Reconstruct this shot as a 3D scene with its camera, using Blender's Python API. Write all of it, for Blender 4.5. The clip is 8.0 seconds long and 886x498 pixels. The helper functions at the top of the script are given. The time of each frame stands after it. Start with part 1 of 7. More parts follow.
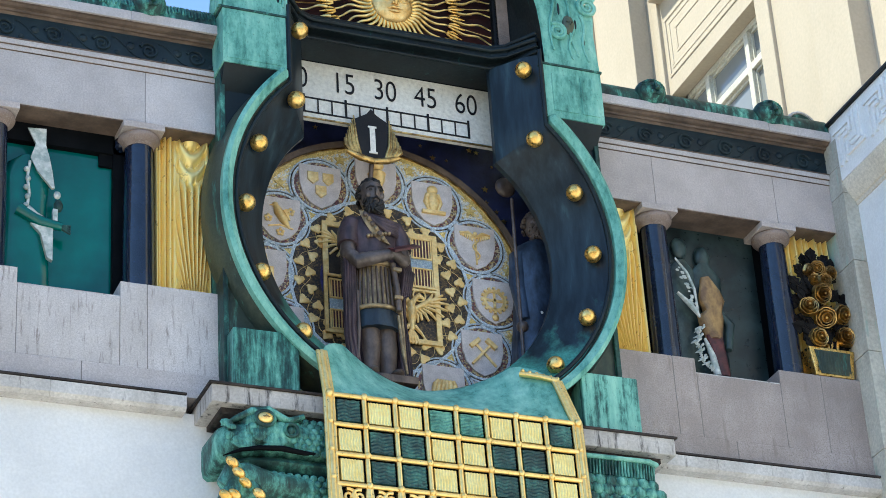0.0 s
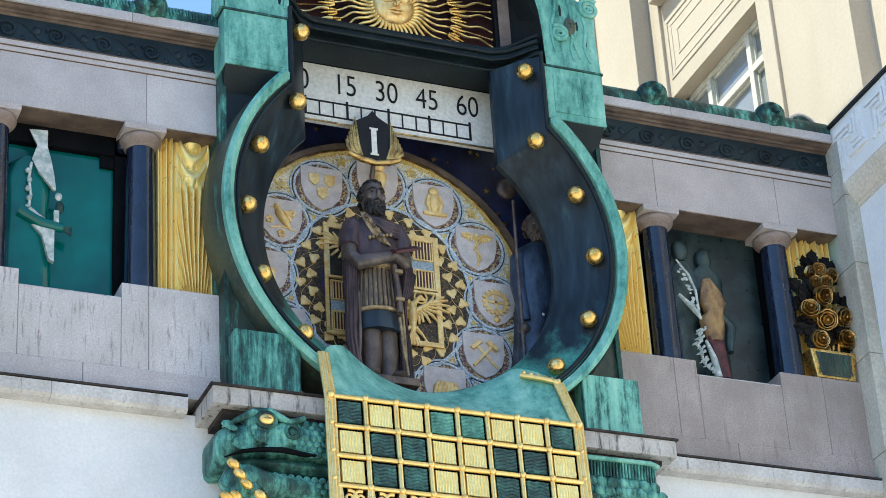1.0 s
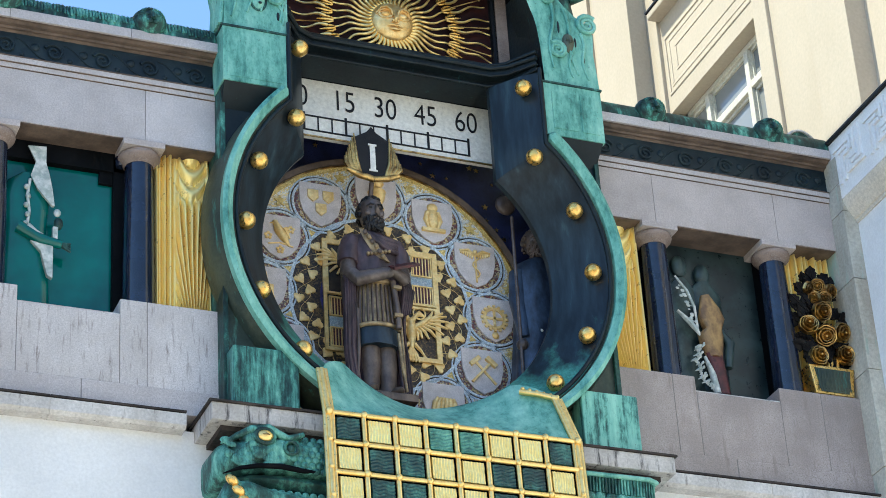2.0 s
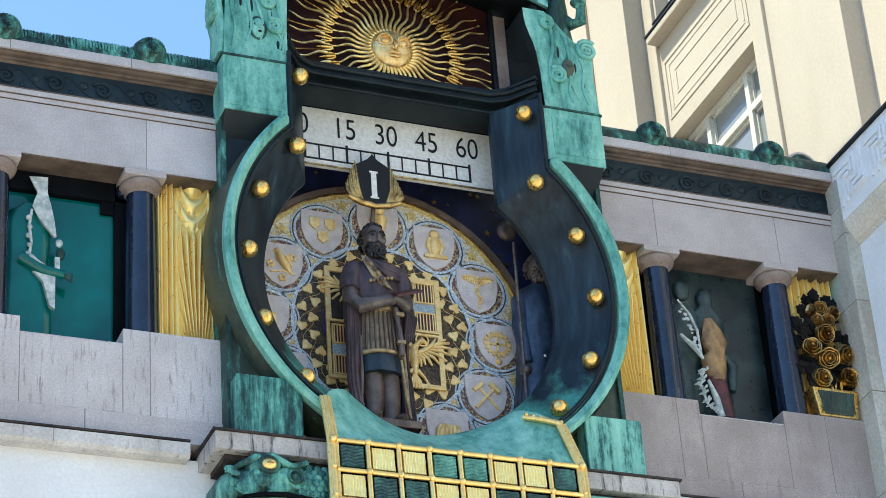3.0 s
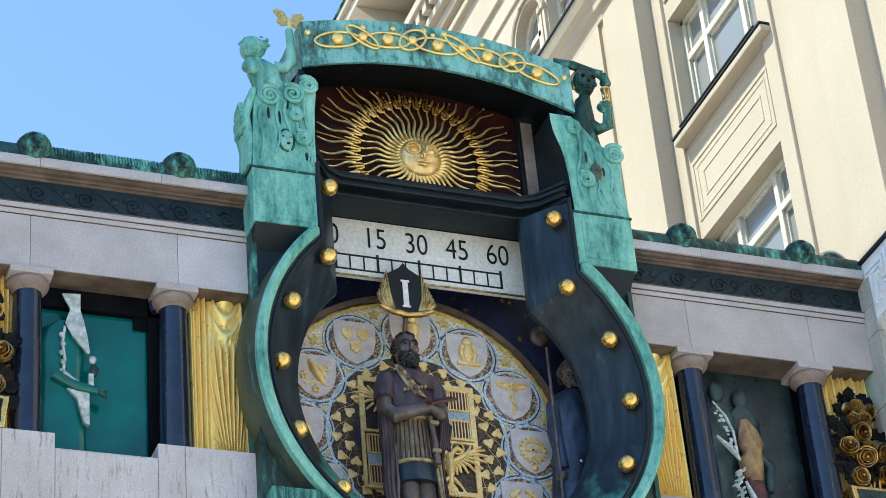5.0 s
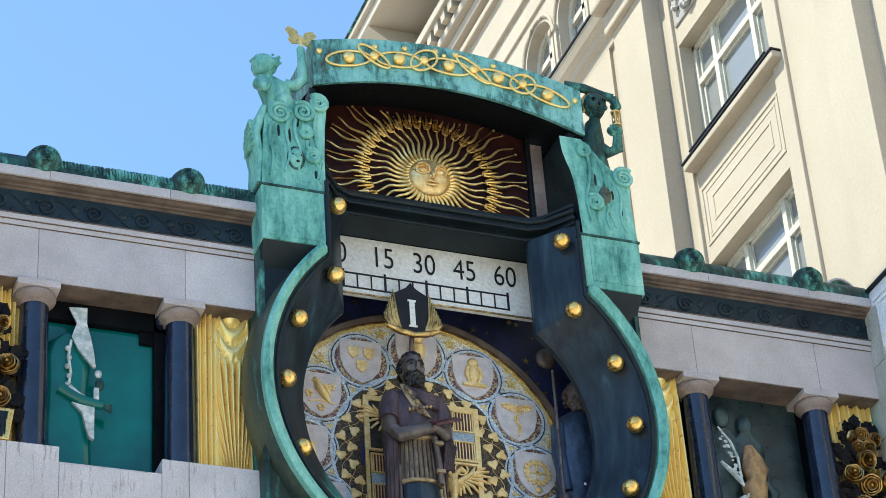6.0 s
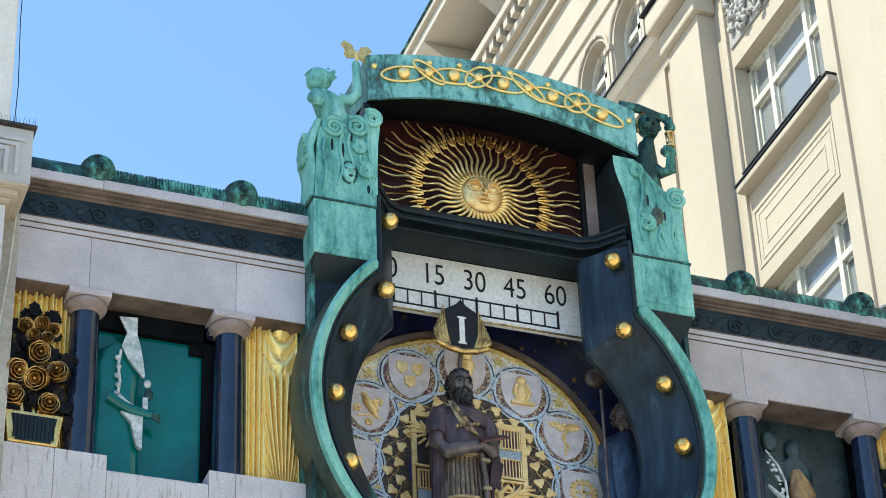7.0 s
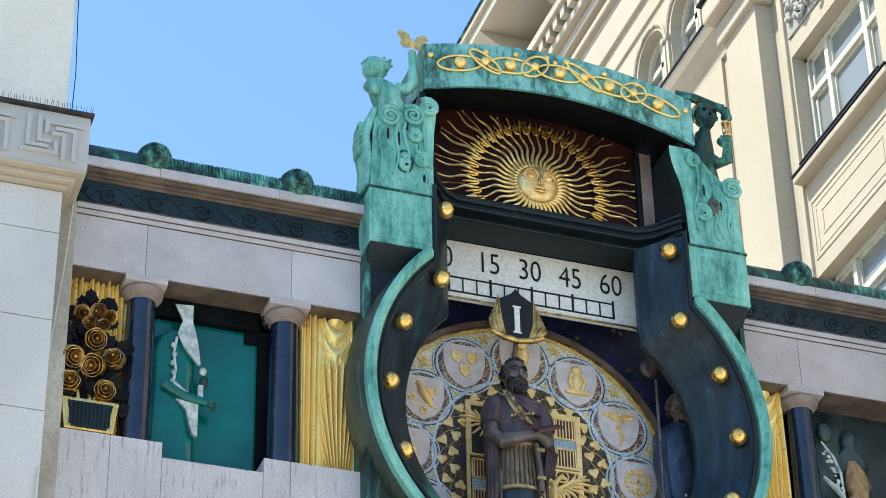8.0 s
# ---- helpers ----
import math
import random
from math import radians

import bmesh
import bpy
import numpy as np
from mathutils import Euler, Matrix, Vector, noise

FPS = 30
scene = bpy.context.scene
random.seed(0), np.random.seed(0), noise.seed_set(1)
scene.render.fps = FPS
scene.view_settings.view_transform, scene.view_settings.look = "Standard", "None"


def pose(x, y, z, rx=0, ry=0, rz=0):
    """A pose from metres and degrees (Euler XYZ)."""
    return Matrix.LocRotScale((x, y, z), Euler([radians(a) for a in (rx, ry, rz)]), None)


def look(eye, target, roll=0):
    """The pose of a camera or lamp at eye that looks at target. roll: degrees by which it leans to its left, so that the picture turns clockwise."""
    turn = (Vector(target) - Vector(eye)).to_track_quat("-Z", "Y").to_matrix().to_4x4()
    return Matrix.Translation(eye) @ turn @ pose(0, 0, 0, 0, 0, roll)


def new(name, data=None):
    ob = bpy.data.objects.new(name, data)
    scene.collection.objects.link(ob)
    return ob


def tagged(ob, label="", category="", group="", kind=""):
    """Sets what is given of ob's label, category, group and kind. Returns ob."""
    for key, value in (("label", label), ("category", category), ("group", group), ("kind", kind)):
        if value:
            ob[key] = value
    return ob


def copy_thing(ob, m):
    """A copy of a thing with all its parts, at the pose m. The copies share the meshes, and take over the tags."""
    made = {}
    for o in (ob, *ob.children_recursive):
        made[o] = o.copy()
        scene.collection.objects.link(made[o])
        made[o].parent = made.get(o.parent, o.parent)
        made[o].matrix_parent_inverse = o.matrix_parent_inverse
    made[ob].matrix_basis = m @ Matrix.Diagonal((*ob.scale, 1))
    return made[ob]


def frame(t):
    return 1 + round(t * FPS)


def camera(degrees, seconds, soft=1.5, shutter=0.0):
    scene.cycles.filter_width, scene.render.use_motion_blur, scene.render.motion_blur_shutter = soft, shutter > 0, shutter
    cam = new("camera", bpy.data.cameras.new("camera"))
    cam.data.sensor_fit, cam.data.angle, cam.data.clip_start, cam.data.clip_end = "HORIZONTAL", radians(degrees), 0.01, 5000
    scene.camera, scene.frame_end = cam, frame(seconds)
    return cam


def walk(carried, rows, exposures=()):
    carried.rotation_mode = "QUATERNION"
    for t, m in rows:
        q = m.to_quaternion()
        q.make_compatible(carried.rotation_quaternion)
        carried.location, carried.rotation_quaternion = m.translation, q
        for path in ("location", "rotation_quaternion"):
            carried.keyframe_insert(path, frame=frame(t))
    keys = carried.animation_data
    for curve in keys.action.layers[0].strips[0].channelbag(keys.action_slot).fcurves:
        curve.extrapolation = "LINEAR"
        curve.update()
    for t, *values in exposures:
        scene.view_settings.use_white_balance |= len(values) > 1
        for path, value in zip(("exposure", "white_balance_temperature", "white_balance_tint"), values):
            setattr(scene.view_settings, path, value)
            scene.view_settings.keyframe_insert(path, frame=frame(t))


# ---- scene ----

# ---------------------------------------------------------------- camera
EYE = (-9.961, -23.557, 1.60)
cam = camera(20.332, 8.0, soft=0.55)
TURNS = [(0, 23.647, 29.397, -3.79), (0.5, 23.613, 29.374, -3.761), (1, 23.615, 29.439, -3.728),
         (1.5, 23.649, 29.61, -3.686), (3, 23.674, 30.423, -4.387), (3.5, 23.572, 30.945, -4.907),
         (4, 23.312, 31.713, -5.355), (4.5, 23.047, 32.46, -5.593), (6, 22.894, 33.457, -4.359),
         (6.5, 22.344, 33.642, -3.38), (7, 21.501, 33.915, -2.387), (7.5, 20.511, 33.993, -1.547),
         (8, 19.946, 33.706, -1.261)]


def aim(yaw, pitch, roll):
    return pose(*EYE, 90 + pitch, 0, -yaw) @ pose(0, 0, 0, 0, 0, roll)


walk(cam, [(t, aim(yaw, pitch, roll)) for t, yaw, pitch, roll in TURNS],
     exposures=[(0, 1.68, 6300, 0), (3, 1.68, 6300, 0), (6, 1.64, 6300, 0), (8, 1.65, 6300, 0)])

# ---------------------------------------------------------------- light
SUN_EL, SUN_TO = radians(56), Vector((-0.98, 0.2, 0)).normalized()
world = bpy.data.worlds.new("sky")
scene.world = world
world.use_nodes = True
wn = world.node_tree.nodes
sky = wn.new("ShaderNodeTexSky")
sky.sky_type, sky.sun_disc = "NISHITA", False
sky.sun_elevation, sky.sun_rotation = SUN_EL, math.atan2(SUN_TO.x, SUN_TO.y)
sky.air_density, sky.dust_density, sky.ozone_density = 1.0, 0.0, 2.4
sky.altitude = 2200
wn["Background"].inputs["Strength"].default_value = 0.13
world.node_tree.links.new(sky.outputs[0], wn["Background"].inputs["Color"])
sun_data = bpy.data.lights.new("sun", "SUN")
sun_data.energy, sun_data.angle, sun_data.color = 2.5, radians(0.5), (1.0, 0.93, 0.8)
sun = new("sun", sun_data)
to_sun = SUN_TO * math.cos(SUN_EL) + Vector((0, 0, math.sin(SUN_EL)))
sun.matrix_world = look(to_sun * 100, (0, 0, 0))

# ---------------------------------------------------------------- materials


def node_mat(name):
    m = bpy.data.materials.new(name)
    m.use_nodes = True
    nt = m.node_tree
    return m, nt, nt.nodes["Principled BSDF"]


def noise_node(nt, scale, stretch=(1, 1, 1), detail=6.0, rough=0.6, coords="Object"):
    tc, mp, nz = (nt.nodes.new("ShaderNode" + k) for k in ("TexCoord", "Mapping", "TexNoise"))
    mp.inputs["Scale"].default_value = stretch
    nt.links.new(tc.outputs[coords], mp.inputs[0])
    nt.links.new(mp.outputs[0], nz.inputs["Vector"])
    nz.inputs["Scale"].default_value, nz.inputs["Detail"].default_value = scale, detail
    nz.inputs["Roughness"].default_value = rough
    return nz


def ramp_node(nt, src, stops):
    r = nt.nodes.new("ShaderNodeValToRGB")
    els = r.color_ramp.elements
    while len(els) < len(stops):
        els.new(0.5)
    for e, (p, c) in zip(els, stops):
        e.position = p
        e.color = (*c, 1) if len(c) == 3 else c
    nt.links.new(src, r.inputs[0])
    return r


def mix_node(nt, fac, a, b, mode="MIX"):
    m = nt.nodes.new("ShaderNodeMix")
    m.data_type, m.blend_type = "RGBA", mode
    for sock, v in ((m.inputs[0], fac), (m.inputs[6], a), (m.inputs[7], b)):
        if isinstance(v, (int, float)):
            sock.default_value = v
        elif isinstance(v, tuple):
            sock.default_value = (*v, 1)
        else:
            nt.links.new(v, sock)
    return m.outputs[2]


def bump_node(nt, bsdf, src, strength, dist=0.02):
    b = nt.nodes.new("ShaderNodeBump")
    b.inputs["Strength"].default_value, b.inputs["Distance"].default_value = strength, dist
    nt.links.new(src, b.inputs["Height"])
    nt.links.new(b.outputs[0], bsdf.inputs["Normal"])


def surface(name, light, dark, rough=0.6, metal=0.0, grain=60.0, blot=2.0, streak=0.0, lo=0.4, hi=0.62, bump=0.2,
            speck=None, speck_scale=140.0, per_object=0.0, spec=None, cover=None, cover_at=0.6, grit=0.72, cover_scale=9.0):
    """Grain, blotches and optional downward streaks between two colours, with a few specks."""
    m, nt, b = node_mat(name)
    big = noise_node(nt, blot, (1, 1, 1 - 0.85 * streak), 5)
    fine = noise_node(nt, grain, (1, 1, 1), 4)
    r = ramp_node(nt, big.outputs[0], [(lo, dark), (hi, light)])
    g = ramp_node(nt, fine.outputs[0], [(0.3, (grit,) * 3), (0.7, (1.12, 1.12, 1.12))])
    col = mix_node(nt, 0.8, r.outputs[0], g.outputs[0], "MULTIPLY")
    if cover:
        st = noise_node(nt, cover_scale, (1, 1, 0.14), 7, 0.7)
        cr = ramp_node(nt, st.outputs[0], [(cover_at, (0, 0, 0)), (cover_at + 0.12, (1, 1, 1))])
        col = mix_node(nt, cr.outputs[0], col, cover)
    if speck:
        sp = noise_node(nt, speck_scale, (1, 1, 1), 2, 0.5)
        sr = ramp_node(nt, sp.outputs[0], [(0.56, (0, 0, 0)), (0.64, (1, 1, 1))])
        col = mix_node(nt, sr.outputs[0], col, speck)
    if per_object:
        oi = nt.nodes.new("ShaderNodeObjectInfo")
        orr = ramp_node(nt, oi.outputs["Random"], [(0.0, (1 - per_object,) * 3), (1.0, (1 + per_object,) * 3)])
        col = mix_node(nt, 1.0, col, orr.outputs[0], "MULTIPLY")
    nt.links.new(col, b.inputs["Base Color"])
    b.inputs["Metallic"].default_value = metal
    rr = ramp_node(nt, fine.outputs[0], [(0.3, (max(rough - 0.1, 0.03),) * 3), (0.7, (min(rough + 0.1, 1),) * 3)])
    nt.links.new(rr.outputs[0], b.inputs["Roughness"])
    if spec is not None:
        b.inputs["Specular IOR Level"].default_value = spec
    if bump:
        bump_node(nt, b, fine.outputs[0], bump)
    return m


GRANITE = surface("granite", (0.58, 0.535, 0.53), (0.47, 0.43, 0.425), 0.75, grain=45, blot=1.4, speck=(0.42, 0.385, 0.38), speck_scale=80, per_object=0.06, bump=0.12, cover=(0.36, 0.32, 0.31), cover_at=0.62)
GRANITE_STAINED = surface("stained_granite", (0.66, 0.62, 0.61), (0.53, 0.49, 0.475), 0.75, grain=45, blot=1.4, streak=0.5, speck=(0.44, 0.405, 0.395), speck_scale=80, per_object=0.05, bump=0.12, cover=(0.25, 0.215, 0.20), cover_at=0.545, cover_scale=17.0)
GRANITE_BROWN = surface("brownish_granite", (0.45, 0.385, 0.36), (0.34, 0.285, 0.26), 0.75, grain=45, blot=1.6, streak=0.3, speck=(0.27, 0.23, 0.21), speck_scale=70, per_object=0.05, bump=0.12, cover=(0.25, 0.205, 0.18), cover_at=0.57)
GRANITE_EAST = surface("pinkish_granite", (0.54, 0.475, 0.455), (0.44, 0.385, 0.365), 0.75, grain=45, blot=1.4, speck=(0.39, 0.34, 0.325), speck_scale=80, per_object=0.05, bump=0.12, cover=(0.32, 0.27, 0.25), cover_at=0.62)
GRANITE_TRIM = surface("granite_trim", (0.36, 0.275, 0.23), (0.22, 0.16, 0.13), 0.75, grain=45, blot=2.2, speck=(0.28, 0.23, 0.21), speck_scale=70, bump=0.12)
BROWNSTONE = surface("brown_moulding", (0.17, 0.12, 0.09), (0.085, 0.06, 0.046), 0.75, grain=30, blot=3, streak=0.4)
PLASTER = surface("white_plaster", (0.80, 0.80, 0.80), (0.72, 0.72, 0.72), 0.85, grain=30, blot=0.8, bump=0.03, grit=0.95)
PLASTER_GREY = surface("grey_white_render", (0.60, 0.575, 0.54), (0.53, 0.505, 0.47), 0.85, grain=30, blot=0.8, streak=0.5, bump=0.05, grit=0.93)
# Cream paint, raised in brightness to carry sunlight on the upper storey
PLASTER_SUNLIT = surface("sunlit_cream_render", (0.84, 0.76, 0.64), (0.76, 0.68, 0.56), 0.85, grain=30, blot=0.6, streak=0.5, bump=0.05, grit=0.93)
KEY_STONE = surface("dull_white_stone", (0.50, 0.475, 0.44), (0.44, 0.415, 0.38), 0.85, grain=30, blot=0.6, bump=0.04, grit=0.95)
TAN_STONE = surface("tan_moulding_stone", (0.46, 0.385, 0.295), (0.39, 0.32, 0.24), 0.85, grain=30, blot=0.8, bump=0.04, grit=0.93)
PLASTER_BEIGE = surface("beige_plaster", (0.74, 0.69, 0.60), (0.64, 0.58, 0.49), 0.85, grain=30, blot=0.8, bump=0.05)
CREAM = surface("cream_stucco", (0.465, 0.398, 0.312), (0.425, 0.362, 0.28), 0.85, grain=20, blot=0.5, bump=0.03, streak=0.5, grit=0.94)
CREAM_GREY = surface("grey_stucco", (0.37, 0.352, 0.33), (0.33, 0.315, 0.297), 0.85, grain=20, blot=0.6, bump=0.03, grit=0.94)
WORN_STONE = surface("weathered_stone", (0.60, 0.57, 0.48), (0.40, 0.36, 0.29), 0.85, grain=25, blot=1.6, streak=0.6, cover=(0.30, 0.38, 0.31), cover_at=0.6)
MOSSY_STONE = surface("green_stained_stone", (0.58, 0.57, 0.50), (0.42, 0.40, 0.34), 0.85, grain=25, blot=1.6, streak=0.6, cover=(0.36, 0.50, 0.43), cover_at=0.50, cover_scale=5.0)
LEDGE_STONE = surface("pale_ledge_stone", (0.66, 0.63, 0.60), (0.52, 0.49, 0.46), 0.8, grain=30, blot=2.5, streak=0.6, cover=(0.12, 0.10, 0.088), cover_at=0.60, cover_scale=9.0)
SLAB_STONE = surface("streaked_slab_stone", (0.58, 0.55, 0.52), (0.42, 0.39, 0.36), 0.8, grain=30, blot=2.5, streak=0.6, cover=(0.045, 0.040, 0.040), cover_at=0.53, cover_scale=11.0)
# Soot on upper edges; also the shadow painted below the ledge slabs
DIRT_AND_SHADE = surface("soot_and_shade_black", (0.060, 0.046, 0.040), (0.022, 0.018, 0.016), 0.85, grain=30, blot=5, bump=0.3)
MORTAR = surface("grey_mortar", (0.30, 0.275, 0.26), (0.20, 0.18, 0.17), 0.9, grain=40, blot=3, bump=0.1)
BRONZE_DARK = surface("blackened_bronze", (0.010, 0.020, 0.025), (0.005, 0.010, 0.013), 0.5, 0.0, grain=25, blot=2.2, streak=0.7, lo=0.4, hi=0.65, bump=0.15, cover=(0.030, 0.085, 0.085), cover_at=0.62, spec=0.3)
FRIEZE = surface("dark_green_bronze", (0.018, 0.034, 0.042), (0.008, 0.017, 0.024), 0.5, 0.0, grain=25, blot=2, bump=0.2, spec=0.3)
BRONZE_OLIVE = surface("olive_bronze", (0.10, 0.115, 0.075), (0.035, 0.055, 0.045), 0.5, 0.2, grain=25, blot=2, streak=0.8, bump=0.25, cover=(0.09, 0.29, 0.23), cover_at=0.60, grit=0.6)
GOLD = surface("gilding", (1.0, 0.68, 0.24), (0.90, 0.54, 0.14), 0.30, 0.9, grain=22, blot=5, bump=0.10, per_object=0.05)
GOLD_PALE = surface("pale_gilding", (1.0, 0.74, 0.30), (0.94, 0.64, 0.22), 0.36, 0.85, grain=26, blot=6, bump=0.08, grit=0.88)
GOLD_DRAPE = surface("curtain_gilding", (1.0, 0.80, 0.33), (1.0, 0.77, 0.29), 0.34, 0.45, grain=8, blot=1.5, bump=0.0, grit=0.98, spec=0.3)
GOLD_TILE = surface("gilded_tile", (1.0, 0.83, 0.36), (0.97, 0.75, 0.27), 0.42, 0.65, grain=30, blot=6, bump=0.06, grit=0.9, per_object=0.05)
GOLD_FACE = surface("hammered_gilding", (1.0, 0.76, 0.36), (0.82, 0.52, 0.18), 0.44, 0.7, grain=26, blot=7, bump=0.25, grit=0.8)
GILT_MATTE = surface("matt_gilding", (1.0, 0.77, 0.36), (0.88, 0.59, 0.22), 0.42, 0.25, grain=30, blot=9, bump=0.15, grit=0.8)
HAIR = surface("blackish_bronze", (0.030, 0.026, 0.026), (0.013, 0.012, 0.012), 0.5, 0.2, grain=25, blot=10, bump=0.3)
GOLD_OLD = surface("worn_gilding", (0.80, 0.54, 0.20), (0.30, 0.18, 0.07), 0.34, 1.0, grain=30, blot=7, bump=0.3)
BLACK_LEAF = surface("blackened_leaf", (0.012, 0.010, 0.009), (0.006, 0.005, 0.005), 0.5, 0.0, grain=30, blot=8, bump=0.2, spec=0.12)
COLUMN = surface("polished_dark_stone", (0.012, 0.019, 0.042), (0.007, 0.011, 0.024), 0.09, 0.0, grain=60, blot=3, bump=0.0, spec=0.65, grit=0.93)
# Near-black that puts shade into the colour of recesses, undersides and holes
BLACK_IN = surface("black_and_recess_shade", (0.006, 0.007, 0.009), (0.003, 0.004, 0.005), 0.7, grain=20, blot=2, spec=0.08)
STATUE_TEAL = surface("murky_teal_stone", (0.060, 0.098, 0.092), (0.016, 0.032, 0.033), 0.4, grain=14, blot=5, streak=0.4, bump=0.2)
MARBLE_DARK = surface("dark_green_marble", (0.026, 0.046, 0.047), (0.007, 0.015, 0.017), 0.35, grain=12, blot=2.5, bump=0.02)
ENAMEL = surface("white_enamel", (0.80, 0.79, 0.74), (0.72, 0.70, 0.64), 0.35, grain=20, blot=1.5, bump=0.03)
INK = surface("black_paint", (0.014, 0.014, 0.016), (0.010, 0.010, 0.012), 0.5, spec=0.25)
NIGHT = surface("night_blue_mosaic", (0.022, 0.030, 0.105), (0.010, 0.013, 0.040), 0.35, grain=70, blot=3, bump=0.3)
COPPER_BROWN = surface("brown_copper_sheet", (0.044, 0.012, 0.009), (0.015, 0.005, 0.005), 0.55, 0.0, grain=14, blot=1.8, bump=0.15, spec=0.15)
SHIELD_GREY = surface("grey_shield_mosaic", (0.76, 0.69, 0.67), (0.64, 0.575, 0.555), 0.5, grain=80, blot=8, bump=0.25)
FRAME_PAINT = surface("white_frame_paint", (0.66, 0.62, 0.53), (0.58, 0.55, 0.46), 0.5, grain=30, blot=3, bump=0.03)
BROWN_CLOTH = surface("bronze_brown_paint", (0.17, 0.125, 0.10), (0.08, 0.058, 0.05), 0.45, 0.2, grain=18, blot=6, streak=0.6, bump=0.2)
PURPLE_CLOTH = surface("plum_cloak_paint", (0.105, 0.070, 0.082), (0.036, 0.025, 0.032), 0.5, 0.1, grain=18, blot=6, streak=0.7, bump=0.2)
NAVY_CLOTH = surface("dark_blue_skirt_paint", (0.030, 0.050, 0.072), (0.012, 0.019, 0.028), 0.5, 0.1, grain=18, blot=6, streak=0.7, bump=0.2)
BLUE_CLOTH = surface("blue_robe_paint", (0.050, 0.082, 0.145), (0.015, 0.023, 0.042), 0.45, 0.1, grain=18, blot=6, streak=0.7, bump=0.2)
WHITE_CLOTH = surface("white_robe_paint", (0.64, 0.66, 0.63), (0.34, 0.40, 0.38), 0.5, grain=18, blot=11, bump=0.1)
PAVING = surface("grey_paving", (0.62, 0.56, 0.49), (0.53, 0.48, 0.42), 0.85, grain=3, blot=0.2)
SKIN_BRONZE = surface("brown_bronze", (0.185, 0.145, 0.128), (0.10, 0.078, 0.07), 0.42, 0.3, grain=20, blot=8, bump=0.1)
OCHRE_CLOTH = surface("ochre_cloth_paint", (0.40, 0.25, 0.10), (0.17, 0.095, 0.045), 0.45, 0.1, grain=16, blot=7, streak=0.5, bump=0.2)
DULL_BRONZE = surface("dull_gilt_bronze", (0.50, 0.37, 0.20), (0.24, 0.17, 0.10), 0.5, 0.5, grain=25, blot=8, bump=0.25)
RED_STONE = surface("dark_red_mosaic", (0.12, 0.03, 0.03), (0.05, 0.014, 0.016), 0.5, grain=90, blot=10, bump=0.25)
BLUE_STONE = surface("blue_mosaic", (0.035, 0.03, 0.19), (0.015, 0.013, 0.075), 0.45, grain=90, blot=9, bump=0.25)


def patina(name, stops, streak=0.35, rough=0.55, fine_scale=13.0, run=0.22, pits=0.4):
    """Weathered copper: black, deep green and mint in running blotches."""
    m, nt, b = node_mat(name)
    big = noise_node(nt, 3.2, (1, 1, streak), 7, 0.62)
    small = noise_node(nt, fine_scale, (1, 1, 0.5), 8, 0.72)
    drip = noise_node(nt, 9.0, (1, 1, 0.09), 6, 0.65)
    v = mix_node(nt, 0.42, big.outputs[0], small.outputs[0])
    v = mix_node(nt, run, v, drip.outputs[0])
    r = ramp_node(nt, v, stops)
    pit = noise_node(nt, 34.0, (1, 1, 0.6), 8, 0.75)
    pr = ramp_node(nt, pit.outputs[0], [(0.58, (1, 1, 1)), (0.68, (pits, pits, pits))])
    nt.links.new(mix_node(nt, 1.0, r.outputs[0], pr.outputs[0], "MULTIPLY"), b.inputs["Base Color"])
    b.inputs["Roughness"].default_value, b.inputs["Specular IOR Level"].default_value = rough, 0.35
    bump_node(nt, b, v, 0.5, 0.03)
    return m


TEAL = patina("verdigris", [(0.35, (0.020, 0.065, 0.056)), (0.42, (0.075, 0.25, 0.205)), (0.50, (0.17, 0.43, 0.35)), (0.62, (0.32, 0.61, 0.50))])
BEAST_GREEN = patina("beast_verdigris", [(0.40, (0.007, 0.020, 0.020)), (0.475, (0.026, 0.090, 0.076)), (0.535, (0.095, 0.30, 0.245)), (0.61, (0.24, 0.55, 0.44))], 0.45, 0.5, 15.0, 0.3)
STREAKED_LIGHT = patina("pale_running_verdigris", [(0.39, (0.010, 0.040, 0.038)), (0.44, (0.05, 0.17, 0.145)), (0.49, (0.17, 0.44, 0.36)), (0.60, (0.30, 0.60, 0.49))], 0.2, 0.5, 18.0, 0.5)
STREAKED = patina("running_verdigris", [(0.42, (0.008, 0.030, 0.030)), (0.47, (0.022, 0.085, 0.074)), (0.53, (0.085, 0.28, 0.23)), (0.60, (0.24, 0.55, 0.45))], 0.2, 0.5, 18.0, 0.5)
TILE_GREEN = patina("dark_green_enamel", [(0.42, (0.012, 0.036, 0.040)), (0.50, (0.026, 0.080, 0.078)), (0.58, (0.060, 0.19, 0.165)), (0.66, (0.13, 0.34, 0.28))], 0.8, 0.3, 24.0, 0.1)
TILE_MINT = patina("mint_green_enamel", [(0.40, (0.030, 0.10, 0.085)), (0.50, (0.085, 0.27, 0.22)), (0.62, (0.20, 0.47, 0.38))], 0.8, 0.3, 24.0, 0.1)
TEAL_BLUE = patina("blue_green_patina", [(0.39, (0.060, 0.045, 0.028)), (0.445, (0.055, 0.17, 0.15)), (0.51, (0.19, 0.44, 0.40)), (0.61, (0.30, 0.58, 0.52))], 0.5, 0.5, 16.0)
TEAL_DARK = patina("dark_verdigris", [(0.43, (0.009, 0.022, 0.022)), (0.52, (0.024, 0.078, 0.066)), (0.57, (0.07, 0.25, 0.20)), (0.64, (0.22, 0.53, 0.41))])
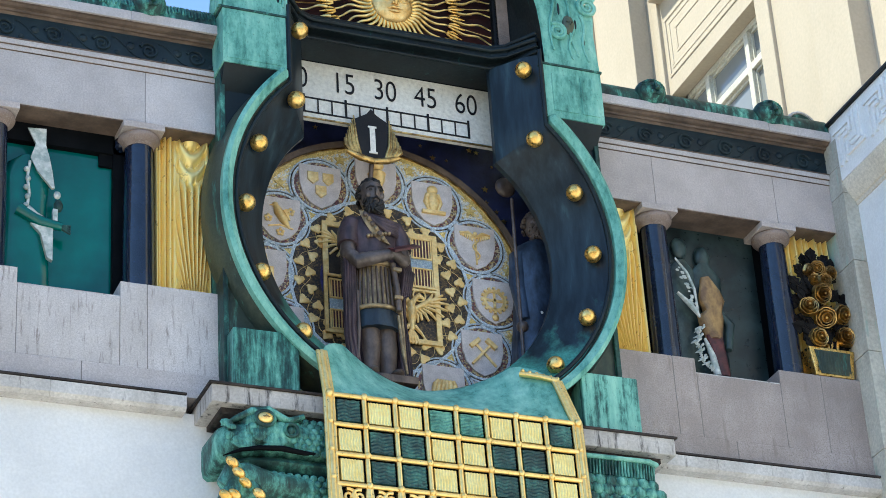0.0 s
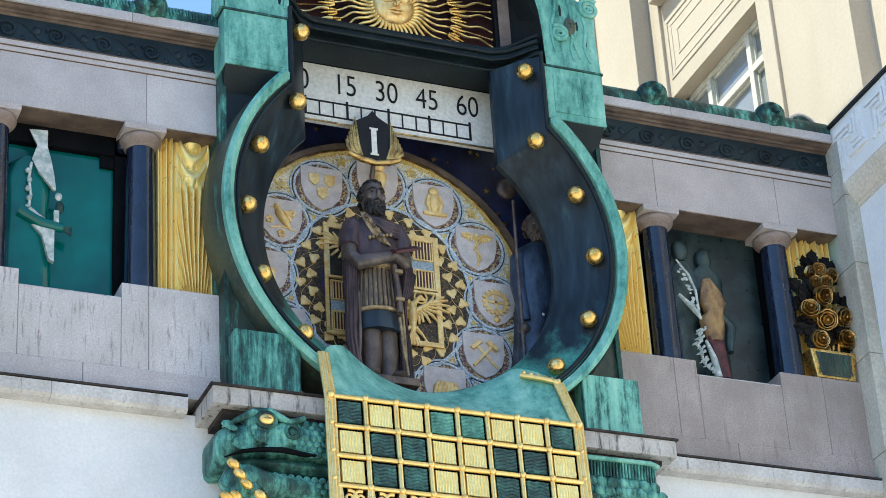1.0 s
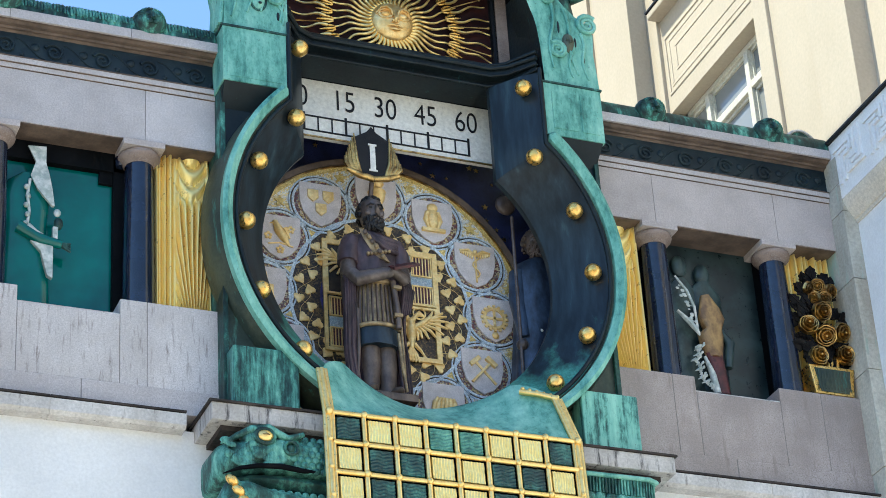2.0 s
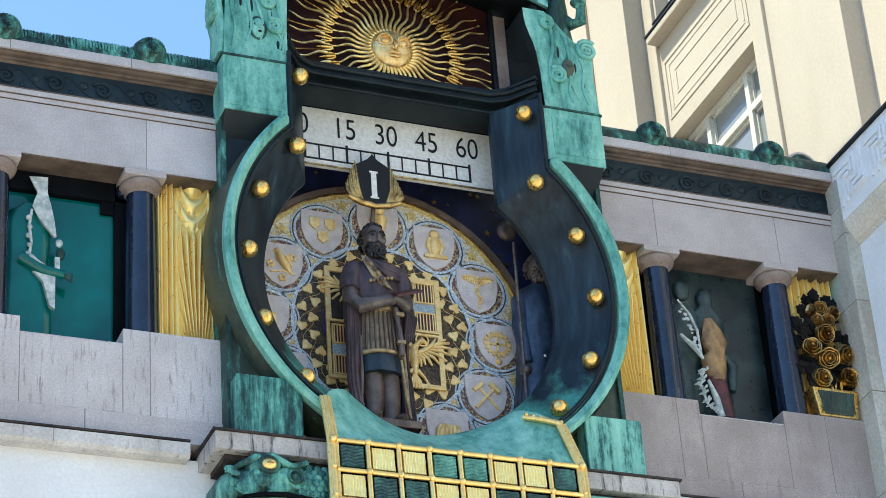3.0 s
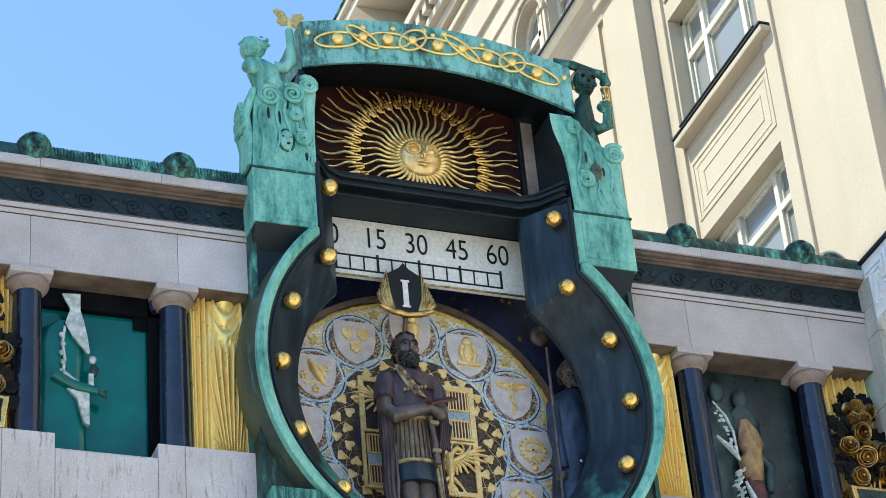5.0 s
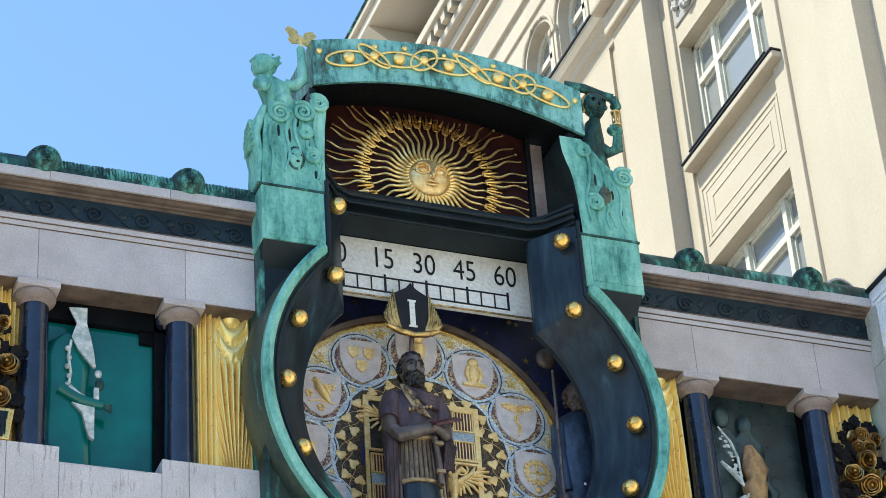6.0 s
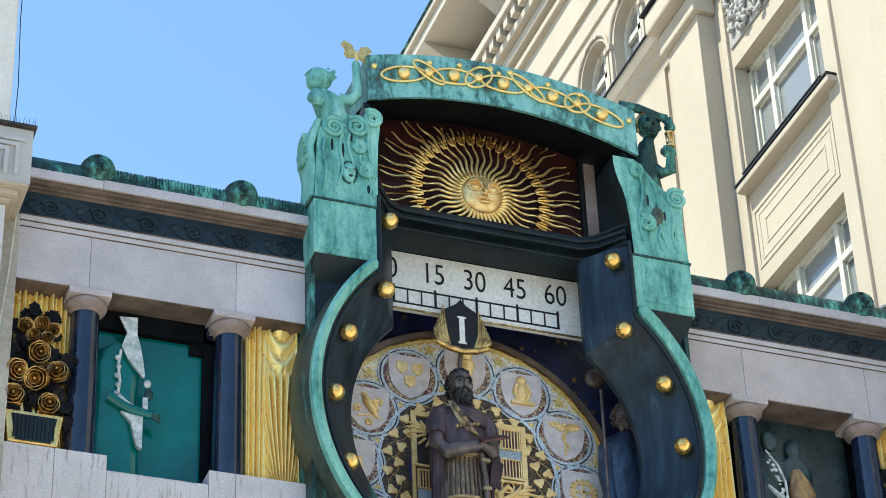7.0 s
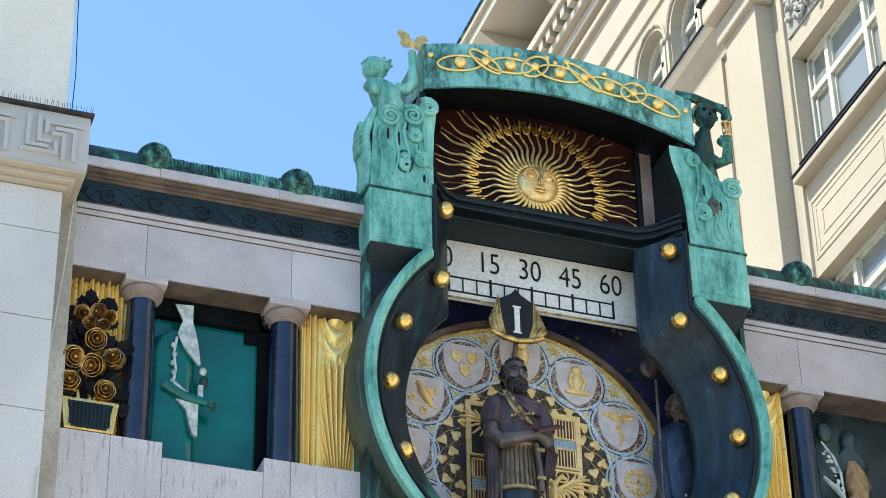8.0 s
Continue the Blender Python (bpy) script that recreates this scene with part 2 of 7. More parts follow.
DARK_PATINA = patina("black_green_patina", [(0.42, (0.010, 0.026, 0.024)), (0.53, (0.028, 0.085, 0.070)), (0.60, (0.08, 0.26, 0.20)), (0.68, (0.16, 0.42, 0.33))])


def mosaic(name, colours, cell, rough=0.45, metal=0.0):
    """Small tesserae in mixed colours with dark joints."""
    m, nt, b = node_mat(name)
    tc = nt.nodes.new("ShaderNodeTexCoord")
    vo, ve = nt.nodes.new("ShaderNodeTexVoronoi"), nt.nodes.new("ShaderNodeTexVoronoi")
    ve.feature = "DISTANCE_TO_EDGE"
    for v in (vo, ve):
        v.inputs["Scale"].default_value = 1.0 / cell
        nt.links.new(tc.outputs["Object"], v.inputs["Vector"])
    sep = nt.nodes.new("ShaderNodeSeparateColor")
    nt.links.new(vo.outputs["Color"], sep.inputs[0])
    n = len(colours)
    r = ramp_node(nt, sep.outputs[0], [(i / n, c) for i, c in enumerate(colours)])
    r.color_ramp.interpolation = "CONSTANT"
    big = noise_node(nt, 3.0)
    br = ramp_node(nt, big.outputs[0], [(0.3, (0.75, 0.75, 0.75)), (0.7, (1.15, 1.15, 1.15))])
    col = mix_node(nt, 1.0, r.outputs[0], br.outputs[0], "MULTIPLY")
    jr = ramp_node(nt, ve.outputs["Distance"], [(0.02, (0.6, 0.6, 0.6)), (0.10, (1, 1, 1))])
    col = mix_node(nt, 1.0, col, jr.outputs[0], "MULTIPLY")
    nt.links.new(col, b.inputs["Base Color"])
    b.inputs["Roughness"].default_value, b.inputs["Metallic"].default_value = rough, metal
    bump_node(nt, b, jr.outputs[0], 0.4, 0.004)
    return m


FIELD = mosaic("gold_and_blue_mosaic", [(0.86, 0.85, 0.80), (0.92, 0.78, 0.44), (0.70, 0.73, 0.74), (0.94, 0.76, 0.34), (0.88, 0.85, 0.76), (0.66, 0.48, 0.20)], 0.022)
DARK_BAND = mosaic("dark_brown_mosaic", [(0.045, 0.028, 0.014), (0.09, 0.055, 0.022), (0.02, 0.014, 0.011), (0.16, 0.10, 0.03)], 0.022)
PALE_BAND = mosaic("pale_blue_mosaic", [(0.62, 0.72, 0.80), (0.76, 0.83, 0.86), (0.50, 0.60, 0.71)], 0.02)
COA_BLUE = mosaic("grey_blue_mosaic", [(0.46, 0.57, 0.65), (0.58, 0.66, 0.70), (0.38, 0.48, 0.57)], 0.02)
SHIELD_GROUND = mosaic("red_and_gold_mosaic", [(0.20, 0.06, 0.06), (0.60, 0.50, 0.32), (0.12, 0.06, 0.06), (0.55, 0.40, 0.16), (0.24, 0.20, 0.19)], 0.022)
GOLD_MOSAIC = mosaic("gold_mosaic", [(0.80, 0.60, 0.20), (0.86, 0.68, 0.28), (0.68, 0.48, 0.14)], 0.022, 0.4, 0.1)


def glass_mat(name, tint, rough=0.02, alpha=0.35):
    m, nt, b = node_mat(name)
    b.inputs["Base Color"].default_value = (*tint, 1)
    b.inputs["Roughness"].default_value = rough
    b.inputs["Transmission Weight"].default_value = alpha
    b.inputs["IOR"].default_value = 1.5
    return m


# Opaque green; broad pale and dark blotches paint the pane's reflections
GREEN_GLASS = surface("green_glass_painted_reflections", (0.004, 0.155, 0.130), (0.003, 0.092, 0.082), 0.10, grain=0.8, blot=0.75, lo=0.38, hi=0.64, bump=0.0, grit=0.85)
PANE_GLASS = glass_mat("window_glass", (0.24, 0.25, 0.25), 0.03, 0.0)


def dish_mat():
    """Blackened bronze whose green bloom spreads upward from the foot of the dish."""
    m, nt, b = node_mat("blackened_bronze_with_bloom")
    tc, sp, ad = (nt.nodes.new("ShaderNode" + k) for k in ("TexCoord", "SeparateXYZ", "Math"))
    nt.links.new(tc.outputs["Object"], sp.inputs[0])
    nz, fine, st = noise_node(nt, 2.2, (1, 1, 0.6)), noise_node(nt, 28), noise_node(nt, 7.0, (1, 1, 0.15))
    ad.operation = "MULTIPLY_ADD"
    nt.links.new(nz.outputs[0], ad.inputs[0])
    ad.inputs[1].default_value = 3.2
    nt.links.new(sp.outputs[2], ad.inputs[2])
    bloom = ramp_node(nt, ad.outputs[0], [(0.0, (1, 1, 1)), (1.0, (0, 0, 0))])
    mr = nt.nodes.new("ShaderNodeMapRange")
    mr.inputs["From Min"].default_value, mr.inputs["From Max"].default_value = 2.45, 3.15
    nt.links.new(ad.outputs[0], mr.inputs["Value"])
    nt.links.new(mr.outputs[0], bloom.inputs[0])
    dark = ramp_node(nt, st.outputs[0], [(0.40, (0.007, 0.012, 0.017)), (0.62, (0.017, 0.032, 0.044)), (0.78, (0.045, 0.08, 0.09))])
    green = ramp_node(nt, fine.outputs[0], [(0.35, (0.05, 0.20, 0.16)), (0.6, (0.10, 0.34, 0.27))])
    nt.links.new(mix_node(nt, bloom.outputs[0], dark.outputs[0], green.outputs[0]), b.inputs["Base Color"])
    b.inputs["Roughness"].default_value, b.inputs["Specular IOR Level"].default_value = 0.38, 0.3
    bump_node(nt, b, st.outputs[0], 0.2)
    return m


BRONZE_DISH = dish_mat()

# ---------------------------------------------------------------- mesh helpers
ORIGIN = {}


def thing(name, at, label, category, group="", kind=""):
    ob = new(name)
    ob.empty_display_size = 0.2
    ob.location = at
    ORIGIN[ob.name] = Vector(at)
    return tagged(ob, label, category, group, kind)


def part(name, bm, material, parent=None, label="", smooth=None, at=None, category="", kind="", group=""):
    """Links a bmesh, drawn in world coordinates, as one mesh object under a thing or a part."""
    o = ORIGIN[parent.name] if parent else Vector(at or (0, 0, 0))
    bmesh.ops.translate(bm, verts=bm.verts, vec=-o)
    bmesh.ops.recalc_face_normals(bm, faces=bm.faces)
    me = bpy.data.meshes.new(name)
    bm.to_mesh(me)
    bm.free()
    for mt in (material if isinstance(material, (list, tuple)) else [material]):
        me.materials.append(mt)
    if smooth:
        me.shade_smooth()
        me.set_sharp_from_angle(angle=radians(smooth))
    ob = new(name, me)
    if parent:
        ob.parent = parent
    else:
        ob.location = o
    ORIGIN[ob.name] = o
    return tagged(ob, label, category, group, kind)


def faces_of(bm, verts, mi):
    if mi:
        for f in {f for v in verts for f in v.link_faces}:
            f.material_index = mi


def box(bm, x0, x1, y0, y1, z0, z1, bevel=0.0, mi=0, m=None):
    r = bmesh.ops.create_cube(bm, size=1)
    vs = r["verts"]
    bmesh.ops.scale(bm, verts=vs, vec=(abs(x1 - x0), abs(y1 - y0), abs(z1 - z0)))
    bmesh.ops.translate(bm, verts=vs, vec=((x0 + x1) / 2, (y0 + y1) / 2, (z0 + z1) / 2))
    faces_of(bm, vs, mi)
    if bevel:
        es = list({e for v in vs for e in v.link_edges})
        r = bmesh.ops.bevel(bm, geom=es, offset=bevel, segments=2, affect="EDGES", profile=0.6)
        vs = list({v for f in r["faces"] for v in f.verts} | {v for v in vs if v.is_valid})
        faces_of(bm, vs, mi)
    if m is not None:
        bmesh.ops.transform(bm, matrix=m, verts=vs)
    return bm


def prism(bm, pts, y0, y1, mi=0, bevel=0.0):
    """A polygon in x and z, thick along y."""
    a = [bm.verts.new((x, y0, z)) for x, z in pts]
    b = [bm.verts.new((x, y1, z)) for x, z in pts]
    n = len(pts)
    fs = [bm.faces.new(a), bm.faces.new(b[::-1])]
    fs += [bm.faces.new((a[i], b[i], b[(i + 1) % n], a[(i + 1) % n])) for i in range(n)]
    for f in fs:
        f.material_index = mi
    if bevel:
        front = [e for e in fs[0].edges]
        bmesh.ops.bevel(bm, geom=front, offset=bevel, segments=2, affect="EDGES", profile=0.6)
    return bm


def prism_x(bm, pts, x0, x1, mi=0):
    """A profile in y and z, long along x."""
    a = [bm.verts.new((x0, y, z)) for y, z in pts]
    b = [bm.verts.new((x1, y, z)) for y, z in pts]
    n = len(pts)
    for f in [bm.faces.new(a), bm.faces.new(b[::-1])] + [bm.faces.new((a[i], b[i], b[(i + 1) % n], a[(i + 1) % n])) for i in range(n)]:
        f.material_index = mi
    return bm


def ball(bm, c, r, seg=16, scale=(1, 1, 1), mi=0, m=None):
    vs = bmesh.ops.create_uvsphere(bm, u_segments=seg, v_segments=max(seg // 2, 4), radius=r)["verts"]
    bmesh.ops.scale(bm, verts=vs, vec=scale)
    if m is not None:
        bmesh.ops.transform(bm, matrix=m, verts=vs)
    bmesh.ops.translate(bm, verts=vs, vec=c)
    faces_of(bm, vs, mi)
    return bm


def lathe(bm, prof, c, seg=28, mi=0):
    """A profile of (radius, height) turned round a vertical axis at c."""
    rings = []
    for r, h in prof:
        rings.append([bm.verts.new((c[0] + r * math.cos(2 * math.pi * i / seg), c[1] + r * math.sin(2 * math.pi * i / seg), c[2] + h)) for i in range(seg)])
    fs = []
    for a, b in zip(rings, rings[1:]):
        fs += [bm.faces.new((a[i], a[(i + 1) % seg], b[(i + 1) % seg], b[i])) for i in range(seg)]
    fs += [bm.faces.new(rings[0][::-1]), bm.faces.new(rings[-1])]
    for f in fs:
        f.material_index = mi
    return bm


def tube(bm, pts, radii, seg=8, closed=False, mi=0, flat=1.0):
    """A round bar along points; radii one number or one a point."""
    pts = [Vector(p) for p in pts]
    n = len(pts)
    if isinstance(radii, (int, float)):
        radii = [radii] * n
    rings = []
    for i, p in enumerate(pts):
        a = pts[(i - 1) % n] if closed or i else pts[0]
        b = pts[(i + 1) % n] if closed or i < n - 1 else pts[-1]
        t = (b - a).normalized()
        up = Vector((0, 1, 0)) if abs(t.y) < 0.95 else Vector((1, 0, 0))
        s = t.cross(up).normalized()
        u = s.cross(t).normalized()
        rings.append([bm.verts.new(p + radii[i] * (s * math.cos(2 * math.pi * k / seg) + u * flat * math.sin(2 * math.pi * k / seg))) for k in range(seg)])
    fs = []
    for i in range(n if closed else n - 1):
        a, b = rings[i], rings[(i + 1) % n]
        fs += [bm.faces.new((a[k], a[(k + 1) % seg], b[(k + 1) % seg], b[k])) for k in range(seg)]
    if not closed:
        fs += [bm.faces.new(rings[0][::-1]), bm.faces.new(rings[-1])]
    for f in fs:
        f.material_index = mi
    return bm


def loft(bm, sections, closed_ring=False, cap=True, mi=0):
    """Skin between point loops of the same length."""
    rows = [[bm.verts.new(p) for p in s] for s in sections]
    n = len(rows[0])
    fs = []
    rng = len(rows) if closed_ring else len(rows) - 1
    for i in range(rng):
        a, b = rows[i], rows[(i + 1) % len(rows)]
        fs += [bm.faces.new((a[k], a[(k + 1) % n], b[(k + 1) % n], b[k])) for k in range(n)]
    if cap and not closed_ring:
        fs += [bm.faces.new(rows[0][::-1]), bm.faces.new(rows[-1])]
    for f in fs:
        f.material_index = mi
    return bm


def sheet(bm, nu, nv, fn, thick=0.0, mi=0):
    """A grid surface fn(u, v), with u and v from 0 to 1, made solid along y."""
    g = [[bm.verts.new(fn(i / nu, j / nv)) for j in range(nv + 1)] for i in range(nu + 1)]
    fs = [bm.faces.new((g[i][j], g[i + 1][j], g[i + 1][j + 1], g[i][j + 1])) for i in range(nu) for j in range(nv)]
    if thick:
        r = bmesh.ops.extrude_face_region(bm, geom=fs)
        bmesh.ops.translate(bm, verts=[v for v in r["geom"] if isinstance(v, bmesh.types.BMVert)], vec=(0, thick, 0))
    for f in fs:
        f.material_index = mi
    return bm


def spiral(cx, y, cz, r, turns=2.2, start=0.0, hand=1, n=28):
    return [(cx + hand * r * (1 - 0.86 * k / n) * math.cos(start + turns * 2 * math.pi * k / n), y,
             cz + r * (1 - 0.86 * k / n) * math.sin(start + turns * 2 * math.pi * k / n)) for k in range(n + 1)]


def nb():
    return bmesh.new()

# ---------------------------------------------------------------- ground and the plain rest of the square
# unseen paving, paler than real paving so that it bounces light upward
bm = nb()
box(bm, -2000, 2000, -2000, 2000, -0.5, 0.0)
part("ground", bm, PAVING, at=(0, 0, 0), label="grey stone paving of the square", category="ground", kind="structure")

# unseen plain fronts round the square, added to bounce warm light onto the clock
bm = nb()
box(bm, -70, 70, -56, -44, 0, 25)
box(bm, -75, -60, -62, 0, 0, 22)
box(bm, 45, 60, -62, 0, 0, 22)
part("wall_square_unseen", bm, PLASTER_BEIGE, at=(0, -50, 0), label="plain unseen cream house fronts added to bounce warm light", category="wall", kind="structure")

END = 5.92
# body of the bridge behind its facing, from the passage's crown up to the roof
wb = thing("wall_bridge", (0, 1, 9.5), "pale plastered body of the bridge under its stone facing", "wall", kind="structure")
for s in (-1, 1):
    part("side_wall", box(nb(), *sorted((s * 2.42, s * END)), 0.62, 4.0, 13.55, 14.8), PLASTER, wb)
    part("niche_side", box(nb(), *sorted((s * 2.42, s * 2.46)), 0.32, 1.45, 13.54, 18.4), PLASTER, wb)
part("middle_wall", box(nb(), -2.42, 2.42, 1.45, 4.0, 13.55, 14.8), PLASTER, wb)
part("upper_wall", box(nb(), -END, END, 1.45, 4.0, 14.8, 18.7), PLASTER, wb)
part("passage_wall", box(nb(), -END, END, 0.06, 4.0, 9.5, 13.54), PLASTER, wb)
bm = nb()
for s in (-1, 1):
    box(bm, *sorted((s * 2.5, s * END)), 0.14, 4.0, 18.70, 18.82)
    prism_x(bm, [(0.1, 18.82), (4.0, 18.82), (2.0, 18.95)], *sorted((s * 2.5, s * END)))
box(bm, -2.5, 2.5, 1.5, 4.0, 18.70, 18.82)
part("roof_bridge", bm, TEAL_DARK, at=(0, 1, 18.7), label="low green copper roof of the bridge", category="roof", kind="structure")


def bridge_side(s, nm):
    """The stone facing of one half of the bridge; s is the side."""
    def bx(bm, a, b, *rest, **k):
        return box(bm, *sorted((s * a, s * b)), *rest, **k)
    base = thing("wall_" + nm, (s * 4.2, 0, 13.55), "speckled grey granite facing of the bridge, stained in streaks", "wall", kind="structure")
    for a, b, z0, z1, y in ((2.40, 4.03, 13.70, 13.992, -0.02), (4.04, END, 13.70, 13.992, -0.02),
                            (2.40, 3.285, 14.0, 15.06, 0), (3.293, 3.60, 14.0, 15.06, 0),
                            (3.607, 4.76, 14.0, 14.86, 0.0), (4.767, 5.35, 14.0, 15.06, 0), (5.357, END, 14.0, 15.06, 0)):
        part("granite_block", bx(nb(), a, b, y, 0.6, z0, z1, bevel=0.006), GRANITE_BROWN if s > 0 else (GRANITE if z1 < 14.0 else GRANITE_STAINED), base)
    for a, b, z0, z1, y in ((2.41, END - 0.01, 13.71, 13.99, -0.014), (2.41, 3.59, 13.99, 15.05, 0.006), (3.59, 4.77, 13.99, 14.85, 0.006), (4.77, END - 0.01, 13.99, 15.05, 0.006)):
        part("mortar", bx(nb(), a, b, y, 0.5, z0, z1), MORTAR, base)
    part("mortar", bx(nb(), 2.31, END - 0.01, 0.006, 0.5, 17.21, 17.90), MORTAR, base)
    # brown of the underside mixes its stain with shade put into the colour
    part("lintel_soffit", bx(nb(), 2.31, END - 0.01, 0.012, 0.5, 17.186, 17.199), BROWNSTONE, base, "underside of the lintel, brown from stain and painted shade")
    for z, y in ((17.905, -0.012), (17.972, -0.036), (18.044, -0.052)):
        part("fascia_line", bx(nb(), 2.30, END, y, 0.5, z, z + 0.014), BROWNSTONE, base, "thin brown line between the mouldings")
    for a, b in ((2.30, 3.315), (3.322, 5.065), (5.072, END)):
        part("lintel_block", bx(nb(), a, b, 0, 0.6, 17.20, 17.905, bevel=0.005), GRANITE if s < 0 else GRANITE_EAST, base)
    part("fascia", bx(nb(), 2.30, END, -0.02, 0.6, 17.912, 17.975, bevel=0.004), GRANITE, base)
    part("fascia", bx(nb(), 2.30, END, -0.045, 0.6, 17.98, 18.05, bevel=0.004), GRANITE, base)
    # dark bronze frieze with running scrolls
    bm = bx(nb(), 2.30, END, 0.0, 0.5, 18.05, 18.405)
    fr = part("frieze", bm, FRIEZE, base, "dark bronze frieze with running scrolls")
    bm = nb()
    n = 8
    for i in range(n):
        cx = 2.70 + i * 0.575
        if cx > END - 0.2:
            break
        tube(bm, spiral(s * cx, -0.012, 18.215, 0.118, 1.7, 0.4, s, 20), [0.021 * (1 - 0.4 * k / 20) for k in range(21)], 6)
        tube(bm, [(s * (cx + 0.10 + 0.36 * k / 8), -0.006, 18.10 + 0.24 * (0.5 - 0.5 * math.cos(math.pi * k / 8))) for k in range(9)], 0.010, 6)
        ball(bm, (s * (cx + 0.225), 0, 18.25), 0.055, 10, (1, 0.5, 1))
        ball(bm, (s * (cx - 0.19), 0, 18.13), 0.035, 8, (1, 0.5, 1))
    part("scroll_relief", bm, FRIEZE, fr, smooth=40)
    # cornice: brown cyma, then a pale fillet
    prof = [(0.5, 18.405), (0.0, 18.405), (-0.03, 18.425), (-0.06, 18.425), (-0.07, 18.45), (-0.12, 18.455), (-0.15, 18.475), (-0.18, 18.478), (0.5, 18.478)]
    part("moulding", prism_x(nb(), prof, *sorted((s * 2.30, s * END))), BROWNSTONE, base, "brown weathered cornice moulding")
    for a, b in ((2.30, 3.55), (3.554, 5.0), (5.004, END)):
        part("fillet", bx(nb(), a, b, -0.21, 0.5, 18.48, 18.605, bevel=0.006), GRANITE, base)
    # ledge under the facing
    for a, b in ((2.88, 4.4), (4.404, END)):
        bm = prism_x(nb(), [(0.5, 13.48), (-0.09, 13.48), (-0.13, 13.52), (-0.13, 13.66), (-0.02, 13.69), (0.5, 13.69)], *sorted((s * a, s * b)))
        part("ledge", bm, LEDGE_STONE, base, "pale stone ledge with black streaks")
        part("ledge_cover", bx(nb(), a, b, -0.142, -0.01, 13.672, 13.694), DIRT_AND_SHADE, base, "soot-black upper edge of the ledge")
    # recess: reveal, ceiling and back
    # back coloured near-black in place of the recess's own shade
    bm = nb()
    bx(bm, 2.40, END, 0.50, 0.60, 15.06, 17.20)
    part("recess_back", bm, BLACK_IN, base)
    # copper gutter roll with lion masks
    roof = thing("gutter_" + nm, (s * 4.2, -0.1, 18.70), "green weathered copper gutter roll along the roof edge", "gutter", kind="structure")
    prof = [(-0.19, 18.608)] + [(-0.06 - 0.135 * math.cos(a), 18.63 + 0.215 * math.sin(a)) for a in [math.pi * k / 10 for k in range(1, 10)]] + [(0.10, 18.63), (0.10, 18.608)]
    part("roll", prism_x(nb(), prof, *sorted((s * 2.50, s * END))), TEAL_DARK, roof, smooth=50)
    bm = nb()
    x = 2.56
    while x < 5.05 and s < 0:
        a0 = random.uniform(0.0, 0.25)
        tube(bm, [(s * (x + random.uniform(-0.008, 0.008)), -0.06 - 0.140 * math.cos(a), 18.63 + 0.220 * math.sin(a)) for a in [0.1 + a0 + 1.30 * k / 4 for k in range(5)]], random.uniform(0.010, 0.016), 5)
        x += random.uniform(0.030, 0.045)
    if s > 0:
        hump = [(5.40 + 0.56 * k / 14, 18.66 + 0.36 * math.sin(math.pi * (0.12 + 0.80 * k / 14)) ** 0.8) for k in range(15)]
        part("end_cap", prism(nb(), [(5.96, 18.62), (5.40, 18.62)] + hump, 0.04, 0.60, bevel=0.02), TEAL_DARK, roof, "humped copper cap at the end of the gutter", smooth=40)
        part("cap_rim", tube(nb(), [(x, 0.04, z) for x, z in hump], 0.022, 6), LEDGE_STONE, roof, "pale weathered rim", smooth=60)
    if s < 0:
        part("fringe", bm, BEAST_GREEN, roof, "brighter green drip fringe", smooth=50)


for s, nm in ((-1, "west"), (1, "east")):
    bridge_side(s, nm)


def lion_mask():
    """A round lion mask of copper with brow, muzzle and mane."""
    t = thing("lion_mask", (0, 0, 0), "round green copper lion mask on the gutter", "mask", "lion masks of the gutter")
    head = part("head", ball(nb(), (0, 0, 0), 0.205, 24, (1.05, 0.85, 0.92)), TEAL_DARK, t, smooth=60)
    for k in range(13):
        a = math.pi * (0.02 + 0.96 * k / 12)
        part("mane_lock", tube(nb(), [(0.10 * math.cos(a), -0.15, 0.03 + 0.09 * math.sin(a)), (0.155 * math.cos(a), -0.115, 0.02 + 0.13 * math.sin(a)), (0.20 * math.cos(a), -0.03, 0.01 + 0.165 * math.sin(a))], [0.012, 0.013, 0.008], 6), TEAL_DARK, head, smooth=60)
    for sx in (-1, 1):
        part("eye", ball(nb(), (sx * 0.065, -0.165, 0.025), 0.026, 10, (1.2, 0.5, 0.6)), TEAL_DARK, head, smooth=60)
        part("cheek", ball(nb(), (sx * 0.040, -0.175, -0.075), 0.042, 10, (1, 0.7, 0.8)), TEAL_DARK, head, smooth=60)
    bm = nb()
    tube(bm, [(0, -0.17, 0.07), (0, -0.195, 0.0), (0, -0.20, -0.05)], [0.022, 0.026, 0.036], 8)
    part("muzzle", bm, TEAL_DARK, t, smooth=60)
    return t


lm = lion_mask()
lm.location = (-3.32, -0.15, 18.76)
for x in (-5.07, 3.33, 5.05):
    copy_thing(lm, pose(x, -0.15, 18.76))


